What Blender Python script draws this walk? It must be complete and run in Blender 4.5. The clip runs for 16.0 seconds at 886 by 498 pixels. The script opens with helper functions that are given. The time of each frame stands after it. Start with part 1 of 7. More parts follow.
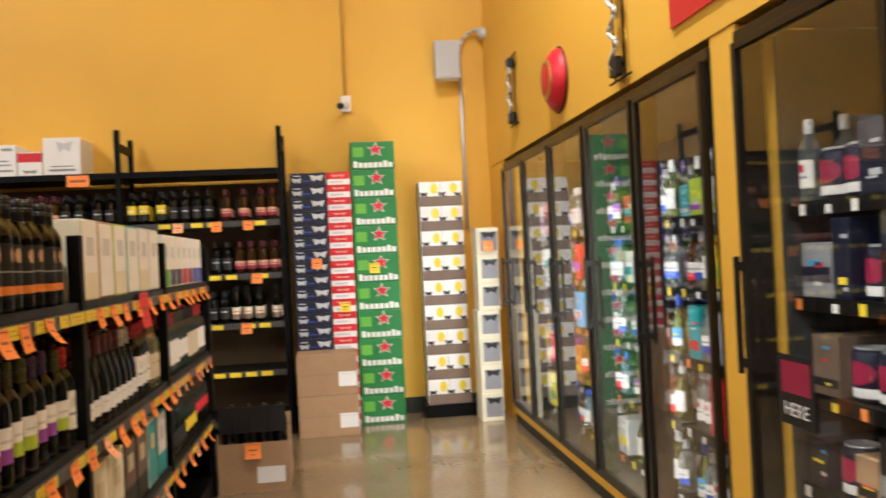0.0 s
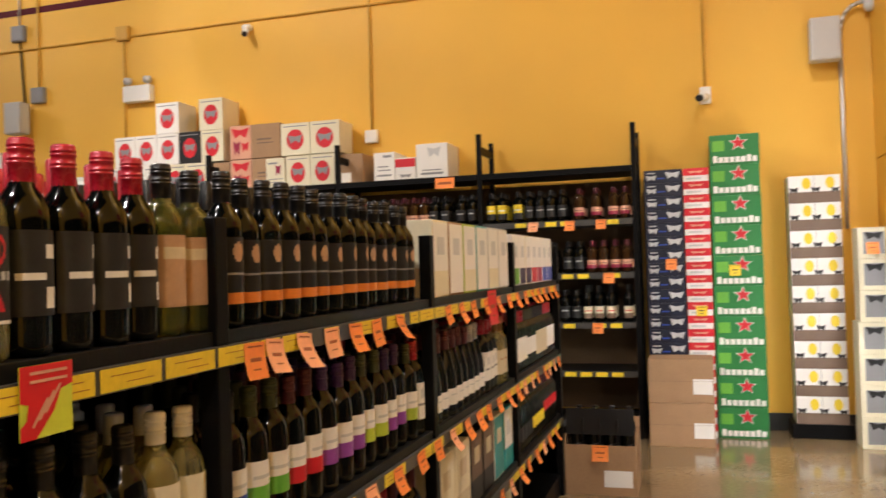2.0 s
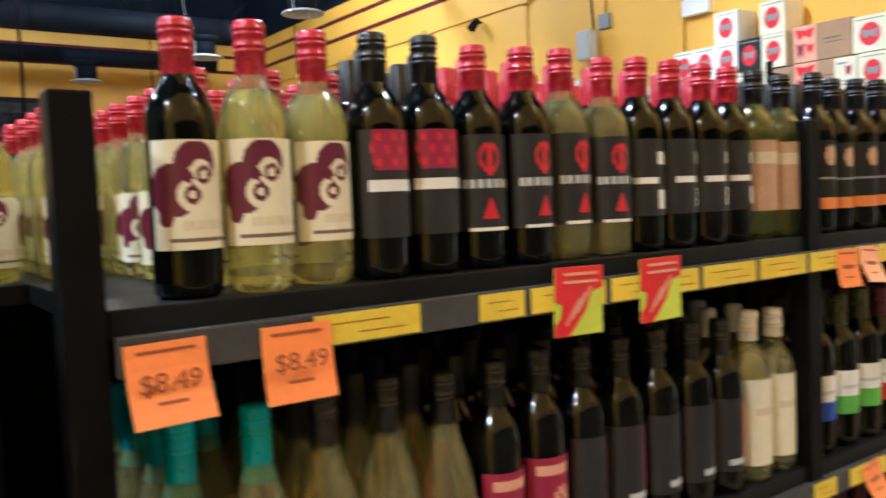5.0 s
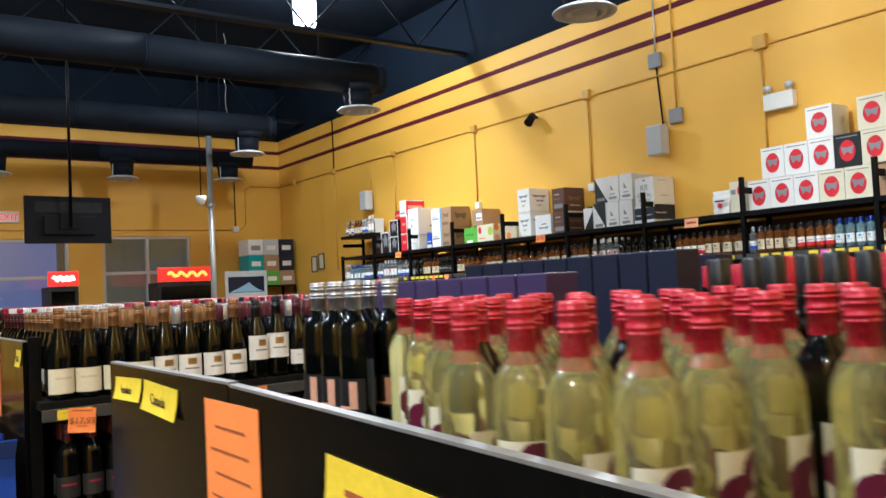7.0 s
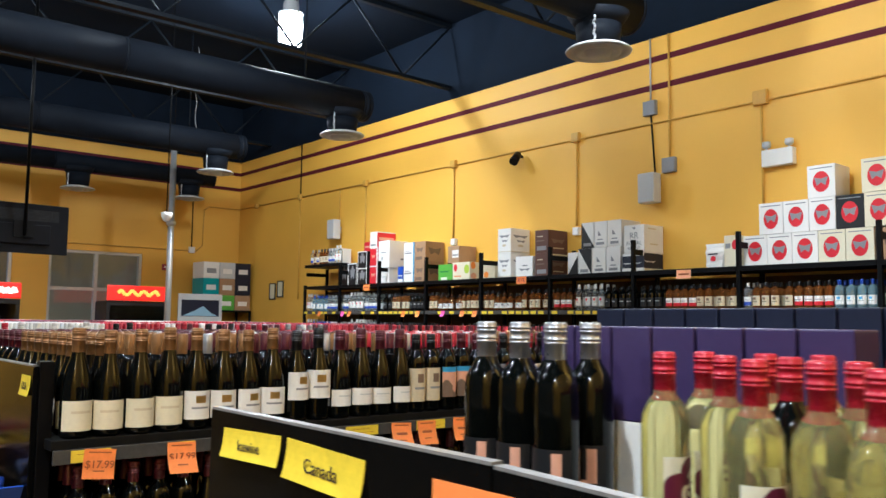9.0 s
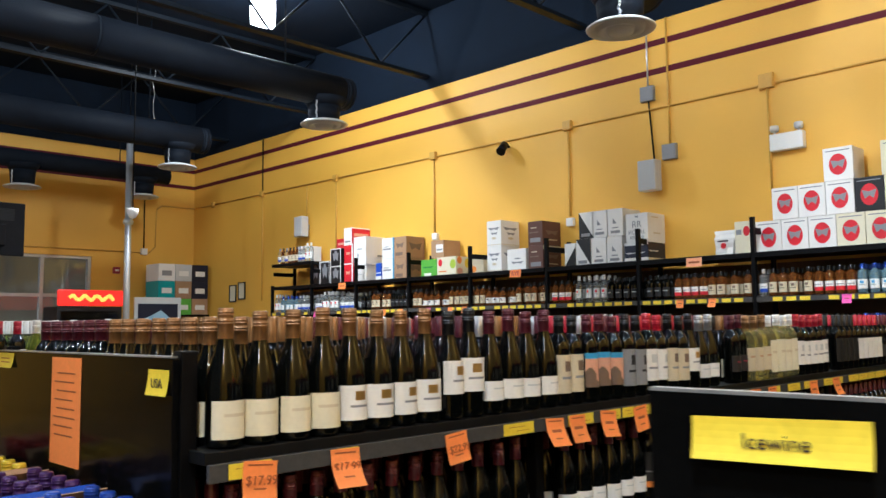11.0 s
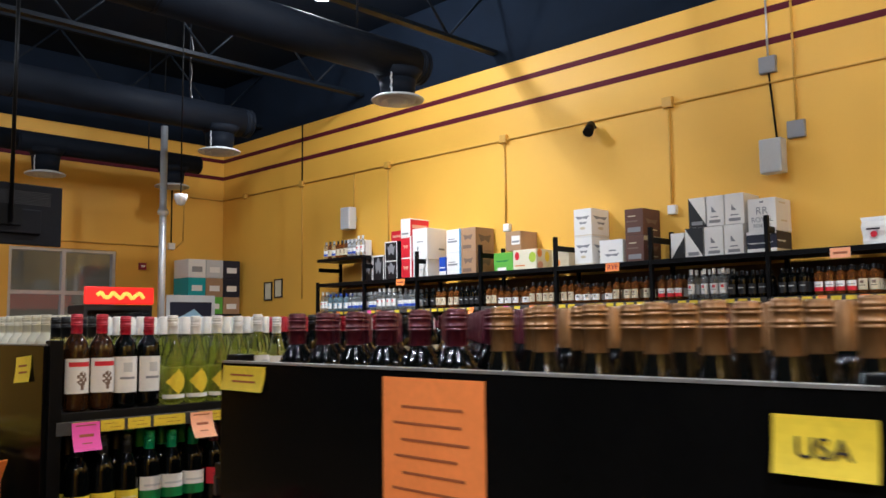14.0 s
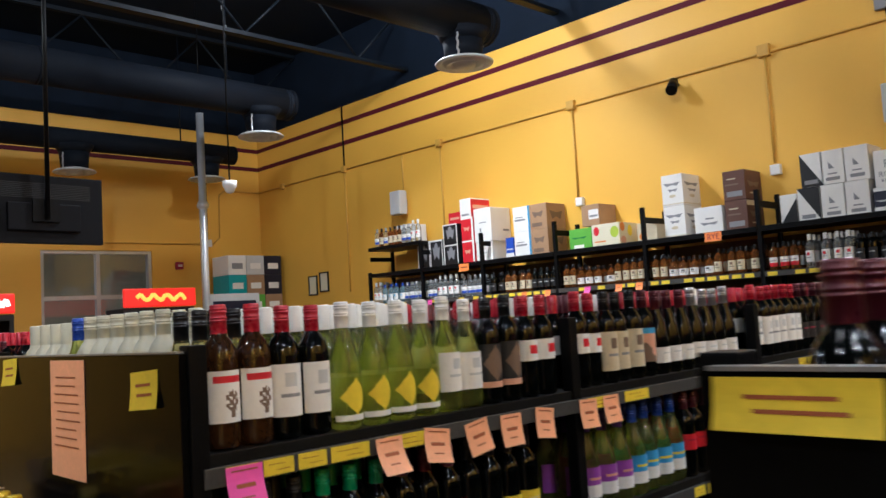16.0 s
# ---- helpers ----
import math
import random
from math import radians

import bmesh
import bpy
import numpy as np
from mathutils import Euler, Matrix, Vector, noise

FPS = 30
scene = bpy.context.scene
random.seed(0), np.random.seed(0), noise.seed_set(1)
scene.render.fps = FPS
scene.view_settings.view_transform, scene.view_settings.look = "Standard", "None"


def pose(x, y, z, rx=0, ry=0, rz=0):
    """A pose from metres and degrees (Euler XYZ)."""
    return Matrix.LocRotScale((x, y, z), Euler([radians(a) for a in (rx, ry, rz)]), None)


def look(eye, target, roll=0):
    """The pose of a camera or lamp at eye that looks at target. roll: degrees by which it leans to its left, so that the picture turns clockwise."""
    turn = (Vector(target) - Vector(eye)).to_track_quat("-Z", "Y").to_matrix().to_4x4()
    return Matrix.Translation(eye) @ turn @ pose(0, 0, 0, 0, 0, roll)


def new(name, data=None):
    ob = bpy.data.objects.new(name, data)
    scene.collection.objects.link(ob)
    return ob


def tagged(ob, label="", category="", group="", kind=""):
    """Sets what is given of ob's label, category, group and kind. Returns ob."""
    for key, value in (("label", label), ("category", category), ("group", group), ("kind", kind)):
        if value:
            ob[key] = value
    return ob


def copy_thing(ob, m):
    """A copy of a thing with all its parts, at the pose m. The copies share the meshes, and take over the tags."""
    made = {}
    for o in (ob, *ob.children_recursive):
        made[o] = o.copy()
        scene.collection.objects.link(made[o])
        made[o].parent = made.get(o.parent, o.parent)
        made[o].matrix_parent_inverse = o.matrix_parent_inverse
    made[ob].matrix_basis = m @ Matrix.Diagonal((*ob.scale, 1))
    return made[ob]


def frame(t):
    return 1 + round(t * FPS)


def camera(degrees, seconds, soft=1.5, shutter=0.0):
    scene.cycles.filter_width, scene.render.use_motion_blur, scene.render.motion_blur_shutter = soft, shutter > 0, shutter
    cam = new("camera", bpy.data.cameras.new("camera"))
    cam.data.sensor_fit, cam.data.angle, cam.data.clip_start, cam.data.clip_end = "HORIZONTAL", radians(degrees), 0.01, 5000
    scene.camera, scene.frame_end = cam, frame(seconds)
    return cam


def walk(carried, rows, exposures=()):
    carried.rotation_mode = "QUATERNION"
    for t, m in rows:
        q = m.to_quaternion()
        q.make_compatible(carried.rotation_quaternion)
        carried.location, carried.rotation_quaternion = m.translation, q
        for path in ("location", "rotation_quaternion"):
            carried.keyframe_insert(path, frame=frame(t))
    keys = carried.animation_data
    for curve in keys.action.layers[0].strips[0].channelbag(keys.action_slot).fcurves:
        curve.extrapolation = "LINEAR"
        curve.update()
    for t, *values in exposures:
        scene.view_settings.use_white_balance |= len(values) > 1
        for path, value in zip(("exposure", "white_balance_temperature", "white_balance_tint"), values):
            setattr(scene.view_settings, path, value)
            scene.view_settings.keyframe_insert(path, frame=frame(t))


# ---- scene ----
cam = camera(56.6, 16.0, 1.5, 0.5)
PATH = [
    (0, (-0.551, 0.635, 1.407), (-0.295, 2.618, 1.419), -2.8),
    (0.5, (-0.567, 0.713, 1.418), (-0.515, 2.712, 1.464), -3.4),
    (1, (-0.578, 0.771, 1.421), (-0.724, 2.764, 1.491), -3.1),
    (1.5, (-0.555, 0.780, 1.419), (-0.953, 2.738, 1.487), -2.2),
    (2, (-0.504, 0.760, 1.419), (-1.098, 2.669, 1.460), -1.7),
    (2.5, (-0.472, 0.763, 1.414), (-1.239, 2.610, 1.415), -2.0),
    (3, (-0.450, 0.753, 1.407), (-1.363, 2.532, 1.371), -2.4),
    (3.5, (-0.450, 0.747, 1.405), (-1.549, 2.416, 1.328), -2.7),
    (4, (-0.452, 0.722, 1.402), (-1.736, 2.252, 1.302), -3.1),
    (4.5, (-0.483, 0.700, 1.401), (-1.966, 2.038, 1.285), -3.1),
    (5, (-0.522, 0.665, 1.406), (-2.145, 1.826, 1.284), -2.3),
    (5.2, (-0.540, 0.647, 1.425), (-2.212, 1.739, 1.317), -2.8),
    (7.3, (-1.442, 0.240, 1.592), (-3.054, 1.417, 1.705), -2.7),
    (7.5, (-1.476, 0.232, 1.591), (-3.090, 1.404, 1.716), -2.5),
    (8, (-1.602, 0.220, 1.585), (-3.203, 1.408, 1.736), -1.3),
    (8.5, (-1.760, 0.149, 1.595), (-3.318, 1.390, 1.765), 0.2),
    (8.7, (-1.823, 0.139, 1.610), (-3.366, 1.397, 1.783), 0.5),
    (11, (-2.756, -0.120, 1.532), (-4.164, 1.287, 1.715), -0.7),
    (11.5, (-2.962, -0.132, 1.540), (-4.355, 1.290, 1.725), -0.6),
    (12, (-3.207, -0.136, 1.537), (-4.581, 1.304, 1.723), -0.8),
    (12.5, (-3.464, -0.143, 1.549), (-4.818, 1.317, 1.731), -1.0),
    (13, (-3.700, -0.138, 1.530), (-5.047, 1.328, 1.705), -1.5),
    (13.5, (-3.989, -0.103, 1.542), (-5.375, 1.326, 1.723), -1.3),
    (14, (-4.237, -0.087, 1.531), (-5.632, 1.332, 1.716), -0.7),
    (14.5, (-4.509, -0.074, 1.539), (-5.909, 1.340, 1.724), -1.4),
    (15, (-4.744, -0.040, 1.538), (-6.146, 1.375, 1.710), -2.1),
    (15.5, (-5.017, 0.017, 1.521), (-6.430, 1.423, 1.678), -3.0),
    (16, (-5.294, 0.078, 1.527), (-6.717, 1.473, 1.690), -3.5),
]
walk(cam, [(t, look(eye, target, roll)) for t, eye, target, roll in PATH], [(0, -0.62, 6600, 11), (1.5, -0.7, 6900, 14), (2.5, -0.6, 6700, 13), (3.5, -0.3, 5800, 9), (4.6, -0.06, 5200, 4), (5.2, -0.06, 5050, 3), (7.2, -0.5, 5450, 3), (11, -0.55, 5400, 4), (13, -0.56, 5450, 6), (14.5, -0.68, 5650, 10), (16, -0.7, 5550, 8)])

# ---- light ----
world = bpy.data.worlds.new("world")
scene.world = world
world.use_nodes = True
world.node_tree.nodes["Background"].inputs[0].default_value = (0.05, 0.07, 0.14, 1)
world.node_tree.nodes["Background"].inputs[1].default_value = 0.25
LAMP_WATTS = 212
# only the first is seen; the others are assumed out of view for fill
LAMPS = [(-11.72, 5.58, 1.4), (-5.4, 4.6, 1.2), (0.0, 4.2, 1.0), (-15.6, -2.4, 0.7), (-8.5, 2.7, 1.1), (-2.6, -0.6, 1.2), (-13.6, 0.2, 0.8), (-6.4, -2.8, 1.2), (0.2, -3.4, 1.2)]


# ---- materials ----
def mat(name, colour, rough=0.5, metal=0.0, vary=0.12, scale=8.0, bump=0.0, fine=90.0, coat=0.0, emit=0.0, trans=0.0, spec=0.5, rnd=0.0):
    m = bpy.data.materials.new(name)
    m.use_nodes = True
    nt = m.node_tree
    b = nt.nodes["Principled BSDF"]
    b.inputs["Roughness"].default_value = rough
    b.inputs["Metallic"].default_value = metal
    b.inputs["Coat Weight"].default_value = coat
    b.inputs["Transmission Weight"].default_value = trans
    b.inputs["Specular IOR Level"].default_value = spec
    b.inputs["Base Color"].default_value = (*colour, 1)
    if emit:
        b.inputs["Emission Color"].default_value = (*colour, 1)
        b.inputs["Emission Strength"].default_value = emit
    if vary or bump:
        tc = nt.nodes.new("ShaderNodeTexCoord")
        n1 = nt.nodes.new("ShaderNodeTexNoise")
        n1.inputs["Scale"].default_value, n1.inputs["Detail"].default_value = scale, 5
        n2 = nt.nodes.new("ShaderNodeTexNoise")
        n2.inputs["Scale"].default_value, n2.inputs["Detail"].default_value = fine, 3
        nt.links.new(tc.outputs["Object"], n1.inputs["Vector"])
        nt.links.new(tc.outputs["Object"], n2.inputs["Vector"])
        add = nt.nodes.new("ShaderNodeMath")
        add.operation = "ADD"
        nt.links.new(n1.outputs["Fac"], add.inputs[0])
        nt.links.new(n2.outputs["Fac"], add.inputs[1])
        src = add.outputs[0]
        if rnd:
            info = nt.nodes.new("ShaderNodeObjectInfo")
            mul = nt.nodes.new("ShaderNodeMath")
            mul.operation = "MULTIPLY_ADD"
            nt.links.new(info.outputs["Random"], mul.inputs[0])
            mul.inputs[1].default_value = rnd
            nt.links.new(src, mul.inputs[2])
            src = mul.outputs[0]
        mr = nt.nodes.new("ShaderNodeMapRange")
        mr.inputs[1].default_value, mr.inputs[2].default_value = 0.6, 1.4
        mr.inputs[3].default_value, mr.inputs[4].default_value = 1 - vary, 1 + vary
        nt.links.new(src, mr.inputs[0])
        vm = nt.nodes.new("ShaderNodeVectorMath")
        vm.operation = "SCALE"
        vm.inputs[0].default_value = colour
        nt.links.new(mr.outputs[0], vm.inputs["Scale"])
        nt.links.new(vm.outputs[0], b.inputs["Base Color"])
        rr = nt.nodes.new("ShaderNodeMapRange")
        rr.inputs[3].default_value, rr.inputs[4].default_value = (rough, rough + 0.015) if rough < 0.1 else (max(rough - 0.08, 0.02), min(rough + 0.1, 1))
        nt.links.new(n1.outputs["Fac"], rr.inputs[0])
        nt.links.new(rr.outputs[0], b.inputs["Roughness"])
        if bump:
            bp = nt.nodes.new("ShaderNodeBump")
            bp.inputs["Strength"].default_value, bp.inputs["Distance"].default_value = bump, 0.004
            nt.links.new(add.outputs[0], bp.inputs["Height"])
            nt.links.new(bp.outputs[0], b.inputs["Normal"])
    return m


YELLOW = mat("wall_paint_yellow", (0.80, 0.445, 0.055), 0.55, 0, 0.06, 1.3, 0.15, 160)
DIMW = mat("dark_unseen_wall", (0.06, 0.057, 0.055), 0.6, 0, 0.1, 1.5, 0.1)
MAROON = mat("stripe_paint_maroon", (0.095, 0.010, 0.018), 0.6, 0, 0.1, 4, spec=0.15)
CEIL = mat("ceiling_paint_black", (0.006, 0.0105, 0.020), 0.8, 0, 0.25, 3, 0.2, spec=0.1)
DUCT = mat("duct_paint_black", (0.008, 0.0105, 0.016), 0.6, 0, 0.25, 5, 0.1, spec=0.08)
JOIST = mat("joist_paint", (0.006, 0.009, 0.014), 0.45, 0.0, 0.2, 9, spec=0.15)
FLOOR = mat("polished_concrete", (0.235, 0.16, 0.084), 0.16, 0, 0.28, 1.1, 0.03, 40, coat=0.3)
BASEB = mat("baseboard_rubber", (0.015, 0.014, 0.013), 0.5)
STEEL = mat("black_powder_steel", (0.003, 0.003, 0.0034), 0.45, 0.0, 0.25, 14, 0.12, 220, spec=0.12)
PANEL = mat("black_gloss_panel", (0.003, 0.003, 0.003), 0.14, 0, 0.35, 6, 0.03, 60, spec=0.07)
EDGE = mat("grey_panel_edge", (0.32, 0.31, 0.30), 0.35, 0.5, 0.25, 20)
CHANNEL = mat("grey_price_channel", (0.07, 0.068, 0.066), 0.35, 0.2, 0.2, 30)
DECK = mat("shelf_deck_black", (0.006, 0.006, 0.006), 0.42, 0, 0.3, 10, 0.1, spec=0.2)
TAGY = mat("yellow_label_paper", (0.78, 0.58, 0.03), 0.5, 0, 0.12, 12, rnd=0.3)
TAGO = mat("orange_tag_paper", (0.90, 0.26, 0.055), 0.6, 0, 0.08, 12, rnd=0.35)
TAGP = mat("pale_orange_tag_paper", (0.92, 0.42, 0.22), 0.6, 0, 0.08, 12)
PINK = mat("pink_tag_paper", (0.85, 0.09, 0.42), 0.6, 0, 0.06)
REDT = mat("red_tag_paper", (0.70, 0.012, 0.02), 0.5, 0, 0.06)
LIME = mat("lime_tag_paper", (0.62, 0.72, 0.06), 0.5, 0, 0.06)
INK = mat("dark_ink", (0.03, 0.02, 0.02), 0.6, 0, 0)
INKO = mat("brown_ink", (0.34, 0.085, 0.025), 0.6, 0, 0)
KRAFT = mat("kraft_cardboard", (0.36, 0.215, 0.115), 0.75, 0, 0.12, 7, 0.12, 120, rnd=0.2)
KRAFTD = mat("dark_brown_cardboard", (0.11, 0.045, 0.03), 0.6, 0, 0.12, 7, 0.08)
WHITE = mat("white_carton", (0.80, 0.78, 0.74), 0.5, 0, 0.05, 6, 0.05, 100, rnd=0.1)
CREAM = mat("cream_carton", (0.74, 0.68, 0.50), 0.55, 0, 0.06, 6)
GREYL = mat("light_grey_plastic", (0.55, 0.56, 0.56), 0.45, 0, 0.06, 10)
GREYM = mat("mid_grey_print", (0.25, 0.25, 0.26), 0.5, 0, 0.08)
BLACKP = mat("black_print", (0.006, 0.006, 0.007), 0.5, 0, 0.2)
NAVY = mat("navy_print", (0.006, 0.009, 0.028), 0.45, 0, 0.15)
BLUE = mat("blue_print", (0.02, 0.07, 0.42), 0.4, 0, 0.1)
SKY = mat("light_blue_print", (0.06, 0.33, 0.62), 0.4, 0, 0.1)
RED = mat("red_print", (0.62, 0.015, 0.028), 0.4, 0, 0.08)
CRIMSON = mat("crimson_print", (0.30, 0.012, 0.05), 0.4, 0, 0.1)
GREEN = mat("green_carton", (0.012, 0.19, 0.045), 0.42, 0, 0.1, 8)
GREEN2 = mat("light_green_print", (0.13, 0.42, 0.05), 0.45, 0, 0.1)
LIMEP = mat("lime_print", (0.42, 0.55, 0.05), 0.45, 0, 0.1)
PURPLE = mat("purple_print", (0.042, 0.026, 0.088), 0.4, 0, 0.1)
VIOLET = mat("violet_print", (0.28, 0.06, 0.36), 0.4, 0, 0.1)
YELP = mat("yellow_print", (0.80, 0.60, 0.03), 0.45, 0, 0.08)
ORANGE = mat("orange_print", (0.72, 0.22, 0.03), 0.45, 0, 0.1)
TAN = mat("tan_label", (0.48, 0.29, 0.17), 0.55, 0, 0.12, 20)
GOLD = mat("gold_foil", (0.55, 0.33, 0.09), 0.3, 0.7, 0.12, 20)
TEAL = mat("teal_print", (0.01, 0.33, 0.36), 0.35, 0, 0.08)
CHAR = mat("charcoal_label", (0.014, 0.0135, 0.0145), 0.5, 0, 0.15)
SAND = mat("sand_label", (0.62, 0.53, 0.36), 0.55, 0, 0.1)
BROWNP = mat("brown_print", (0.17, 0.11, 0.075), 0.55, 0, 0.12)
PEACH = mat("peach_print", (0.70, 0.36, 0.24), 0.5, 0, 0.1)
GL_DARK = mat("dark_bottle_glass", (0.0018, 0.0022, 0.0018), 0.085, 0, 0.1, 9, spec=0.36)
GL_BROWN = mat("brown_bottle_glass", (0.03, 0.012, 0.004), 0.03, 0, 0.2, 9, spec=0.5)
GL_YEL = mat("pale_wine_in_clear_glass", (0.98, 0.91, 0.42), 0.05, 0, 0.02, 9, trans=0.91)
GL_GRN = mat("green_bottle_glass", (0.72, 0.80, 0.22), 0.05, 0, 0.05, 9, trans=0.95)
GL_CLR = mat("clear_bottle_glass", (0.80, 0.84, 0.84), 0.04, 0, 0.0, coat=0.3, trans=0.9)
GL_AMB = mat("amber_spirit_glass", (0.26, 0.085, 0.018), 0.03, 0, 0.1, 9, trans=0.6)
GL_BLU = mat("blue_bottle_glass", (0.34, 0.52, 0.60), 0.05, 0, 0.1, 9, coat=0.4, trans=0.7)
GL_FRO = mat("frosted_pale_plastic", (0.72, 0.68, 0.52), 0.4, 0, 0.06, 9, trans=0.4)
CAP_RED = mat("red_capsule", (0.42, 0.013, 0.032), 0.28, 0.1, 0.12, 30, 0.0)
CAP_MAR = mat("maroon_capsule", (0.085, 0.012, 0.022), 0.3, 0.25, 0.12, 30)
CAP_BLK = mat("black_capsule", (0.006, 0.006, 0.007), 0.35, 0.2, 0.15, 30)
CAP_TAN = mat("bronze_capsule", (0.24, 0.12, 0.042), 0.32, 0.4, 0.15, 30)
CAP_SIL = mat("silver_capsule", (0.42, 0.42, 0.43), 0.3, 0.7, 0.1, 30)
CAP_WHT = mat("white_capsule", (0.78, 0.77, 0.74), 0.35, 0, 0.05, 30)
CAP_TEA = mat("teal_capsule", (0.012, 0.36, 0.42), 0.3, 0.2, 0.08, 30)
CAP_BLU = mat("blue_capsule", (0.02, 0.06, 0.35), 0.28, 0.3, 0.08, 30)
CAP_YEL = mat("yellow_capsule", (0.72, 0.50, 0.02), 0.35, 0.1, 0.08, 30)
CAP_PUR = mat("purple_capsule", (0.05, 0.015, 0.10), 0.3, 0.2, 0.1, 30)
CAP_ORA = mat("orange_capsule", (0.75, 0.24, 0.03), 0.35, 0.1, 0.08, 30)
CAP_OLV = mat("olive_capsule", (0.045, 0.055, 0.012), 0.35, 0.1, 0.1, 30)
CAP_GRN = mat("green_capsule", (0.01, 0.26, 0.10), 0.35, 0.1, 0.08, 30)
SHADEB = mat("shade_board_brown", (0.085, 0.045, 0.014), 0.6, 0, 0.2, 5, 0.05)
CHROME = mat("galvanised_steel", (0.62, 0.63, 0.65), 0.35, 0.6, 0.05, 4)
BRONZE = mat("dark_bronze_frame", (0.022, 0.018, 0.014), 0.35, 0.5, 0.2, 12)
PVC = mat("painted_conduit", (0.62, 0.34, 0.05), 0.5, 0, 0.08, 15)
WINEP = mat("maroon_print", (0.11, 0.008, 0.03), 0.4, 0, 0.1)
COOLIN = mat("cooler_interior", (0.05, 0.05, 0.05), 0.5, 0, 0.1)
WFRAME = mat("window_frame_aluminium", (0.55, 0.54, 0.50), 0.4, 0.3, 0.1, 12)
TVB = mat("tv_black_plastic", (0.007, 0.007, 0.0085), 0.5, 0, 0.15, 20, 0.1, spec=0.08)
LAMPM = mat("lamp_glow", (1.0, 0.97, 0.92), 0.3, 0, 0, emit=40)
TUBE = mat("cooler_light_tube", (0.95, 0.98, 1.0), 0.4, 0, 0, emit=130)
SIGNR = mat("lit_red_sign", (0.85, 0.02, 0.012), 0.4, 0, 0, emit=1.6)
SIGNO = mat("lit_orange_sign", (1.0, 0.36, 0.05), 0.4, 0, 0, emit=3.0)
SIGNW = mat("lit_white_sign", (0.95, 0.85, 0.75), 0.4, 0, 0, emit=3.0)
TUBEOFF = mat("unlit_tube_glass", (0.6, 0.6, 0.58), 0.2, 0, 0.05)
DUSK = mat("dusk_sky_glow", (0.21, 0.22, 0.42), 0.8, 0, 0.35, 0.4, emit=0.75)
REFLG = mat("grey_reflection_glow", (0.30, 0.27, 0.20), 0.8, 0, 0.4, 1.2, emit=0.16)


def glass_mat(name, tint):
    m = bpy.data.materials.new(name)
    m.use_nodes = True
    nt = m.node_tree
    b = nt.nodes["Principled BSDF"]
    b.inputs["Base Color"].default_value = (*tint, 1)
    b.inputs["Transmission Weight"].default_value = 1
    b.inputs["Roughness"].default_value = 0.015
    b.inputs["IOR"].default_value = 1.45
    return m


PANE = glass_mat("door_glass", (0.93, 0.96, 0.95))


# ---- building helpers ----
def box(bm, x0, y0, z0, x1, y1, z1, mi=0, bevel=0.0):
    vs = [bm.verts.new(p) for p in ((x0, y0, z0), (x1, y0, z0), (x1, y1, z0), (x0, y1, z0), (x0, y0, z1), (x1, y0, z1), (x1, y1, z1), (x0, y1, z1))]
    fs = [bm.faces.new([vs[i] for i in q]) for q in ((0, 3, 2, 1), (4, 5, 6, 7), (0, 1, 5, 4), (1, 2, 6, 5), (2, 3, 7, 6), (3, 0, 4, 7))]
    for f in fs:
        f.material_index = mi
    if bevel:
        bmesh.ops.bevel(bm, geom=list({e for f in fs for e in f.edges}), offset=bevel, segments=2, profile=0.6, affect="EDGES", material=mi)
    return fs


def rod(bm, a, b, r, seg=8, mi=0, r2=None):
    a, b = Vector(a), Vector(b)
    q = (b - a).to_track_quat("Z", "Y")
    r2 = r if r2 is None else r2
    rings = []
    for p, rr in ((a, r), (b, r2)):
        rings.append([bm.verts.new(p + q @ Vector((rr * math.cos(2 * math.pi * i / seg), rr * math.sin(2 * math.pi * i / seg), 0))) for i in range(seg)])
    for i in range(seg):
        f = bm.faces.new((rings[0][i], rings[0][(i + 1) % seg], rings[1][(i + 1) % seg], rings[1][i]))
        f.smooth, f.material_index = True, mi
    for ring in (rings[0][::-1], rings[1]):
        bm.faces.new(ring).material_index = mi


def lathe(bm, profile, seg=16, centre=(0, 0), mi=0):
    rings = []
    for r, z in profile:
        if r < 1e-6:
            rings.append([bm.verts.new((centre[0], centre[1], z))])
        else:
            rings.append([bm.verts.new((centre[0] + r * math.cos(2 * math.pi * i / seg), centre[1] + r * math.sin(2 * math.pi * i / seg), z)) for i in range(seg)])
    for a, b in zip(rings, rings[1:]):
        for i in range(seg):
            j = (i + 1) % seg
            q = [a[0] if len(a) == 1 else a[i], a[0] if len(a) == 1 else a[j], b[0] if len(b) == 1 else b[j], b[0] if len(b) == 1 else b[i]]
            q = list(dict.fromkeys(q))
            if len(q) > 2:
                f = bm.faces.new(q)
                f.smooth, f.material_index = True, mi


def mesh_of(name, bm, mats):
    me = bpy.data.meshes.new(name)
    bm.to_mesh(me)
    bm.free()
    for m in (mats if isinstance(mats, (list, tuple)) else [mats]):
        me.materials.append(m)
    return me


def part(name, bm, material, parent=None, label=""):
    me = bm if isinstance(bm, bpy.types.Mesh) else mesh_of(name, bm, material)
    ob = new(name, me)
    if parent:
        ob.parent = parent
    if label:
        ob["label"] = label
    return ob


def thing(name, label, category, group="", at=None, kind=""):
    ob = new(name)
    ob.empty_display_size = 0.05
    if at is not None:
        ob.matrix_basis = at if isinstance(at, Matrix) else Matrix.Translation(at)
    return tagged(ob, label, category, group, kind)


def solid(name, bm, material, label, category, kind="", group=""):
    return tagged(part(name, bm, material), label, category, group, kind)


def one_box(name, dims, material, label, category, kind="structure", bevel=0.0):
    bm = bmesh.new()
    box(bm, *dims, bevel=bevel)
    return solid(name, bm, material, label, category, kind)


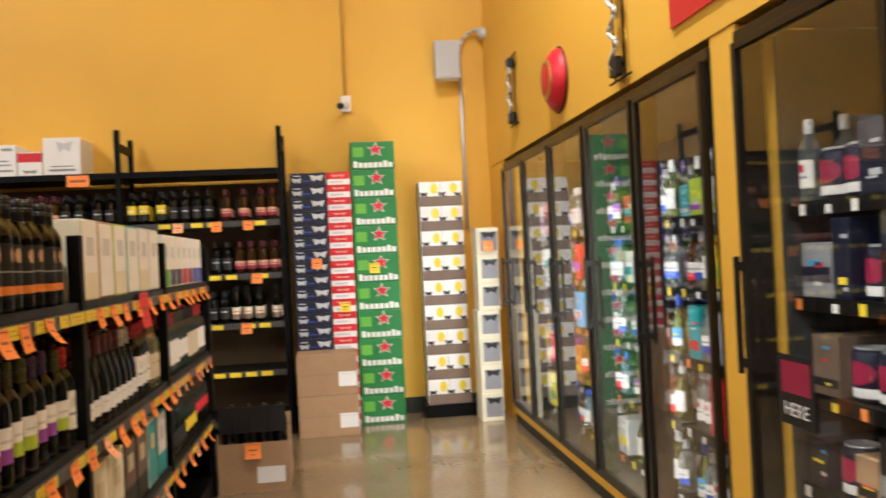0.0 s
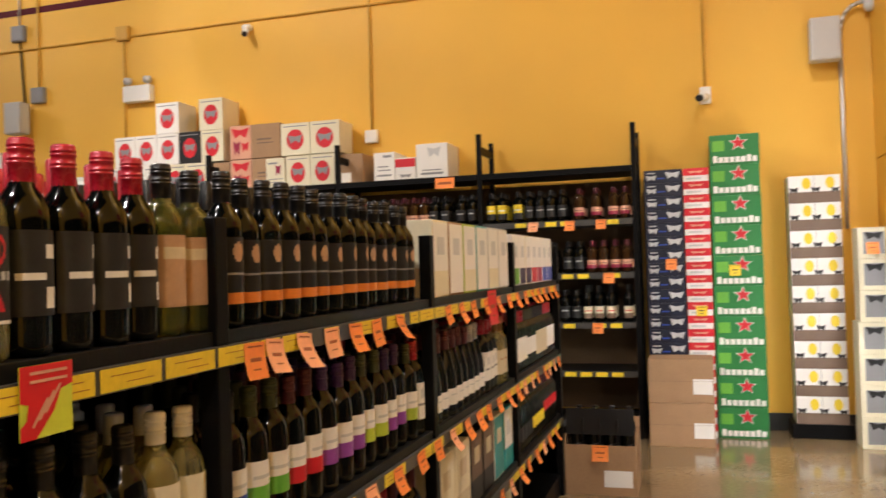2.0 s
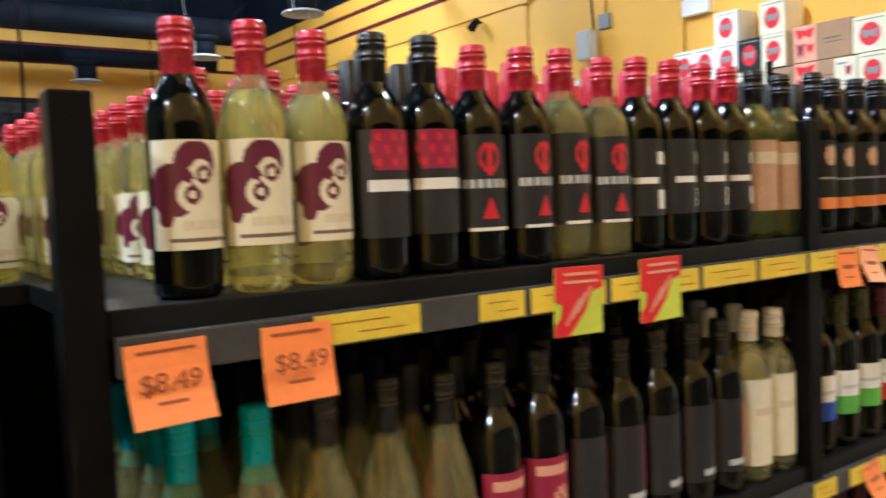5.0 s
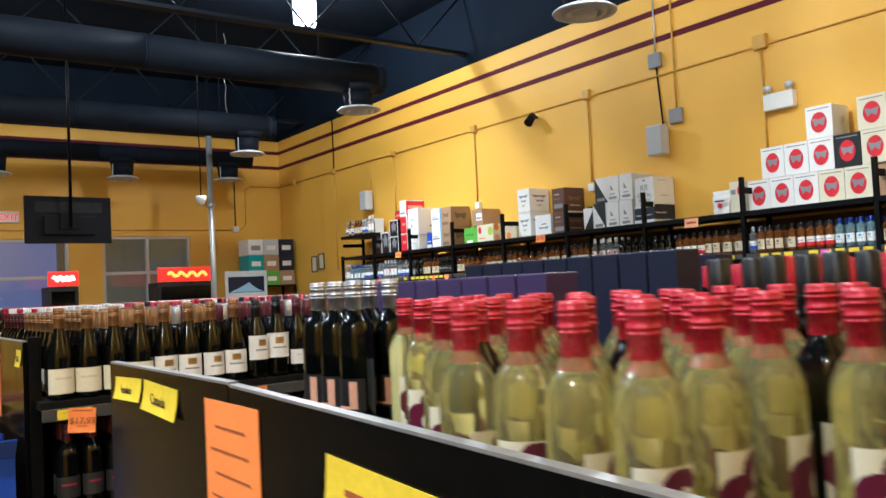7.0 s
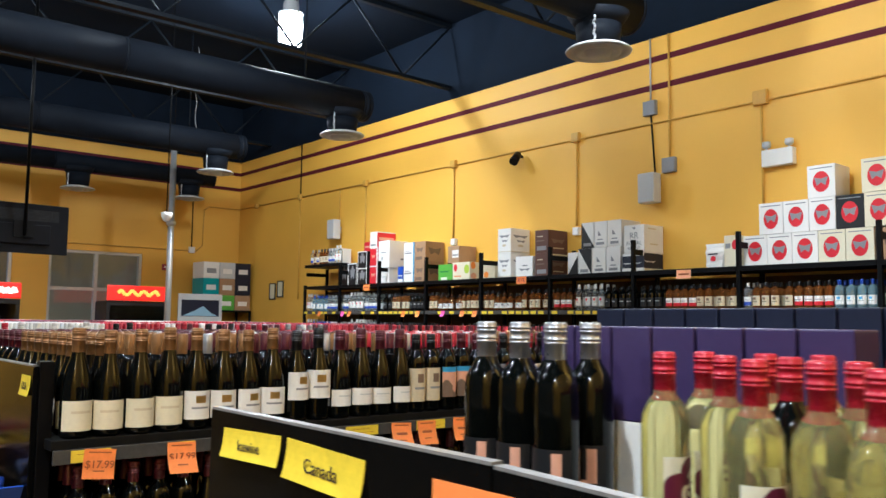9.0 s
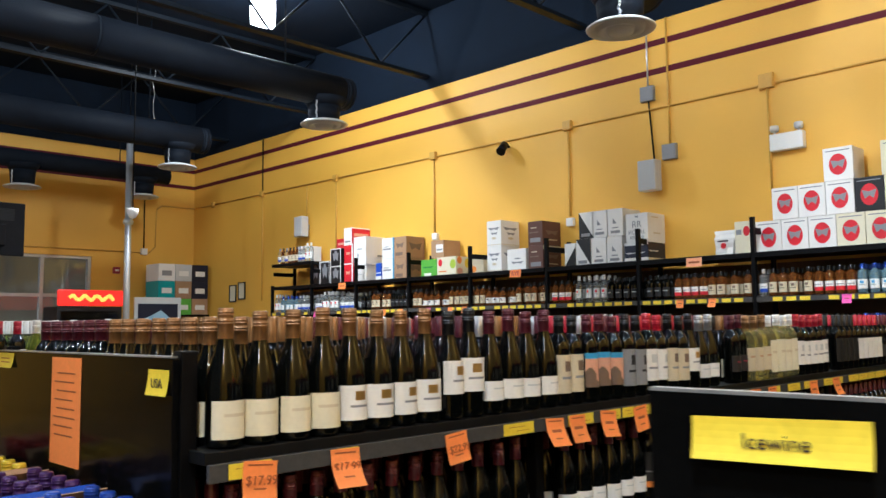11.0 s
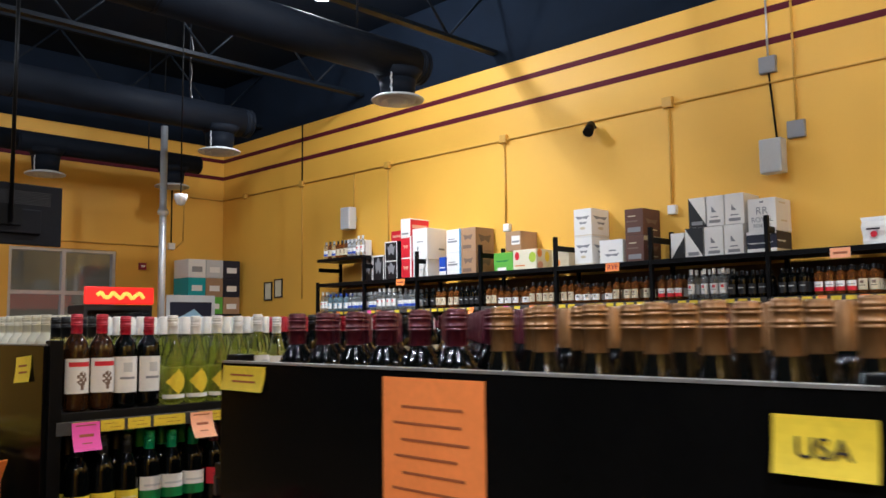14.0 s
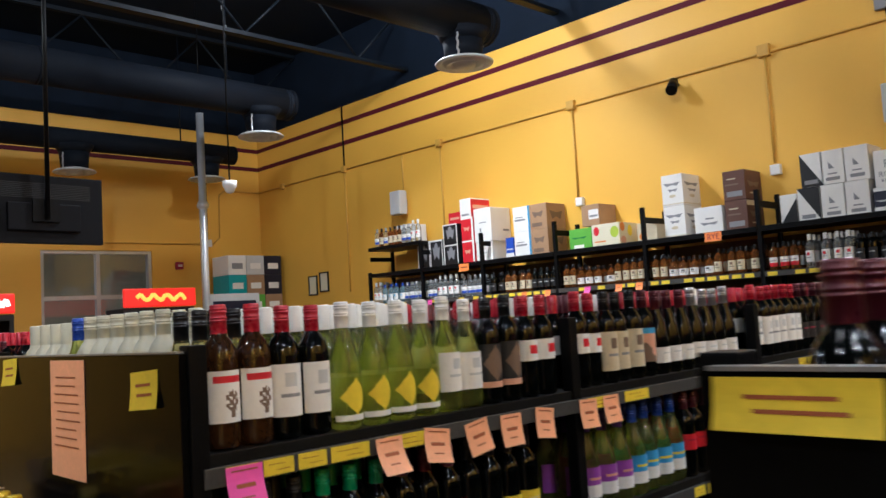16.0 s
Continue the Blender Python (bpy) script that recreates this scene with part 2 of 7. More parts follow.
# ---- the room ----
XW, XE, YN, YS, ZC = -18.0, 1.05, 8.0, -7.0, 6.1
bm = bmesh.new()
box(bm, XW - 0.2, YS - 0.2, -0.2, XE + 1.2, YN + 0.2, 0)
solid("floor", bm, FLOOR, "polished tan concrete floor with cloudy stains", "floor", "structure")
one_box("ceiling", (XW - 0.2, YS - 0.2, ZC, XE + 1.2, YN + 0.2, ZC + 0.2), CEIL, "black painted high warehouse ceiling deck", "ceiling")
one_box("wall_north", (XW - 0.2, YN, 0, XE + 1.2, YN + 0.2, 4.93), YELLOW, "bright yellow painted plaster wall", "wall")
one_box("wall_north_top", (XW - 0.2, YN, 4.93, XE + 1.2, YN + 0.2, ZC), CEIL, "black painted band above the yellow wall", "wall")
# unseen wall, coloured dark so panels and bottles reflect less yellow
one_box("wall_south", (XW - 0.2, YS - 0.2, 0, XE + 1.2, YS, ZC), DIMW, "unseen closing wall, coloured dark to cut reflections", "wall")
one_box("wall_east", (XE, -4.2, 2.16, XE + 0.15, YN, ZC), YELLOW, "yellow painted wall above the coolers", "wall")
one_box("wall_east_south", (XE, YS, 0, XE + 0.15, -4.2, ZC), YELLOW, "yellow painted wall", "wall")
one_box("wall_cooler_back", (XE + 0.95, -4.2, 0, XE + 1.1, YN, 2.16), COOLIN, "grey wall behind the coolers", "wall")
# west wall with two window openings
WINS = [(4.27, 5.97, 1.05, 2.86), (0.7, 3.66, 1.05, 2.82)]
ys = [YS, WINS[1][0], WINS[1][1], WINS[0][0], WINS[0][1], YN]
bm = bmesh.new()
for a, b in ((ys[0], ys[1]), (ys[2], ys[3]), (ys[4], ys[5])):
    box(bm, XW - 0.2, a, 0, XW, b, 4.93)
for y0, y1, z0, z1 in WINS:
    box(bm, XW - 0.2, y0, 0, XW, y1, z0)
    box(bm, XW - 0.2, y0, z1, XW, y1, 4.93)
solid("wall_west", bm, YELLOW, "yellow painted wall with aluminium windows", "wall", "structure")
one_box("wall_west_top", (XW - 0.2, YS, 4.93, XW, YN, ZC), CEIL, "black painted band above the yellow wall", "wall")
one_box("backdrop", (XW - 6.0, -9, -1, XW - 5.9, 5.2, 6), DUSK, "blue dusk light outside the windows", "backdrop")
# glowing sheet that stands in for the room reflected in the window glass
one_box("backdrop_wall", (XW - 2.4, 3.9, -1, XW - 2.3, 9.5, 6), REFLG, "dim grey glowing sheet for the room's reflection in the window", "backdrop")
for k, (y0, y1, z0, z1) in enumerate(WINS):
    w = thing("window_%d" % (k + 1), "aluminium framed window with four panes, dusk outside", "window", at=(XW, 0, 0), kind="structure")
    bm = bmesh.new()
    f = 0.05
    for dims in ((-0.14, y0, z0, -0.03, y1, z0 + f), (-0.14, y0, z1 - f, -0.03, y1, z1), (-0.14, y0, z0 + f, -0.03, y0 + f, z1 - f), (-0.14, y1 - f, z0 + f, -0.03, y1, z1 - f)):
        box(bm, *dims)
    ym, zm = (y0 + y1) / 2, z1 - 0.72
    box(bm, -0.13, ym - 0.03, z0 + f, -0.04, ym + 0.03, z1 - f)
    box(bm, -0.128, y0 + f, zm - 0.03, -0.042, ym - 0.03, zm + 0.03)
    box(bm, -0.128, ym + 0.03, zm - 0.03, -0.042, y1 - f, zm + 0.03)
    part("window_frame", bm, WFRAME, w)
    for a, b in ((y0 + f, ym - 0.03), (ym + 0.03, y1 - f)):
        for c, d in ((z0 + f, zm - 0.03), (zm + 0.03, z1 - f)):
            bm = bmesh.new()
            box(bm, -0.09, a, c, -0.082, b, d)
            p = part("pane", bm, PANE, w)
            p.visible_shadow = False
# maroon stripes and baseboards
for z in (4.345, 4.675):
    one_box("trim", (XW, YN - 0.004, z - 0.035, XE, YN - 0.0005, z + 0.035), MAROON, "painted maroon stripe on the yellow wall", "stripe")
    one_box("trim", (XW + 0.0005, YS, z - 0.035, XW + 0.004, YN - 0.005, z + 0.035), MAROON, "painted maroon stripe on the yellow wall", "stripe")
one_box("baseboard", (XW, YN - 0.014, 0.0, XE, YN - 0.001, 0.14), BASEB, "black rubber baseboard", "baseboard")

# ---- ceiling steel, ducts, lamps ----
def joist(x):
    bm = bmesh.new()
    y0, y1, zt, zb = YS, YN - 0.02, 6.06, 5.11
    box(bm, x - 0.04, y0, zt - 0.03, x + 0.04, y1, zt + 0.03)
    box(bm, x - 0.055, y0, zb - 0.025, x + 0.055, y1, zb + 0.025)
    n = 17
    for i in range(n):
        a, b = y0 + (y1 - y0) * i / n, y0 + (y1 - y0) * (i + 1) / n
        za, zz = (zt - 0.02, zb + 0.02) if i % 2 else (zb + 0.02, zt - 0.02)
        rod(bm, (x, a, za), (x, b, zz), 0.017, 6)
    solid("roof_joist", bm, JOIST, "black painted open web steel roof joist", "joist", "structure", "roof joists")


for x in (-16.7, -13.9, -11.16, -8.4, -5.6, -2.8, -0.1):
    joist(x)


def duct_run(x, z, y0, y1, r, drops):
    d = thing("air_duct", "black painted round metal air duct with round diffusers", "duct", "air ducts", at=(x, 0, z), kind="")
    n = 24
    cut = y0
    while cut < y1 - 0.05:
        e = min(cut + 3.0, y1)
        bm = bmesh.new()
        rod(bm, (0, cut, 0), (0, e - 0.03, 0), r, n)
        rod(bm, (0, e - 0.03, 0), (0, e, 0), r + 0.002, n)
        part("duct_section", bm, DUCT, d)
        cut = e
    for y in (y0 + 1.2, (y0 + y1) / 2, y1 - 0.9):
        bm = bmesh.new()
        rod(bm, (0, y, r - 0.01), (0, y, ZC - z), 0.01, 6)
        part("hanger", bm, JOIST, d)
    for y, zd in drops:
        bm = bmesh.new()
        rod(bm, (0, y, -r * 0.6), (0, y, -r * 0.6 - 0.1), 0.27, 20, 0, 0.2)
        rod(bm, (0, y, -r * 0.6 - 0.1), (0, y, zd + 0.05 - z), 0.2, 20, 0, 0.18)
        part("drop", bm, DUCT, d)
        bm = bmesh.new()
        h = zd - z
        lathe(bm, [(0.17, h + 0.055), (0.26, h + 0.03), (0.285, h + 0.012), (0.28, h), (0.225, h + 0.006), (0.205, h + 0.035), (0.19, h - 0.012), (0.135, h - 0.004), (0.12, h + 0.025), (0.10, h - 0.03), (0, h - 0.03)], 32, (0, y))
        part("diffuser", bm, GREYL, d, "light grey round ceiling diffuser")
        bm = bmesh.new()
        pts = [(0.12 + 0.012 * math.sin(k * 2.2), y - 0.2, h + 0.04 + 0.03 * k) for k in range(8)]
        for a, b in zip(pts, pts[1:]):
            rod(bm, a, b, 0.010, 6)
        part("chain", bm, CHROME, d)


duct_run(-6.36, 4.38, -6.0, 6.0, 0.2, [(5.58, 3.93)])
duct_run(-10.64, 4.38, -6.0, 6.1, 0.2, [(5.76, 3.94)])
duct_run(-14.12, 4.38, -6.0, 6.1, 0.2, [(5.65, 3.91)])
duct_run(-16.95, 4.31, -5.0, 6.9, 0.15, [(4.4, 3.84), (6.42, 3.88), (2.3, 3.84)])


def high_bay(x, y, power, inner=0.3):
    z = 5.56
    lamp = thing("high_bay_lamp", "white glowing high bay lamp, the first one seen, the others assumed", "ceiling lamp", "high bay lamps", at=(x, y, z))
    bm = bmesh.new()
    lathe(bm, [(0, 0.42), (0.09, 0.42), (0.11, 0.38), (0.11, 0.27), (0.175, 0.25), (0.175, 0.235), (0, 0.235)], 20)
    part("housing", bm, GREYL, lamp)
    bm = bmesh.new()
    lathe(bm, [(0.0, -0.2), (0.14, -0.19), (0.155, -0.17), (0.165, 0.1), (0.155, 0.22), (0, 0.23)], 16)
    cover = part("glass_cover", bm, LAMPM, lamp, "glowing white glass cover")
    cover.visible_shadow = False
    bm = bmesh.new()
    rod(bm, (0, 0, 0.42), (0, 0, ZC - z), 0.012, 8)
    rod(bm, (0.19, 0, -0.25), (0.19, 0, ZC - z), 0.008, 6)
    part("hanger", bm, CHROME, lamp)
    d = bpy.data.lights.new("lamp_light", "POINT")
    d.shadow_soft_size, d.energy, d.color = 0.07, LAMP_WATTS * inner * power, (1.0, 0.97, 0.94)
    ob = new("lamp_light", d)
    ob.location = (x, y, z + 0.18)
    # extra light under the cover, added for highlights on the bottles
    d = bpy.data.lights.new("lamp_glare", "POINT")
    d.shadow_soft_size, d.energy, d.color = 0.11, LAMP_WATTS * (1.12 - inner) * power, (1.0, 0.97, 0.94)
    ob = new("lamp_glare", d)
    ob.location = (x, y, z - 0.33)
    d = bpy.data.lights.new("lamp_beam", "AREA")
    d.shape, d.size, d.energy, d.color = "DISK", 0.3, LAMP_WATTS * 0.68 * power, (1.0, 0.97, 0.94)
    d.spread = radians(125)
    ob = new("lamp_beam", d)
    ob.location = (x, y, z - 0.22)


for x, y, power in LAMPS:
    high_bay(x, y, power, 0.8 if y > 5 else 0.3)

# ---- bottles ----
BORD = [(0, 0.003), (0.030, 0.0), (0.0365, 0.006), (0.0372, 0.02), (0.0375, 0.182), (0.0355, 0.200), (0.028, 0.217), (0.0185, 0.230), (0.0148, 0.246), (0.0140, 0.282), (0.0158, 0.284), (0.0158, 0.293), (0.0, 0.294)]
BURG = [(0, 0.003), (0.033, 0.0), (0.0405, 0.007), (0.0412, 0.02), (0.0412, 0.128), (0.0385, 0.152), (0.031, 0.182), (0.0215, 0.210), (0.0160, 0.235), (0.0142, 0.280), (0.0160, 0.283), (0.0160, 0.293), (0.0, 0.294)]
SPIR = [(0, 0.003), (0.034, 0.0), (0.0405, 0.005), (0.041, 0.015), (0.041, 0.170), (0.0385, 0.186), (0.025, 0.202), (0.0155, 0.214), (0.0145, 0.245), (0.0165, 0.247), (0.0165, 0.255), (0, 0.256)]
SQAT = [(0, 0.003), (0.042, 0.0), (0.049, 0.005), (0.0495, 0.015), (0.0495, 0.120), (0.045, 0.140), (0.028, 0.155), (0.0165, 0.166), (0.015, 0.195), (0.0175, 0.197), (0.0175, 0.215), (0, 0.216)]
SHAPES = {"bord": (BORD, 0.236, 0.0375), "burg": (BURG, 0.236, 0.0412), "spir": (SPIR, 0.216, 0.041), "sqat": (SQAT, 0.170, 0.0495)}


def cap_profile(shape, length=None):
    prof, z0, _ = SHAPES[shape]
    top = prof[-1][1]
    if length:
        z0 = top - length
    neck = 0.0170
    m = neck + 0.0003
    out = [(neck, z0), (m, z0 + 0.004)]
    for h in (0.034, 0.028, 0.0155, 0.0095):
        out += [(neck - 0.0002, top - h), (neck + 0.0012, top - h + 0.001), (neck + 0.0012, top - h + 0.003), (neck - 0.0002, top - h + 0.004)]
    return out + [(neck + 0.0006, top - 0.002), (neck - 0.002, top + 0.002), (0, top + 0.002)]


def label_mesh(radius, z0, z1, design, mats, span=150, nu=12, nv=12):
    if design in (swirl, emblem, floral, tree, diamond, picture, crest, bands):
        nu, nv = (52, 56) if design in (swirl, emblem, floral) else (28, 30)
    bm = bmesh.new()
    grid = []
    for j in range(nv + 1):
        row = []
        for i in range(nu + 1):
            a = radians(-span / 2 + span * i / nu)
            row.append(bm.verts.new(((radius + 0.0007) * math.cos(a), (radius + 0.0007) * math.sin(a), z0 + (z1 - z0) * j / nv)))
        grid.append(row)
    for j in range(nv):
        for i in range(nu):
            f = bm.faces.new((grid[j][i], grid[j][i + 1], grid[j + 1][i + 1], grid[j + 1][i]))
            f.smooth = True
            f.material_index = min(design((i + 0.5) / nu, (j + 0.5) / nv), len(mats) - 1)
    return mesh_of("label", bm, mats)


def plain(u, v):
    return 0


def lines(u, v):
    return 1 if (0.62 < v < 0.70 and 0.25 < u < 0.75) or (0.30 < v < 0.36 and 0.3 < u < 0.7) else 0


def crest(u, v):
    return 1 if abs(u - 0.5) < 0.13 and 0.55 < v < 0.85 else (2 if 0.36 < v < 0.44 and 0.25 < u < 0.75 else 0)


def low_band(u, v):
    return 1 if v < 0.38 else (2 if 0.55 < v < 0.66 and 0.2 < u < 0.8 else 0)


def swirl(u, v):
    head = math.hypot(u - 0.50, (v - 0.79) * 1.15) < 0.23 and math.hypot(u - 0.55, v - 0.69) > 0.13
    curl = 0.045 < math.hypot(u - 0.58, v - 0.68) < 0.085
    tail = math.hypot(u - 0.24, (v - 0.54) * 1.1) < 0.27 and math.hypot(u - 0.44, v - 0.50) > 0.15
    knot = 0.04 < math.hypot(u - 0.45, v - 0.50) < 0.085 or math.hypot(u - 0.16, v - 0.30) < 0.09
    if head or curl or tail or knot:
        return 1
    return 2 if 0.17 < v < 0.26 and u > 0.32 and math.sin(u * 90) > -0.5 else (3 if 0.08 < v < 0.10 and u > 0.2 else 0)


def emblem(u, v):
    if 0.45 < v < 0.53 and 0.12 < u < 0.88 and math.sin(u * 55) > -0.6:
        return 2
    r = math.hypot((u - 0.5) * 1.0, (v - 0.76))
    if 0.11 < r < 0.16 and math.sin(u * 60) * math.sin(v * 50) > -0.7 or (abs(u - 0.5) < 0.03 and 0.58 < v < 0.9) or (abs(u - 0.5) < 0.13 * (0.36 - v) / 0.24 and 0.12 < v < 0.36):
        return 1
    return 3 if v < 0.035 and 0.2 < u < 0.85 else 0


def floral(u, v):
    if v > 0.62 and math.hypot(u - 0.5, (v - 0.84) * 0.9) < 0.34:
        return 1 + (math.sin(u * 31) * math.cos(v * 27) > 0.45)
    return 3 if 0.42 < v < 0.54 and 0.12 < u < 0.88 else 0


def patches(u, v):
    return 1 if (0.6 < u < 0.92 and (0.66 < v < 0.82 or 0.1 < v < 0.3)) or (0.15 < u < 0.6 and 0.44 < v < 0.52) else 0


def bands(u, v):
    return 1 if v < 0.16 else (2 if math.hypot(u - 0.5, (v - 0.78) * 0.9) < 0.13 else (3 if 0.42 < v < 0.46 else 0))


def scribble(u, v):
    return 1 if (0.70 < v < 0.84 and 0.1 < u < 0.9) or (0.3 < v < 0.35 and 0.3 < u < 0.7) else 0


def tall_mark(u, v):
    return 1 if 0.66 < u < 0.84 and 0.2 < v < 0.9 else (2 if 0.1 < v < 0.18 and 0.3 < u < 0.8 else 0)


def tree(u, v):
    r = math.hypot((u - 0.55) * 1.2, v - 0.42)
    return 1 if (r < 0.2 and math.sin(u * 40) * math.sin(v * 36) > -0.3) or (abs(u - 0.55) < 0.05 and 0.1 < v < 0.3) else (2 if 0.78 < v < 0.9 and 0.15 < u < 0.85 else 0)


def diamond(u, v):
    return 1 if abs(u - 0.5) / 0.38 + abs(v - 0.55) / 0.42 < 1 else (2 if v < 0.14 else 3)


def square(u, v):
    return 1 if 0.36 < u < 0.64 and 0.3 < v < 0.75 else 0


def picture(u, v):
    return 2 if v > 0.82 else (1 if v < 0.45 + 0.12 * math.sin(u * 9) and math.hypot(u - 0.55, v - 0.3) > 0.13 else 0)


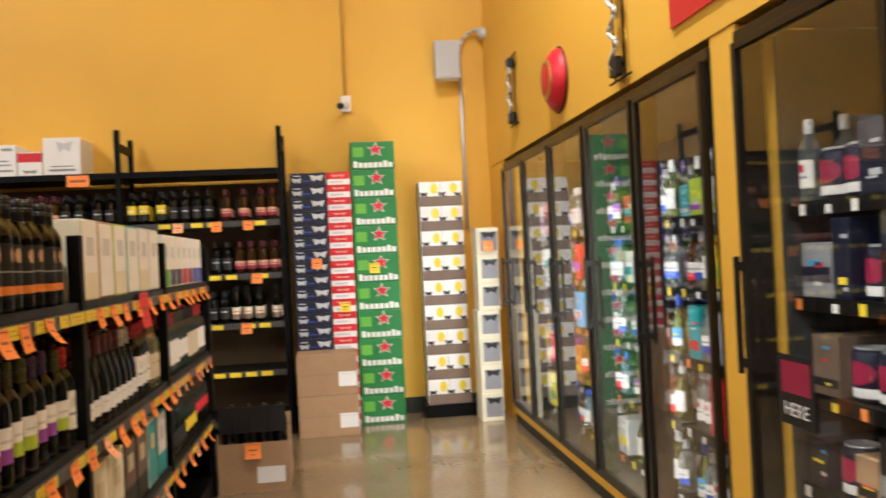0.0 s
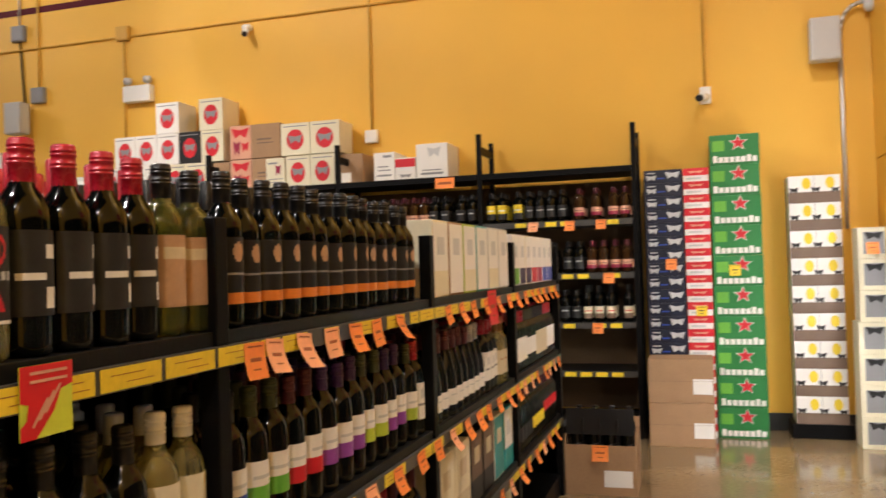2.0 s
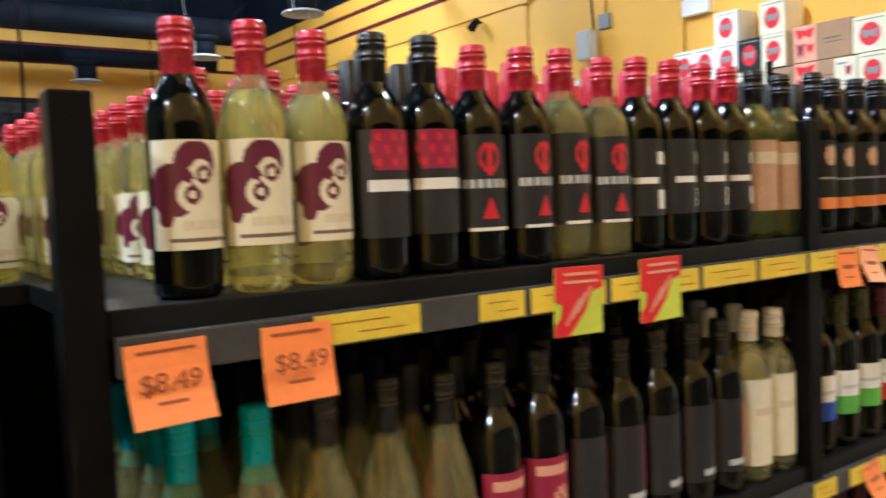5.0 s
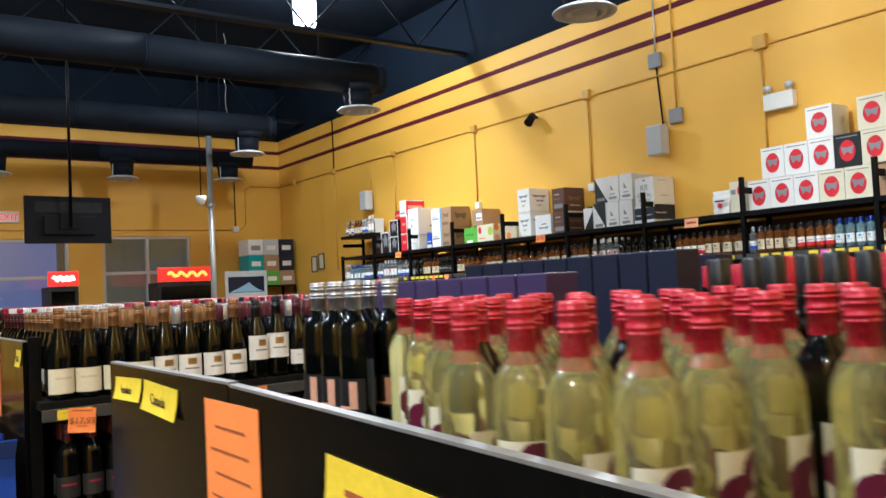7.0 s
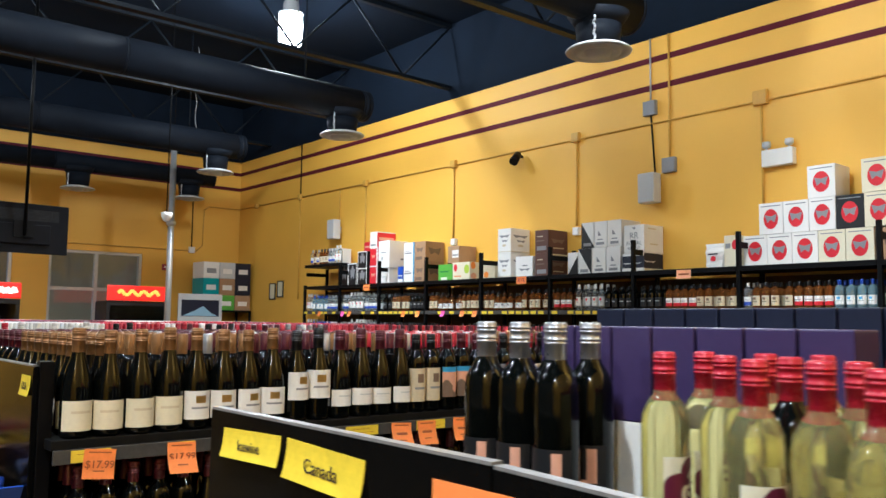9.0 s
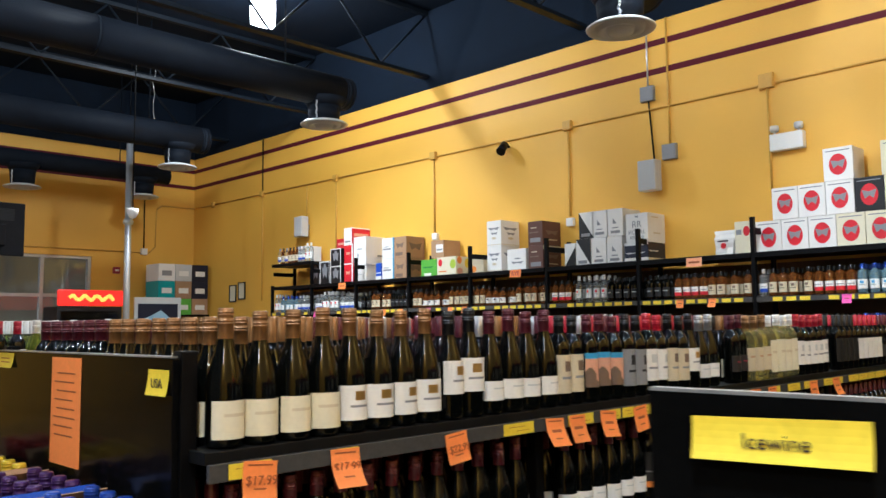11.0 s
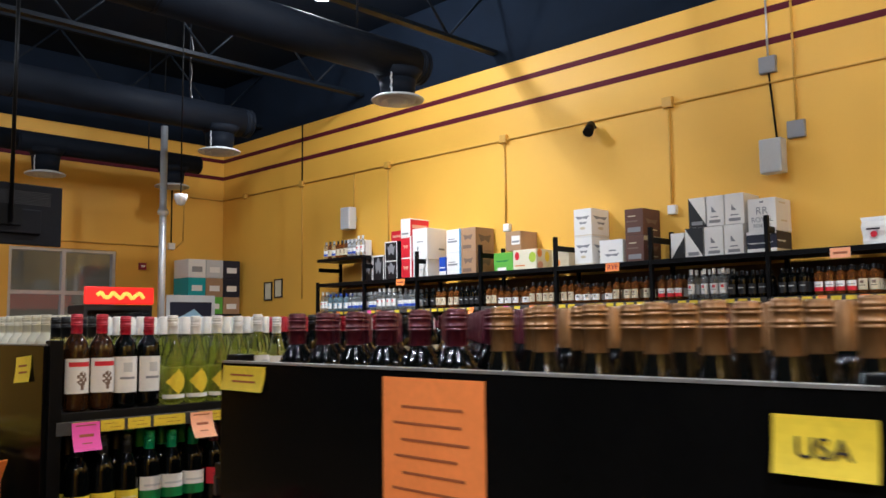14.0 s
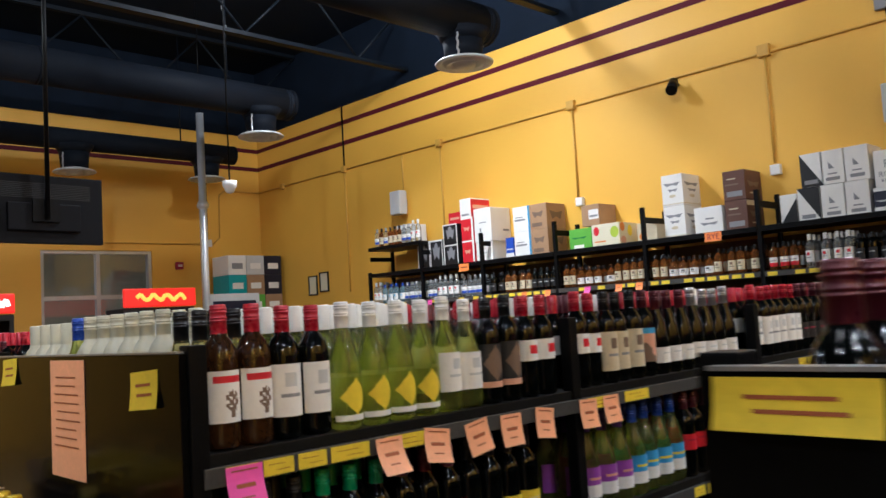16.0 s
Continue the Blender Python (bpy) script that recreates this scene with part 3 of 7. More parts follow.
KINDS = {
    # kind: shape, glass, cap, cap length, label z0, z1, mats, design, words
    "swirl_dark": ("bord", GL_DARK, CAP_RED, 0.075, 0.052, 0.166, [CREAM, WINEP, SAND, BROWNP], swirl, "dark wine bottle, cream label with maroon swirls, red capsule"),
    "swirl_pale": ("bord", GL_YEL, CAP_RED, 0.075, 0.052, 0.166, [CREAM, WINEP, SAND, BROWNP], swirl, "clear bottle of pale wine, cream label with maroon swirls, red capsule"),
    "floral": ("bord", GL_DARK, CAP_BLK, 0.07, 0.05, 0.178, [CHAR, CRIMSON, RED, WHITE], floral, "dark wine bottle, black label with red flowers, black capsule"),
    "emblem_dark": ("bord", GL_DARK, CAP_RED, 0.072, 0.050, 0.176, [CHAR, RED, GREYL, WHITE], emblem, "dark wine bottle, black label with red emblem, red capsule"),
    "emblem_pale": ("bord", GL_YEL, CAP_RED, 0.072, 0.050, 0.176, [CHAR, RED, GREYL, WHITE], emblem, "clear bottle of pale wine, black label with red emblem"),
    "patch": ("bord", GL_DARK, CAP_RED, 0.068, 0.055, 0.170, [CHAR, WHITE], patches, "dark wine bottle, black label with white blocks, red capsule"),
    "tan": ("bord", GL_GRN, CAP_BLK, 0.068, 0.050, 0.172, [TAN, SAND], scribble, "green bottle with a tan paper label and black capsule"),
    "band": ("bord", GL_DARK, CAP_BLK, 0.068, 0.045, 0.170, [BLACKP, ORANGE, TAN, GREYM], bands, "dark wine bottle, black label with orange band"),
    "gold": ("burg", GL_YEL, CAP_TEA, 0.085, 0.045, 0.125, [GOLD, TEAL], low_band, "pale wine bottle with gold label and teal capsule"),
    "gold_blk": ("burg", GL_YEL, CAP_BLK, 0.07, 0.045, 0.125, [GOLD, TEAL], low_band, "pale wine bottle with gold and teal label"),
    "pink": ("bord", GL_DARK, CAP_BLK, 0.07, 0.045, 0.150, [CRIMSON, PEACH], tree, "dark wine bottle with a deep pink label"),
    "char": ("bord", GL_DARK, CAP_BLK, 0.07, 0.040, 0.165, [CHAR, CRIMSON, GREYL], tall_mark, "dark wine bottle with a charcoal label"),
    "char_red": ("bord", GL_DARK, CAP_BLK, 0.07, 0.040, 0.165, [CHAR, RED, GREYL], tall_mark, "dark wine bottle with a charcoal label and red mark"),
    "tall_cream": ("bord", GL_YEL, CAP_WHT, 0.05, 0.030, 0.180, [CREAM, SAND], lines, "pale wine bottle with a tall cream label"),
    "wb_blue": ("bord", GL_DARK, CAP_BLK, 0.07, 0.065, 0.150, [WHITE, BLUE, GREYL], low_band, "dark wine bottle, white label with blue band"),
    "wb_green": ("bord", GL_DARK, CAP_OLV, 0.07, 0.065, 0.150, [WHITE, GREEN2, GREYL], low_band, "dark wine bottle, white label with green band"),
    "wb_red": ("bord", GL_DARK, CAP_MAR, 0.07, 0.065, 0.150, [WHITE, RED, GREYL], low_band, "dark wine bottle, white label with red band"),
    "wb_purple": ("bord", GL_DARK, CAP_PUR, 0.07, 0.065, 0.150, [WHITE, VIOLET, GREYL], low_band, "dark wine bottle, white label with purple band"),
    "wb_lime": ("bord", GL_DARK, CAP_OLV, 0.07, 0.065, 0.150, [WHITE, LIMEP, GREYL], low_band, "dark wine bottle, white label with lime band"),
    "crest": ("burg", GL_DARK, CAP_TAN, 0.072, 0.030, 0.112, [WHITE, GOLD, GREYM], crest, "dark wine bottle, white label with a gold crest, bronze capsule"),
    "crest_hi": ("burg", GL_DARK, CAP_BLK, 0.072, 0.070, 0.160, [WHITE, GOLD, GREYM], crest, "dark wine bottle with a high white crested label"),
    "cream": ("burg", GL_DARK, CAP_TAN, 0.072, 0.020, 0.100, [CREAM, SAND, GREYM], lines, "dark wine bottle with a cream label and bronze capsule"),
    "low_white": ("burg", GL_DARK, CAP_MAR, 0.072, 0.040, 0.095, [WHITE, GREYL], lines, "dark wine bottle with a low white label and maroon capsule"),
    "low_silver": ("burg", GL_DARK, CAP_SIL, 0.072, 0.040, 0.095, [WHITE, GREYL], lines, "dark wine bottle with a low white label and silver capsule"),
    "picture": ("bord", GL_DARK, CAP_MAR, 0.07, 0.050, 0.165, [PEACH, BROWNP, SKY], picture, "dark wine bottle with a painted picture label"),
    "grey": ("bord", GL_DARK, CAP_BLK, 0.07, 0.040, 0.170, [GREYM, CHAR], crest, "dark wine bottle with a grey label"),
    "white": ("bord", GL_DARK, CAP_RED, 0.07, 0.050, 0.165, [WHITE, GREYL, GREYM], crest, "dark wine bottle with a white label and red capsule"),
    "sand": ("bord", GL_YEL, CAP_TAN, 0.07, 0.045, 0.150, [SAND, TAN], lines, "pale wine bottle with a sand coloured label"),
    "maroon": ("bord", GL_DARK, CAP_MAR, 0.075, 0.050, 0.120, [CHAR, CRIMSON], lines, "dark wine bottle with a maroon capsule"),
    "silver": ("bord", GL_DARK, CAP_SIL, 0.080, 0.035, 0.10, [BLACKP, PEACH], tall_mark, "dark wine bottle with a silver capsule"),
    "tree": ("bord", GL_BROWN, CAP_RED, 0.065, 0.055, 0.160, [WHITE, BROWNP, RED], tree, "brown wine bottle, white label with a small tree, red capsule"),
    "yellow": ("burg", GL_GRN, CAP_WHT, 0.060, 0.020, 0.120, [WHITE, YELP, WHITE, GL_GRN], diamond, "green bottle of white wine with a yellow label and white capsule"),
    "green_white": ("burg", GL_GRN, CAP_WHT, 0.060, 0.050, 0.150, [WHITE, GREYL], crest, "green bottle of white wine with a white label and white capsule"),
    "diamond": ("bord", GL_DARK, CAP_BLK, 0.07, 0.045, 0.165, [CHAR, BROWNP, PEACH, CHAR], diamond, "dark wine bottle with a dark diamond label"),
    "square": ("bord", GL_DARK, CAP_RED, 0.07, 0.105, 0.165, [WHITE, RED], square, "dark wine bottle, white label with a red square, red capsule"),
    "two_tone": ("bord", GL_DARK, CAP_BLK, 0.07, 0.040, 0.165, [SAND, BROWNP, GREYM], crest, "dark wine bottle with a sand label and brown crest"),
    "green_band": ("bord", GL_DARK, CAP_GRN, 0.06, 0.075, 0.150, [WHITE, GREEN, GREYL], low_band, "dark bottle with a green capsule and green and white label"),
    "red_band": ("bord", GL_DARK, CAP_MAR, 0.06, 0.095, 0.150, [RED, CRIMSON], lines, "dark bottle with a red band label"),
    "yel_band": ("bord", GL_DARK, CAP_BLK, 0.06, 0.060, 0.120, [YELP, SAND], lines, "dark bottle with a yellow band label"),
    "sky_band": ("burg", GL_GRN, CAP_BLU, 0.06, 0.040, 0.130, [SKY, WHITE, YELP], low_band, "green bottle with a sky blue label and blue capsule"),
    "violet_band": ("burg", GL_GRN, CAP_PUR, 0.06, 0.040, 0.130, [VIOLET, WHITE, PEACH], low_band, "green bottle with a violet label"),
    "frost": ("bord", GL_FRO, GL_FRO, 0.08, 0.05, 0.12, [GL_FRO, SAND], lines, "pale frosted plastic bottle with a plain label"),
    "spirit_amber": ("spir", GL_AMB, CAP_BLK, 0.04, 0.035, 0.130, [SAND, BROWNP, BLACKP], crest, "amber spirit bottle with a sand coloured label"),
    "spirit_white": ("spir", GL_AMB, CAP_BLK, 0.04, 0.035, 0.120, [WHITE, RED, GREYM], low_band, "amber spirit bottle with a white and red label"),
    "spirit_black": ("spir", GL_DARK, CAP_BLK, 0.04, 0.035, 0.130, [BLACKP, GREYL], lines, "dark spirit bottle with a black label"),
    "spirit_clear": ("spir", GL_CLR, CAP_SIL, 0.04, 0.040, 0.120, [WHITE, BLUE, GREYM], low_band, "clear spirit bottle with a white and blue label"),
    "spirit_blue": ("spir", GL_BLU, CAP_BLU, 0.04, 0.040, 0.120, [WHITE, SKY, GREYM], crest, "pale blue spirit bottle with a white label"),
    "spirit_tall": ("bord", GL_CLR, CAP_WHT, 0.05, 0.05, 0.15, [WHITE, RED, GREYM], crest, "tall clear spirit bottle with a white label"),
    "spirit_squat": ("sqat", GL_AMB, CAP_BLK, 0.035, 0.03, 0.095, [WHITE, BLACKP, BROWNP], crest, "squat amber spirit bottle with a white label"),
    "spirit_red": ("spir", GL_BROWN, CAP_MAR, 0.05, 0.035, 0.100, [PEACH, CRIMSON, BLACKP], low_band, "brown spirit bottle with a peach label and maroon cap"),
    "spirit_cream": ("bord", GL_DARK, CAP_BLK, 0.06, 0.03, 0.125, [CREAM, BROWNP, RED], low_band, "dark bottle with a cream label and black cap"),
    "spirit_yellow": ("spir", GL_DARK, CAP_BLK, 0.05, 0.03, 0.150, [YELP, BLACKP, WHITE], low_band, "dark bottle with a yellow label"),
}
for k in ("swirl_dark", "swirl_pale"):
    v = KINDS[k]
    KINDS[k + "_low"] = v[:4] + (0.026, 0.138) + v[6:]
PROTO = {}


def bottle(kind, x, y, z, face=0.0, group="wine bottles", scale=1.0):
    """A bottle of that kind that stands at x, y, z with its label turned to face (degrees from +x)."""
    m = pose(x, y, z, 0, 0, face)
    if kind in PROTO:
        ob = copy_thing(PROTO[kind], m)
        ob["group"] = group
        ob.scale = (scale, scale, scale)
        return ob
    shape, glass, cap, cl, z0, z1, mats, design, words = KINDS[kind]
    prof, capz, rad = SHAPES[shape]
    name = "spirit_bottle" if "spirit" in kind else ("red_wine_bottle" if glass is GL_DARK else "white_wine_bottle")
    ob = thing(name, words, "bottle", group, m)
    bm = bmesh.new()
    lathe(bm, prof, 18)
    part("glass", bm, glass, ob)
    bm = bmesh.new()
    lathe(bm, cap_profile(shape, cl), 16)
    part("capsule", bm, cap, ob)
    part("label", label_mesh(rad, z0, z1, design, mats), None, ob)
    PROTO[kind] = ob
    ob.scale = (scale, scale, scale)
    return ob


def back_rows(name, spots, label, seg=8):
    """Crowded bottles behind the front row: spots of (kind, x, y, z, face)."""
    vs, fs, mi, mats = [], [], [], []

    def slot(m):
        if m not in mats:
            mats.append(m)
        return mats.index(m)

    for kind, x, y, z, face in spots:
        shape, glass, cap, cl, z0, z1, lm, _, _ = KINDS[kind]
        prof, capz, rad = SHAPES[shape]
        top = prof[-1][1]
        body = [p for p in prof[1:] if p[1] <= top - 0.02][::1]
        for pr, mt, ar in ((body, glass, (0, 360)), ([(0.017, top - cl), (0.0172, top - 0.002), (0.014, top + 0.002)], cap, (0, 360)), ([(rad + 0.0008, z0), (rad + 0.0008, z1)], lm[0], (face - 75, face + 75))):
            full = ar[1] - ar[0] == 360
            n = seg if full else 6
            cnt = n if full else n + 1
            base = len(vs)
            for r, h in pr:
                for i in range(cnt):
                    a = radians(ar[0] + (ar[1] - ar[0]) * i / n)
                    vs.append((x + r * math.cos(a), y + r * math.sin(a), z + h))
            s = slot(mt)
            for k in range(len(pr) - 1):
                for i in range(n):
                    j = (i + 1) % cnt
                    fs.append((base + k * cnt + i, base + k * cnt + j, base + (k + 1) * cnt + j, base + (k + 1) * cnt + i))
                    mi.append(s)
            if full:
                fs.append(tuple(base + (len(pr) - 1) * cnt + i for i in range(n)))
                mi.append(s)
    me = bpy.data.meshes.new(name)
    me.from_pydata(vs, [], fs)
    for m in mats:
        me.materials.append(m)
    me.polygons.foreach_set("material_index", mi)
    me.polygons.foreach_set("use_smooth", [True] * len(fs))
    me.update()
    return tagged(new(name, me), label, "bottles", "", "stuff")


RNG = random.Random(7)


def run_east(xf, y0, z, seq, pitch=0.079, depth=5, stuff=None, group="wine bottles", deep_kinds=None, step=0.083, joined=False, size=1.0):
    """A run of bottles along +y with labels towards +x: seq of (kind, count). Those behind go to stuff."""
    y = y0
    for kind, n in seq:
        p = (0.0855 if KINDS[kind][0] == "burg" else pitch) * size
        for _ in range(n):
            s = size * (1 + RNG.uniform(-0.01, 0.025))
            if joined:
                stuff.append((kind, xf - 0.045, y + p / 2, z, RNG.uniform(-12, 12)))
            else:
                bottle(kind, xf - 0.045 + RNG.uniform(-0.006, 0.004), y + p / 2, z, RNG.uniform(-12, 12), group, s)
            for d in range(1, depth):
                if RNG.random() < 0.93:
                    stuff.append((kind if not deep_kinds else RNG.choice(deep_kinds), xf - 0.045 - d * step, y + p / 2 + RNG.uniform(-0.004, 0.004), z, RNG.uniform(-20, 20)))
            y += p
    return y


# ---- gondola shelving ----
def gondola(label, xw, xe, y0, y1, posts, decks, panel_top, post_top, inset=0.0, lead=0.02, low_west=False):
    """Double-sided black shelving that runs along y; decks: heights of the shelf tops, highest first."""
    g = thing("gondola_shelf", label, "shelf unit", "gondola shelves", at=((xw + xe) / 2, y0, 0))
    ox, oy = (xw + xe) / 2, y0
    hx = (xe - xw) / 2
    L = y1 - y0
    bm = bmesh.new()
    box(bm, -hx + 0.02, 0.0, 0, hx - 0.02, L, 0.12)
    part("base", bm, STEEL, g)
    bm = bmesh.new()
    box(bm, -0.02, 0.02, 0.12, 0.02, L - 0.02, decks[0] - 0.04)
    part("back_panel", bm, PANEL, g)
    for y, top in ((-0.016, panel_top), (L, panel_top)):
        if low_west and y < 0:
            # two boards; the eastern one has sagged a little
            for x0, x1, za, zb in ((-hx, -0.27, 1.452, 1.452), (-0.266, hx, 1.449, 1.415)):
                for nm, m, lo, hi, y0, y1 in (("end_panel", PANEL, -9, 0, y, y + 0.016), ("edge_strip", EDGE, 0, 0.004, y + 0.001, y + 0.018)):
                    bm = bmesh.new()
                    vs = [bm.verts.new((xx, yy, zz)) for xx, zt in ((x0, za), (x1, zb)) for yy in (y0, y1) for zz in (max(0.0, zt + lo), zt + hi)]
                    for q in ((0, 1, 3, 2), (4, 6, 7, 5), (0, 4, 5, 1), (2, 3, 7, 6), (0, 2, 6, 4), (1, 5, 7, 3)):
                        bm.faces.new([vs[i] for i in q])
                    bmesh.ops.recalc_face_normals(bm, faces=bm.faces[:])
                    part(nm, bm, m, g, "glossy black end panel" if lo < 0 else "grey edge strip")
            continue
        bm = bmesh.new()
        box(bm, -hx + inset, y, 0.0, hx - inset, y + 0.016, top, bevel=0.003)
        part("end_panel", bm, PANEL, g, "glossy black end panel")
        bm = bmesh.new()
        box(bm, -hx + inset + 0.01, y - 0.002, top, hx - inset - 0.01, y + 0.018, top + 0.004)
        part("edge_strip", bm, EDGE, g, "grey edge strip")
    if low_west:
        bm = bmesh.new()
        box(bm, -hx, 0.002, decks[0] - 0.028, 0.54, 0.095, decks[0], bevel=0.002)
        part("end_shelf", bm, DECK, g)
    for s in (-1, 1):
        for y in posts:
            bm = bmesh.new()
            box(bm, s * (hx - inset - 0.012) - 0.02, y - oy - 0.02, 0.0, s * (hx - inset - 0.012) + 0.02, y - oy + 0.02, decks[0] - 0.03 if low_west and s < 0 else post_top, bevel=0.003)
            part("upright", bm, STEEL, g)
    for k, z in enumerate(decks):
        dep = hx if k == 0 else min(0.52, hx - 0.03)
        for s in (-1, 1):
            bm = bmesh.new()
            xa, xb = (s * hx, s * (hx - dep)) if s > 0 else (s * hx, s * (hx - dep))
            box(bm, min(xa, xb), lead, z - 0.028, max(xa, xb), L - 0.02, z, bevel=0.002)
            sh = part("shelf", bm, DECK, g)
            bm = bmesh.new()
            box(bm, s * hx - (0 if s > 0 else 0.012), lead + 0.004, z - 0.066, s * hx + (0.012 if s > 0 else 0), L - 0.03, z - 0.026, bevel=0.002)
            ch = part("price_channel", bm, CHANNEL, sh)
            if s > 0:
                y = lead + 0.05
                while y < L - 0.2:
                    w = RNG.choice((0.075, 0.11, 0.14))
                    if RNG.random() < 0.72:
                        bm = bmesh.new()
                        box(bm, hx + 0.0125, y, z - 0.063, hx + 0.0138, y + w, z - 0.029)
                        for zz, k0, k1 in ((z - 0.041, 0.15, 0.7), (z - 0.053, 0.4, 0.85)):
                            f = bm.faces.new([bm.verts.new((hx + 0.0142, y + w * q, zz + e)) for q, e in ((k0, 0), (k1, 0), (k1, 0.0013), (k0, 0.0013))])
                            f.material_index = 1
                        part("price_label", bm, [TAGY, INKO], sh)
                    y += w + RNG.choice((0.012, 0.05, 0.09))
    return g


def paper_mesh(w, h, bars, curl, mats, seg=6):
    """A sheet in the plane x = 0 that hangs down from z = 0, towards +x; bars: (y0, y1, z0, z1) of print."""
    bm = bmesh.new()
    rows = []
    for j in range(seg + 1):
        v = j / seg
        off = curl * v * v
        rows.append([bm.verts.new((off + 0.0012 * s, yy, -h * v)) for s in (0, 1) for yy in (-w / 2, w / 2)])
    for a, b in zip(rows, rows[1:]):
        bm.faces.new((a[2], b[2], b[3], a[3]))
        bm.faces.new((a[0], a[1], b[1], b[0]))
        bm.faces.new((a[0], b[0], b[2], a[2]))
        bm.faces.new((a[1], a[3], b[3], b[1]))
    bm.faces.new((rows[0][0], rows[0][2], rows[0][3], rows[0][1]))
    bm.faces.new((rows[-1][0], rows[-1][1], rows[-1][3], rows[-1][2]))
    for y0, y1, z0, z1, mi in bars:
        for k in range(2):
            za, zb = z0 + (z1 - z0) * k / 2, z0 + (z1 - z0) * (k + 1) / 2
            xa, xb = 0.0018 + curl * (za / h) ** 2, 0.0018 + curl * (zb / h) ** 2
            f = bm.faces.new([bm.verts.new(p) for p in ((xa, y0, za), (xa, y1, za), (xb, y1, zb), (xb, y0, zb))])
            f.material_index = mi
    return mesh_of("sheet", bm, mats)


TAG_MESH = {}


def price_tag(x, y, z, face=0, colour="orange", size=0.085, tilt=0.0, text="", label=""):
    key = (colour, size, RNG.randint(0, 2))
    ink = INKO if colour != "yellow" else INK
    if key not in TAG_MESH:
        m0 = {"orange": TAGO, "pale": TAGP, "pink": PINK, "yellow": TAGY}[colour]
        w, h = size, size * RNG.uniform(0.92, 1.05)
        bars = [(-w * 0.36, w * 0.36, -h * 0.13, -h * 0.09, 1)] + ([] if size in (0.081, 0.089) else [(-w * 0.26, w * 0.26, -h * 0.52, -h * 0.42, 1)]) + [(-w * 0.18, w * 0.18, -h * 0.76, -h * 0.72, 1)]
        curl = 0.012 + 0.012 * key[2]
        marks = []
        for y0, y1, z0, z1, _ in bars:
            bm = bmesh.new()
            x0, x1 = 0.0018 + curl * (z0 / h) ** 2, 0.0018 + curl * (z1 / h) ** 2
            bm.faces.new([bm.verts.new(p) for p in ((x0, y0, z0), (x0, y1, z0), (x1, y1, z1), (x1, y0, z1))])
            marks.append(mesh_of("print", bm, ink))
        TAG_MESH[key] = (paper_mesh(w, h, [], curl, [m0]), marks)
    ob = new("price_tag", TAG_MESH[key][0])
    for me in TAG_MESH[key][1]:
        part("print", me, None, ob)
    ob.matrix_basis = pose(x, y, z, tilt, 0, face)
    tagged(ob, label or {"orange": "orange paper price tag hung on the shelf edge", "pale": "faded orange paper price tag on the shelf edge", "pink": "bright pink paper price tag on the shelf edge", "yellow": "yellow paper tag on the shelf"}[colour], "price tag", "price tags")
    if text:
        words("price", text, 0.34 * size, INKO, ob, pose(0.012, 0, -size * 0.58, 90, 0, 90))
    return ob


def words(name, text, size, material, parent, m):
    cu = bpy.data.curves.new(name, "FONT")
    cu.body, cu.size, cu.align_x, cu.extrude = text, size, "CENTER", 0.0004
    cu.materials.append(material)
    ob = new(name, cu)
    ob.parent = parent
    ob.matrix_basis = m
    return ob


SECT = 1.24
ZA, ZB, ZCg = 1.312, 1.262, 1.278
A_W, A_E, A_S, A_N = -3.28, -1.345, 0.76, 5.82
B_W, B_E, B_S, B_N = -5.75, -4.40, 0.77, 5.75
C_W, C_E, C_S, C_N = -8.10, -6.84, 0.86, 5.80
gondola("wide black steel gondola full of wine bottles", A_W, A_E, A_S, A_N, [0.835 + SECT * i for i in range(5)], [ZA, 0.888, 0.50], 1.435, 1.52, lead=0.097, low_west=True)
gondola("black steel gondola full of wine bottles", B_W, B_E, B_S, B_N, [B_S + 0.02 + SECT * i for i in range(5)], [ZB, 0.88, 0.48], 1.465, 1.48, 0.08)
gondola("black steel gondola full of wine bottles", C_W, C_E, C_S, C_N, [C_S + 0.02 + SECT * i for i in range(5)], [ZCg, 0.90, 0.50], 1.485, 1.50)
gondola("black steel gondola full of wine bottles", -10.55, -9.3, 0.9, 5.8, [0.92 + SECT * i for i in range(5)], [ZCg, 0.90], 1.485, 1.50)
gondola("black steel gondola full of bottles", -13.0, -11.75, 0.9, 5.8, [0.92 + SECT * i for i in range(5)], [ZCg, 0.90], 1.485, 1.50)

# bottles on gondola A, east face
stuffA = []
y = run_east(A_E, 0.915, ZA, [("swirl_dark", 1), ("swirl_pale", 2), ("floral", 2), ("emblem_dark", 2), ("emblem_pale", 2), ("patch", 4), ("tan", 2)], depth=1, stuff=stuffA)
run_east(A_E, 0.88 + SECT, ZA, [("band", 14)], depth=9, stuff=stuffA)
seq0 = ["swirl_pale"] * 3 + ["floral"] * 2 + ["emblem_dark"] * 4 + ["patch"] * 4 + ["tan"] * 2
for i, k in enumerate(seq0[3:], 3):
    for d in range(1, 9):
        stuffA.append((k, A_E - 0.045 - d * 0.088, 0.955 + i * 0.085 + (0.10 if d > 4 else 0.025 * d), ZA, 0))
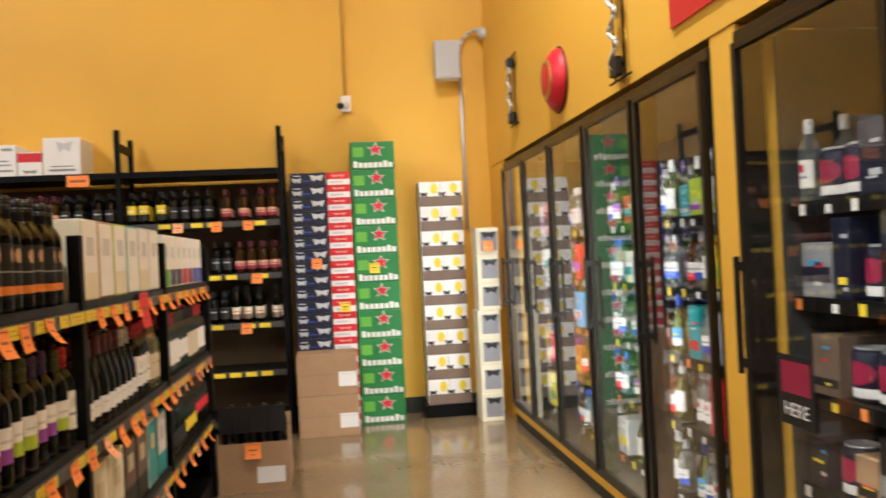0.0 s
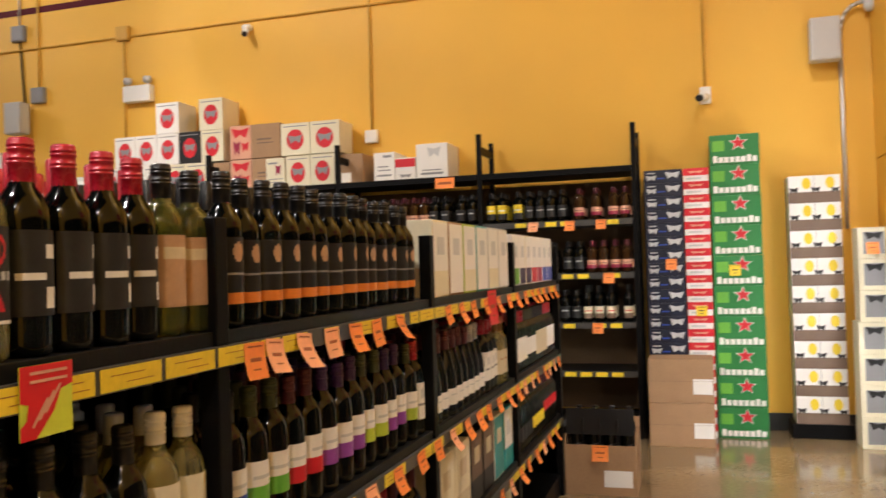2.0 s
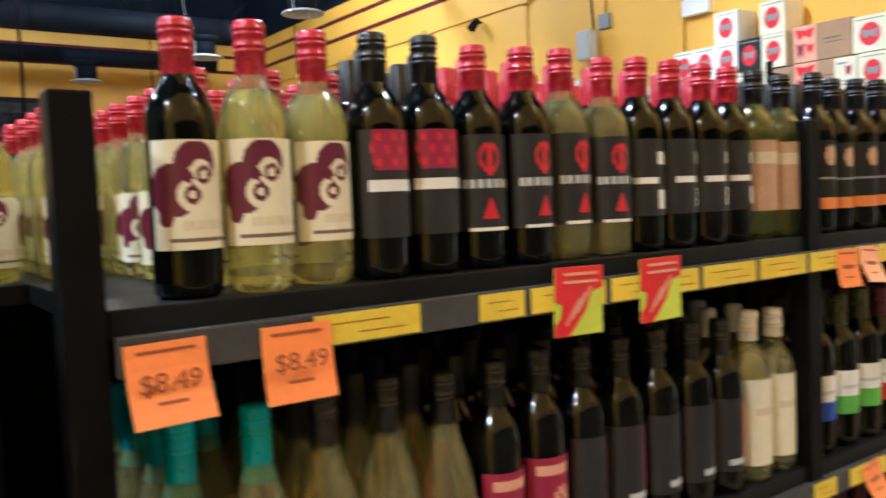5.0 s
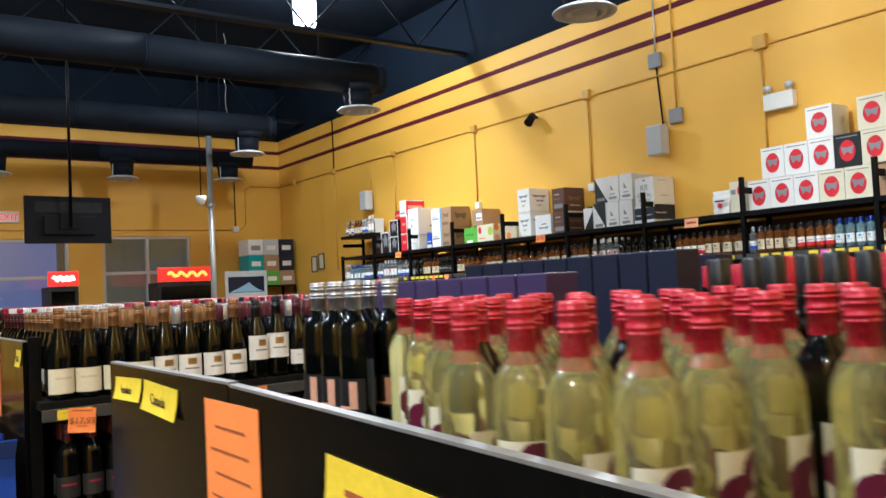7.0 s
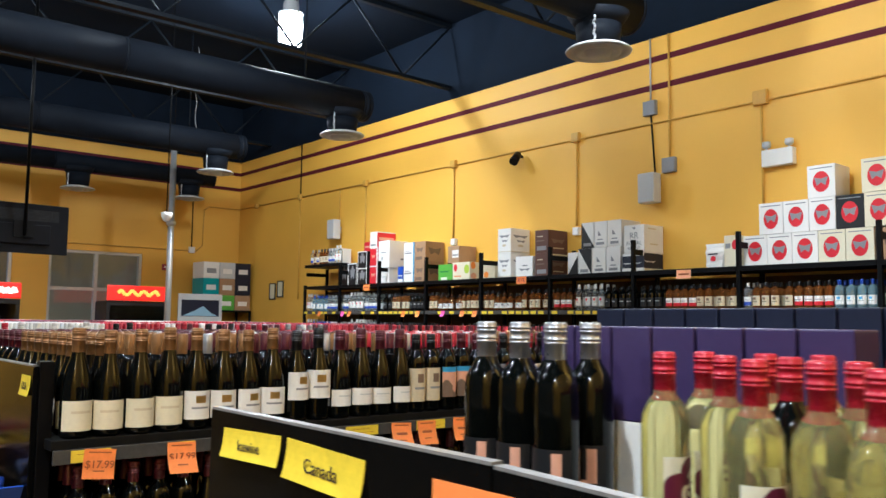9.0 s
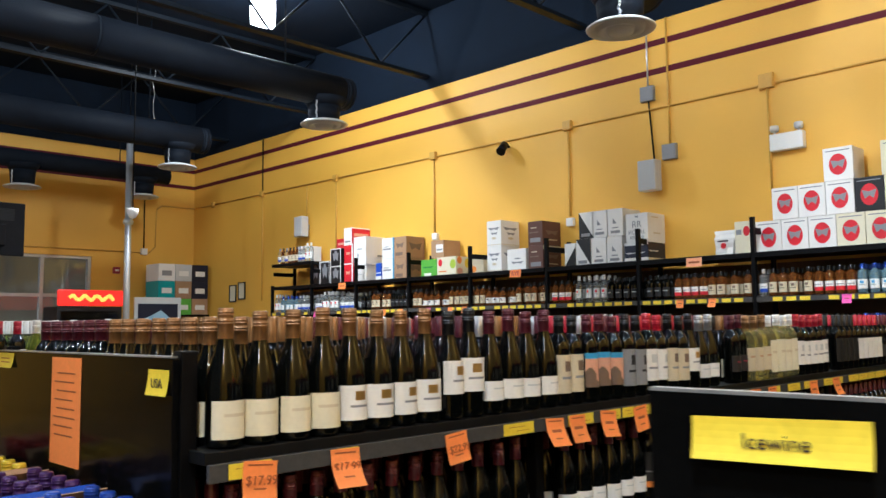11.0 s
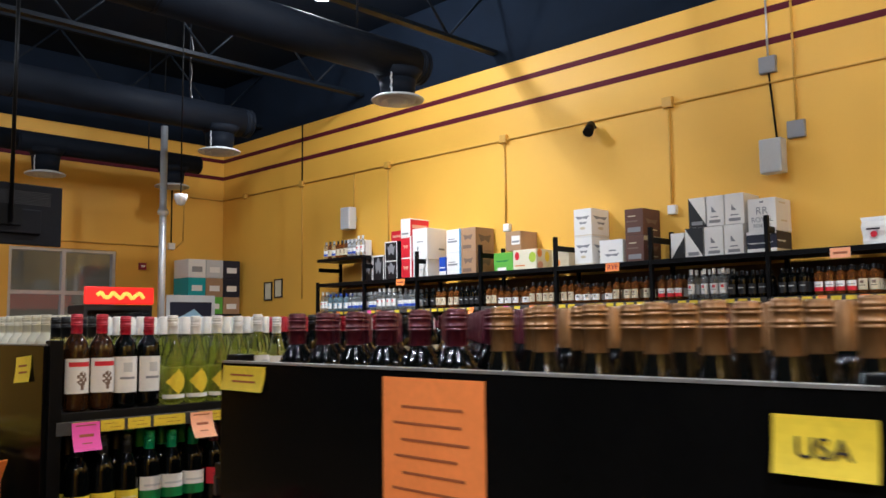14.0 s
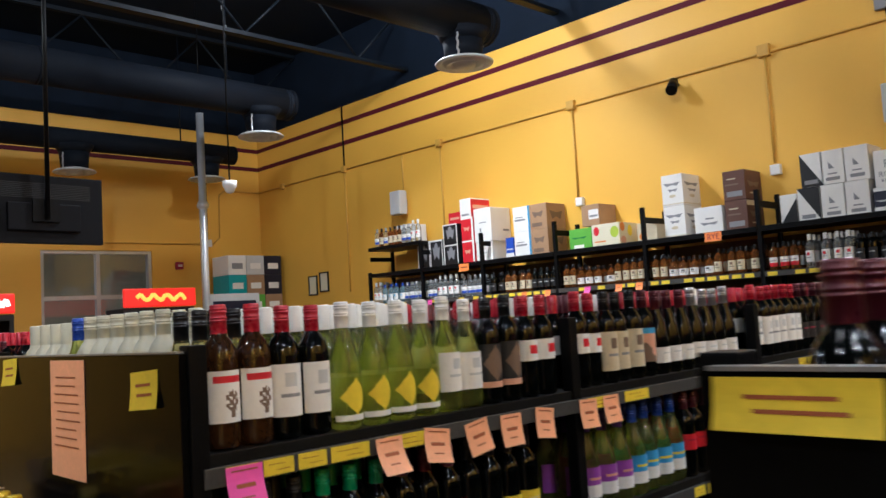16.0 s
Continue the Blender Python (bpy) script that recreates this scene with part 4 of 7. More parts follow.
for r in range(5):
    for d in range(1, 15):
        xx, yy = A_E - 0.045 - d * 0.086, 0.828 + 0.087 * r
        if xx < -2.13 - 0.155 * r or (yy < 0.94 and xx > -1.80):
            continue
        bottle("swirl_dark_low" if (2 * r + d) % 7 == 4 else "swirl_pale_low", xx + RNG.uniform(-0.006, 0.006), yy + RNG.uniform(-0.005, 0.005), ZA, RNG.uniform(-25, 40), scale=RNG.uniform(0.86, 0.875))
# second shelf
run_east(A_E, 0.89, 0.888, [("gold", 2), ("gold_blk", 3), ("pink", 2), ("char", 2), ("char_red", 3), ("tall_cream", 2)], pitch=0.083, depth=4, stuff=stuffA)
run_east(A_E, 0.88 + SECT, 0.888, [("wb_blue", 1), ("wb_green", 2), ("wb_red", 2), ("wb_purple", 3), ("wb_lime", 2), ("wb_purple", 2), ("wb_lime", 1), ("white", 1)], pitch=0.083, depth=4, stuff=stuffA)
run_east(A_E, 0.88 + 2 * SECT, 0.888, [("low_white", 6), ("low_silver", 2), ("white", 3), ("sand", 2)], depth=4, stuff=stuffA)
run_east(A_E, 0.88 + 3 * SECT, 0.888, [("white", 4), ("wb_green", 3), ("two_tone", 4), ("white", 3)], depth=4, stuff=stuffA, joined=True)
run_east(A_E, 0.89, 0.50, [("maroon", 6), ("sand", 4), ("white", 4)], depth=3, stuff=stuffA, joined=True)
run_east(A_E, 0.88 + SECT, 0.50, [("red_band", 3), ("yel_band", 3), ("white", 5), ("wb_red", 3)], depth=3, stuff=stuffA, joined=True)
run_east(A_E, 0.88 + 3 * SECT, 0.50, [("maroon", 5), ("yel_band", 4), ("red_band", 5)], depth=3, stuff=stuffA, joined=True)
back_rows("bottle_rows", stuffA, "crowded rows of wine bottles behind the front row")


def carton(name, x0, x1, y0, y1, z0, z1, material, label, prints=(), category="carton", group="", pr_x=(), top=()):
    """A closed carton with taped top; prints on its front (towards -y): (u0, u1, v0, v1, material, shape); pr_x: on its +x side."""
    t = thing(name, label, category, group, at=((x0 + x1) / 2, (y0 + y1) / 2, z0))
    hx, hy, h = (x1 - x0) / 2, (y1 - y0) / 2, z1 - z0
    bm = bmesh.new()
    g = 0.0015
    box(bm, -hx + g, -hy, 0, hx - g, hy, h - g, bevel=0.004)
    part("box", bm, material, t)
    bm = bmesh.new()
    box(bm, -0.002, -hy + 0.004, h - g, 0.002, hy - 0.004, h - g + 0.0012)
    part("flap_seam", bm, BROWNP, t)
    for side, plist in (("y", prints), ("x", pr_x)):
        for u0, u1, v0, v1, m, shape in plist:
            bm = bmesh.new()
            if shape == "disc":
                n = 20
                cu, cv, ru, rv = (u0 + u1) / 2, (v0 + v1) / 2, (u1 - u0) / 2, (v1 - v0) / 2
                pts = [(cu + ru * math.cos(2 * math.pi * i / n), cv + rv * math.sin(2 * math.pi * i / n)) for i in range(n)]
            elif shape == "star":
                cu, cv, ru, rv = (u0 + u1) / 2, (v0 + v1) / 2, (u1 - u0) / 2, (v1 - v0) / 2
                pts = [(cu + ru * (1 if i % 2 == 0 else 0.42) * math.sin(math.pi * i / 5), cv + rv * (1 if i % 2 == 0 else 0.42) * math.cos(math.pi * i / 5)) for i in range(10)][::-1]
            elif shape == "tri":
                pts = [(u0, v0), (u1, v0), (u0, v1)]
            elif shape == "tri_low":
                pts = [(u0, v0), (u1, v0), (u1, v1)]
            elif shape == "tri_high":
                pts = [(u0, v1), (u1, v0), (u1, v1)]
            elif shape == "wing":
                pts = [(u0, v1), (u0 + (u1 - u0) * 0.2, v0), ((u0 + u1) / 2, v0 + (v1 - v0) * 0.35), (u1 - (u1 - u0) * 0.2, v0), (u1, v1), ((u0 + u1) / 2, v0 + (v1 - v0) * 0.8)]
            else:
                pts = [(u0, v0), (u1, v0), (u1, v1), (u0, v1)]
            lift = 0.0008 + 0.0006 * (plist.index((u0, u1, v0, v1, m, shape)) if isinstance(plist, list) else 0)
            if side == "y":
                f = bm.faces.new([bm.verts.new((-hx + 2 * hx * u, -hy - lift, h * v)) for u, v in pts])
            else:
                f = bm.faces.new([bm.verts.new((hx + lift, -hy + 2 * hy * u, h * v)) for u, v in pts])
            part("print", bm, m, t)
    return t


BAT = [(0.2, 0.8, 0.16, 0.80, RED, "disc"), (0.25, 0.75, 0.36, 0.62, GREYM, "wing"), (0.1, 0.9, 0.88, 0.91, GREYM, "rect")]

# boxed wine on gondola A
def wine_box(x, y, z, w, h, d, m_top, m_low, m_side, label, face=0):
    t = thing("wine_box", label, "wine box", "boxed wine", at=pose(x, y, z, 0, 0, face))
    bm = bmesh.new()
    box(bm, -d / 2, -w / 2, 0, d / 2, w / 2, h, bevel=0.004)
    part("box", bm, m_side, t)
    bm = bmesh.new()
    box(bm, d / 2, -w / 2 + 0.006, h * 0.34, d / 2 + 0.0012, w / 2 - 0.006, h * 0.97)
    part("front_print", bm, m_top, t)
    bm = bmesh.new()
    box(bm, d / 2, -w / 2 + 0.006, h * 0.03, d / 2 + 0.0012, w / 2 - 0.006, h * 0.34)
    part("lower_print", bm, m_low, t)
    bm = bmesh.new()
    box(bm, d / 2 + 0.0012, -w * 0.22, h * 0.55, d / 2 + 0.002, w * 0.22, h * 0.78)
    part("emblem", bm, GREYL if m_top is WHITE else SAND, t)
    return t


y = 0.835 + 2 * SECT + 0.06
for m1, m2, m3, w in ((WHITE, CREAM, CREAM, 0.185), (WHITE, WHITE, KRAFT, 0.185), (WHITE, CREAM, LIMEP, 0.185), (WHITE, WHITE, TEAL, 0.185), (WHITE, CREAM, GREYL, 0.185), (WHITE, WHITE, GREYL, 0.185)):
    wine_box(A_E - 0.09, y + w / 2, ZA, w - 0.006, 0.265, 0.16, m1, m2, m3, "boxed wine with a white printed front on the black shelf")
    y += w + 0.004
y = 0.835 + 3 * SECT + 0.05
for m1, m2, m3, w in ((WHITE, GREEN2, WHITE, 0.15), (WHITE, PURPLE, WHITE, 0.15), (WHITE, PURPLE, CREAM, 0.15), (WHITE, RED, WHITE, 0.15), (WHITE, CRIMSON, WHITE, 0.15), (WHITE, BLUE, WHITE, 0.15), (WHITE, BLUE, WHITE, 0.15)):
    wine_box(A_E - 0.09, y + w / 2, ZA, w - 0.006, 0.25, 0.16, m1, m2, m3, "white boxed wine with a coloured lower band")
    y += w + 0.004
y = 0.835 + 2 * SECT + 0.06
for m1, m2, m3, w in ((CREAM, SAND, CREAM, 0.2), (CREAM, SAND, CREAM, 0.2), (BROWNP, BLACKP, BLACKP, 0.18), (BROWNP, BLACKP, BLACKP, 0.18), (TEAL, TEAL, WHITE, 0.18), (WHITE, TEAL, TEAL, 0.18)):
    wine_box(A_E - 0.1, y + w / 2, 0.50, w - 0.008, 0.27, 0.17, m1, m2, m3, "boxed wine with a patterned printed front")
    y += w + 0.005
y = 0.835 + 2 * SECT + 0.08
for m1, m2, m3, w in ((WHITE, WHITE, WHITE, 0.3), (WHITE, RED, WHITE, 0.3), (WHITE, CREAM, CREAM, 0.3), (CREAM, CREAM, CREAM, 0.12)):
    wine_box(A_E - 0.12, y + w / 2, 0.12, w - 0.008, 0.30, 0.2, m1, m2, m3, "large white boxed wine on the bottom shelf")
    y += w + 0.02

# top of gondola A as seen over its end panel
for i in range(3):
    for j in range(2):
        bottle("silver", -2.98 + i * 0.081, 1.11 + j * 0.084, ZA, -90 + RNG.uniform(-10, 10))
for i in range(7):
    x = -2.96 + i * 0.083
    t = thing("gift_box", "purple and white wine gift box", "gift box", "gift boxes", at=(x, 1.31, ZA))
    bm = bmesh.new()
    box(bm, -0.039, -0.04, 0.0, 0.039, 0.04, 0.13, bevel=0.003)
    part("lower_half", bm, WHITE, t, "white lower half")
    bm = bmesh.new()
    box(bm, -0.039, -0.04, 0.13, 0.039, 0.04, 0.29, bevel=0.003)
    part("upper_half", bm, PURPLE, t, "purple upper half")
for j in range(2):
    for i in range(9 - 4 * j):
        x = A_W + 0.10 + i * 0.083
        t = thing("gift_box", "dark navy wine gift box", "gift box", "gift boxes", at=(x, A_S + 0.98 + j * 0.6, ZA))
        bm = bmesh.new()
        box(bm, -0.039, -0.04, 0.0, 0.039, 0.04, 0.33, bevel=0.003)
        part("sleeve", bm, NAVY, t)
stuff = []
for j in range(40):
    for i in range(9):
        yy = A_S + 1.1 + j * 0.12
        if j % 5 == 1 or yy > A_N - 0.1 or i < 1:
            continue
        stuff.append(("maroon" if (j // 6) % 2 else "swirl_dark", A_W + 0.1 + i * 0.1, yy, ZA, 180))
back_rows("bottle_rows", stuff, "crowded rows of red capped wine bottles on the top shelf")

# bottles on gondola B
stuffB = []
seqB = [("cream", 4), ("crest", 4), ("crest_hi", 2), ("low_white", 4)]
run_east(B_E, B_S + 0.05, ZB, seqB, depth=1, stuff=stuffB, size=1.05)
for i in range(14):
    for d in range(1, 14):
        k = "cream" if d < 8 and i < 5 else ("maroon" if d >= 8 else RNG.choice(("crest", "low_white", "cream", "low_silver", "maroon")))
        xx, yy = B_E - 0.045 - d * 0.0875, B_S + 0.10 + i * 0.0855
        if xx < B_W + 0.04:
            continue
        if i < 2:
            bottle(k, xx + RNG.uniform(-0.005, 0.005), yy, ZB, RNG.uniform(-25, 25))
        else:
            stuffB.append((k, xx, yy, ZB, 0))
run_east(B_E, B_S + 0.06 + SECT, ZB, [("two_tone", 2), ("picture", 3), ("grey", 2), ("white", 2), ("two_tone", 2), ("crest_hi", 1), ("low_silver", 2)], depth=13, stuff=stuffB, deep_kinds=["white", "maroon", "square", "low_silver"])
run_east(B_E, B_S + 0.06 + 2 * SECT, ZB, [("maroon", 2), ("sand", 3), ("tall_cream", 4), ("white", 5)], depth=13, stuff=stuffB, deep_kinds=["maroon", "cream", "band"])
run_east(B_E, B_S + 0.06 + 3 * SECT, ZB, [("band", 4), ("white", 5), ("maroon", 5)], depth=13, stuff=stuffB, deep_kinds=["maroon", "band", "white"], joined=True)
for s in range(4):
    run_east(B_E, B_S + 0.07 + s * SECT, 0.88, [[("maroon", 5), ("low_white", 8)], [("low_white", 6), ("band", 4), ("crest", 4)], [("cream", 6), ("band", 7)], [("maroon", 13)]][s], depth=3, stuff=stuffB, joined=s > 1)
    for i in range(13):
        stuffB.append((RNG.choice(("maroon", "low_white", "band")), B_E - 0.06, B_S + 0.12 + s * SECT + i * 0.085, 0.48, 0))
back_rows("bottle_rows", stuffB, "crowded rows of wine bottles with bronze and maroon capsules")

# bottles on gondola C
stuffC = []
run_east(C_E, C_S + 0.06, ZCg, [("tree", 2), ("white", 2), ("yellow", 4), ("green_white", 2), ("diamond", 2)], depth=1, stuff=stuffC)
bottle("square", C_E - 0.045, C_S + 0.06 + 1.03, ZCg, 0)
bottle("square", C_E - 0.045, C_S + 0.06 + 1.11, ZCg, 5)
run_east(C_E, C_S + 0.06 + SECT, ZCg, [("square", 2), ("two_tone", 3), ("picture", 1), ("low_white", 3), ("low_silver", 4)], depth=13, stuff=stuffC, deep_kinds=["square", "green_white", "maroon"])
run_east(C_E, C_S + 0.06 + 2 * SECT, ZCg, [("white", 6), ("maroon", 7)], depth=13, stuff=stuffC, deep_kinds=["square", "maroon"])
run_east(C_E, C_S + 0.06 + 3 * SECT, ZCg, [("square", 6), ("maroon", 7)], depth=13, stuff=stuffC, deep_kinds=["square", "maroon"], joined=True)
for i in range(14):
    for d in range(1, 14):
        xx, yy = C_E - 0.045 - d * 0.0875, C_S + 0.10 + i * 0.083
        if xx < C_W + 0.04:
            continue
        k = ("frost" if d > 2 else "gold_blk") if i < 2 else ("yellow" if i < 8 else ("green_white" if i < 10 else "square"))
        if i < 2 and d < 10:
            bottle(k if d < 9 else "sky_band", xx, yy, ZCg + (0.01 if k == "frost" else 0), RNG.uniform(-30, 30))
        else:
            stuffC.append((k, xx, yy, ZCg, 0))
for s in range(4):
    run_east(C_E, C_S + 0.07 + s * SECT, 0.90, [[("yel_band", 3), ("green_band", 3), ("red_band", 3), ("yel_band", 4)], [("violet_band", 3), ("sky_band", 4), ("red_band", 4), ("white", 2)], [("maroon", 13)], [("white", 13)]][s], depth=3, stuff=stuffC, joined=s > 1)
back_rows("bottle_rows", stuffC, "crowded rows of wine bottles with white and red capsules")
stuffD = []
for gx, kinds in ((-9.3, ["square", "maroon", "white", "spirit_white"]), (-11.75, ["yellow", "white", "maroon"])):
    for i in range(54):
        for d in range(12):
            k = kinds[(i // 9 + d // 6) % len(kinds)]
            stuffD.append((k, gx - 0.06 - d * 0.095, 1.0 + i * 0.088, ZCg, 0))
back_rows("bottle_rows", stuffD, "crowded rows of bottles on far shelves", seg=6)
for i in range(13):
    bottle(["spirit_red", "square", "spirit_white"][i % 3], -9.36, 1.0 + i * 0.086, ZCg, 0)

# tags on the shelf edges
for yy, tx in ((0.905, "$8.49"), (1.045, "$8.49")):
    price_tag(A_E + 0.0145, yy, ZA - 0.034, RNG.uniform(-2, 2), "orange", 0.081, RNG.uniform(-0.5, 1), text=tx)
for k, yy in enumerate((2.17, 2.25, 2.38, 2.52, 2.66, 2.80, 2.98)):
    price_tag(A_E + 0.0145, yy, ZA - 0.03, RNG.uniform(-3, 3), "pale" if k in (1, 2, 3) else "orange", 0.072, RNG.uniform(-8, 8))
for zz, y0, y1, st in ((ZA, 3.45, 5.7, 0.17), (0.888, 2.25, 5.7, 0.165), (0.50, 2.2, 5.7, 0.19)):
    yy = y0
    while yy < y1:
        price_tag(A_E + 0.0145, yy, zz - 0.03, RNG.uniform(-3, 3), "orange" if RNG.random() < 0.85 else "pale", 0.066, RNG.uniform(-9, 9))
        yy += st * RNG.uniform(0.8, 1.25)
for k, yy in enumerate((0.92, 1.16, 1.55, 2.0, 2.12, 2.3, 2.5, 2.62, 3.1, 3.3, 3.45, 3.62, 4.1, 4.4)):
    price_tag(B_E + 0.0145, yy, ZB - 0.03, RNG.uniform(-3, 3), "orange", 0.089 if k < 3 else 0.09, RNG.uniform(-6, 6), text="$17.99" if k < 2 else ("$22.99" if k == 2 else ""))
price_tag(C_E + 0.0145, 0.97, ZCg - 0.03, 0, "pink", 0.085)
for k, yy in enumerate((1.36, 1.52, 1.66, 1.80, 1.95, 2.16, 2.28)):
    price_tag(C_E + 0.0145, yy, ZCg - 0.03, RNG.uniform(-3, 3), "pale", 0.085, RNG.uniform(-10, 10))
for yy in (1.47, 1.64):
    t = thing("promotion_card", "red and lime green promotional card on the shelf edge", "price tag", "promotion cards", at=pose(A_E + 0.0145, yy, ZA - 0.006, RNG.uniform(-6, 6), 0, 0))
    bm = bmesh.new()
    box(bm, 0, -0.046, -0.095, 0.0012, 0.046, 0, bevel=0.0004)
    part("card", bm, LIME, t)
    bm = bmesh.new()
    bm.faces.new([bm.verts.new((0.002, u, v)) for u, v in ((-0.046, 0), (-0.046, -0.046), (-0.032, -0.05), (-0.036, -0.07), (-0.046, -0.078), (-0.046, -0.095), (-0.02, -0.095), (0.012, -0.062), (0.024, -0.036), (0.046, -0.03), (0.046, 0))])
    part("arrow_print", bm, REDT, t)
    for a in range(3):
        bm = bmesh.new()
        bm.faces.new([bm.verts.new((0.003, -0.028 + 0.011 * a + u, -0.078 + 0.008 * a + v)) for u, v in ((0, 0), (0.003, -0.003), (0.03, 0.032), (0.027, 0.035))])
        part("print_line", bm, PEACH, t)
    for a in range(2):
        bm = bmesh.new()
        bm.faces.new([bm.verts.new(p) for p in ((0.003, -0.03, -0.008 - a * 0.011), (0.003, 0.035, -0.008 - a * 0.011), (0.003, 0.035, -0.012 - a * 0.011), (0.003, -0.03, -0.012 - a * 0.011))])
        part("print_line", bm, PEACH, t)
t = price_tag(A_E + 0.016, 4.07, ZA + 0.0, 0, "pink", 0.14, label="red promotional burst card on the shelf edge")
t.data = t.data.copy()
t.data.materials[0] = REDT


def notice(x, y, z, w, h, material, label, n=8):
    bars = []
    for k in range(n):
        zz = -h * (0.14 + 0.66 * k / n)
        bars.append((-w * RNG.uniform(0.28, 0.4), w * RNG.uniform(0.25, 0.38), zz - h * 0.013, zz, 1))
    ob = new("paper_notice", paper_mesh(w, h, [], 0.0, [material]))
    ob.matrix_basis = pose(x, y, z, 0, 0, -90)
    for y0, y1, z0, z1, _ in bars:
        bm = bmesh.new()
        bm.faces.new([bm.verts.new(p) for p in ((0.002, y0, z0), (0.002, y1, z0), (0.002, y1, z1), (0.002, y0, z1))])
        part("printed_line", bm, INKO, ob)
    return tagged(ob, label, "notice", "paper notices")


def panel_tag(x, y, z, w, h, text, tilt=0):
    ob = new("shelf_sign", paper_mesh(w, h, [] if text else [(-w * 0.3, w * 0.26, -h * 0.40, -h * 0.32, 1), (-w * 0.24, w * 0.32, -h * 0.66, -h * 0.58, 1)], 0.008, [TAGY, INKO]))
    ob.matrix_basis = pose(x, y, z, tilt, 0, -90)
    tagged(ob, "yellow paper shelf sign on the black end panel", "sign", "shelf signs")
    if text:
        words("lettering", text, h * 0.52, INK, ob, pose(0.006, 0, -h * 0.7, 90, 0, 90))
    return ob


notice(-2.57, A_S - 0.0175, 1.425, 0.215, 0.275, TAGO, "orange printed notice taped to the black end panel", 5)
panel_tag(-3.13, A_S - 0.0175, 1.430, 0.19, 0.046, "Icewine", 2)
panel_tag(-2.915, A_S - 0.0175, 1.430, 0.20, 0.056, "Canada", -2)
panel_tag(-2.14, A_S - 0.0175, 1.385, 0.24, 0.10, "", -3)
panel_tag(-1.89, A_S - 0.0175, 1.385, 0.24, 0.10, "", 2)
notice(-5.09, B_S - 0.0175, 1.455, 0.207, 0.29, TAGO, "orange printed notice taped to the black end panel")
panel_tag(-4.545, B_S - 0.0175, 1.438, 0.10, 0.058, "USA")
panel_tag(-5.585, B_S - 0.0175, 1.46, 0.14, 0.045, "")
notice(-7.44, C_S - 0.0175, 1.475, 0.225, 0.29, TAGP, "faded orange printed notice taped to the black end panel", 9)
panel_tag(-7.0, C_S - 0.0175, 1.45, 0.13, 0.08, "", 4)
panel_tag(-7.88, C_S - 0.0175, 1.48, 0.12, 0.075, "", 3)


# ---- case displays in front of the end panels ----
def case_display(x, y, w, d, z1, material, kind, label, cols, rows, logo=None):
    """Stacked cases; the top one is open, with bottle necks standing out of it."""
    n = max(1, round((z1 - 0.0) / 0.30))
    h = z1 / n
    for k in range(n):
        t = thing("wine_case", label if k == n - 1 else "closed wine case in a floor stack", "carton", "wine cases", at=(x, y, k * h))
        bm = bmesh.new()
        if k < n - 1:
            box(bm, -w / 2, -d / 2, 0, w / 2, d / 2, h - 0.001, bevel=0.004)
            part("box", bm, material, t)
        else:
            th = 0.006
            box(bm, -w / 2, -d / 2, 0, w / 2, d / 2, th)
            hh = h * 0.8
            box(bm, -w / 2, -d / 2, th, -w / 2 + th, d / 2, hh)
            box(bm, w / 2 - th, -d / 2, th, w / 2, d / 2, hh)
            box(bm, -w / 2 + th, -d / 2, th, w / 2 - th, -d / 2 + th, hh * 0.85)
            box(bm, -w / 2 + th, d / 2 - th, th, w / 2 - th, d / 2, hh)
            part("box", bm, material, t)
            for s in (-1, 1):
                bm = bmesh.new()
                vs = [bm.verts.new(p) for p in ((s * w / 2, -d / 2, hh), (s * w / 2, d / 2, hh), (s * (w / 2 + 0.05), d / 2, hh + 0.06), (s * (w / 2 + 0.05), -d / 2, hh + 0.06), (s * (w / 2 + 0.003), -d / 2, hh - 0.004), (s * (w / 2 + 0.003), d / 2, hh - 0.004), (s * (w / 2 + 0.054), d / 2, hh + 0.058), (s * (w / 2 + 0.054), -d / 2, hh + 0.058))]
                for q in ((0, 1, 2, 3), (7, 6, 5, 4), (3, 2, 6, 7), (0, 3, 7, 4), (1, 5, 6, 2), (0, 4, 5, 1)):
                    bm.faces.new([vs[i] for i in q])
                part("flap", bm, material, t)
        if logo:
            bm = bmesh.new()
            m = 16
            bm.faces.new([bm.verts.new((0.05 * math.cos(2 * math.pi * i / m), -d / 2 - 0.001, h * 0.4 + 0.08 * math.sin(2 * math.pi * i / m))) for i in range(m)])
            part("print", bm, logo, t)
    zb = (n - 1) * h + 0.007
    for i in range(cols):
        for j in range(rows):
            bottle(kind, x - w / 2 + w * (i + 0.5) / cols, y - d / 2 + d * (j + 0.5) / rows, zb, RNG.uniform(0, 360), "bottles in open cases")


KINDS["yel_cap"] = ("bord", GL_DARK, CAP_YEL, 0.07, 0.05, 0.15, [YELP, INK], lines, "dark wine bottle with a yellow capsule")
KINDS["pur_cap"] = ("bord", GL_DARK, CAP_PUR, 0.07, 0.05, 0.15, [PURPLE, INK], lines, "dark wine bottle with a purple capsule")
KINDS["blu_cap"] = ("bord", GL_DARK, CAP_BLU, 0.07, 0.05, 0.15, [BLUE, WHITE], lines, "dark wine bottle with a blue capsule")
KINDS["ora_cap"] = ("bord", GL_YEL, CAP_ORA, 0.08, 0.05, 0.15, [ORANGE, WHITE], lines, "wine bottle with an orange capsule")
KINDS["red_cap"] = ("bord", GL_DARK, CAP_RED, 0.07, 0.05, 0.15, [WHITE, RED], lines, "dark wine bottle with a red capsule")
case_display(-4.56, 0.58, 0.34, 0.26, 1.16, BLUE, "blu_cap", "open blue wine case with blue capped bottles", 4, 3, WHITE)
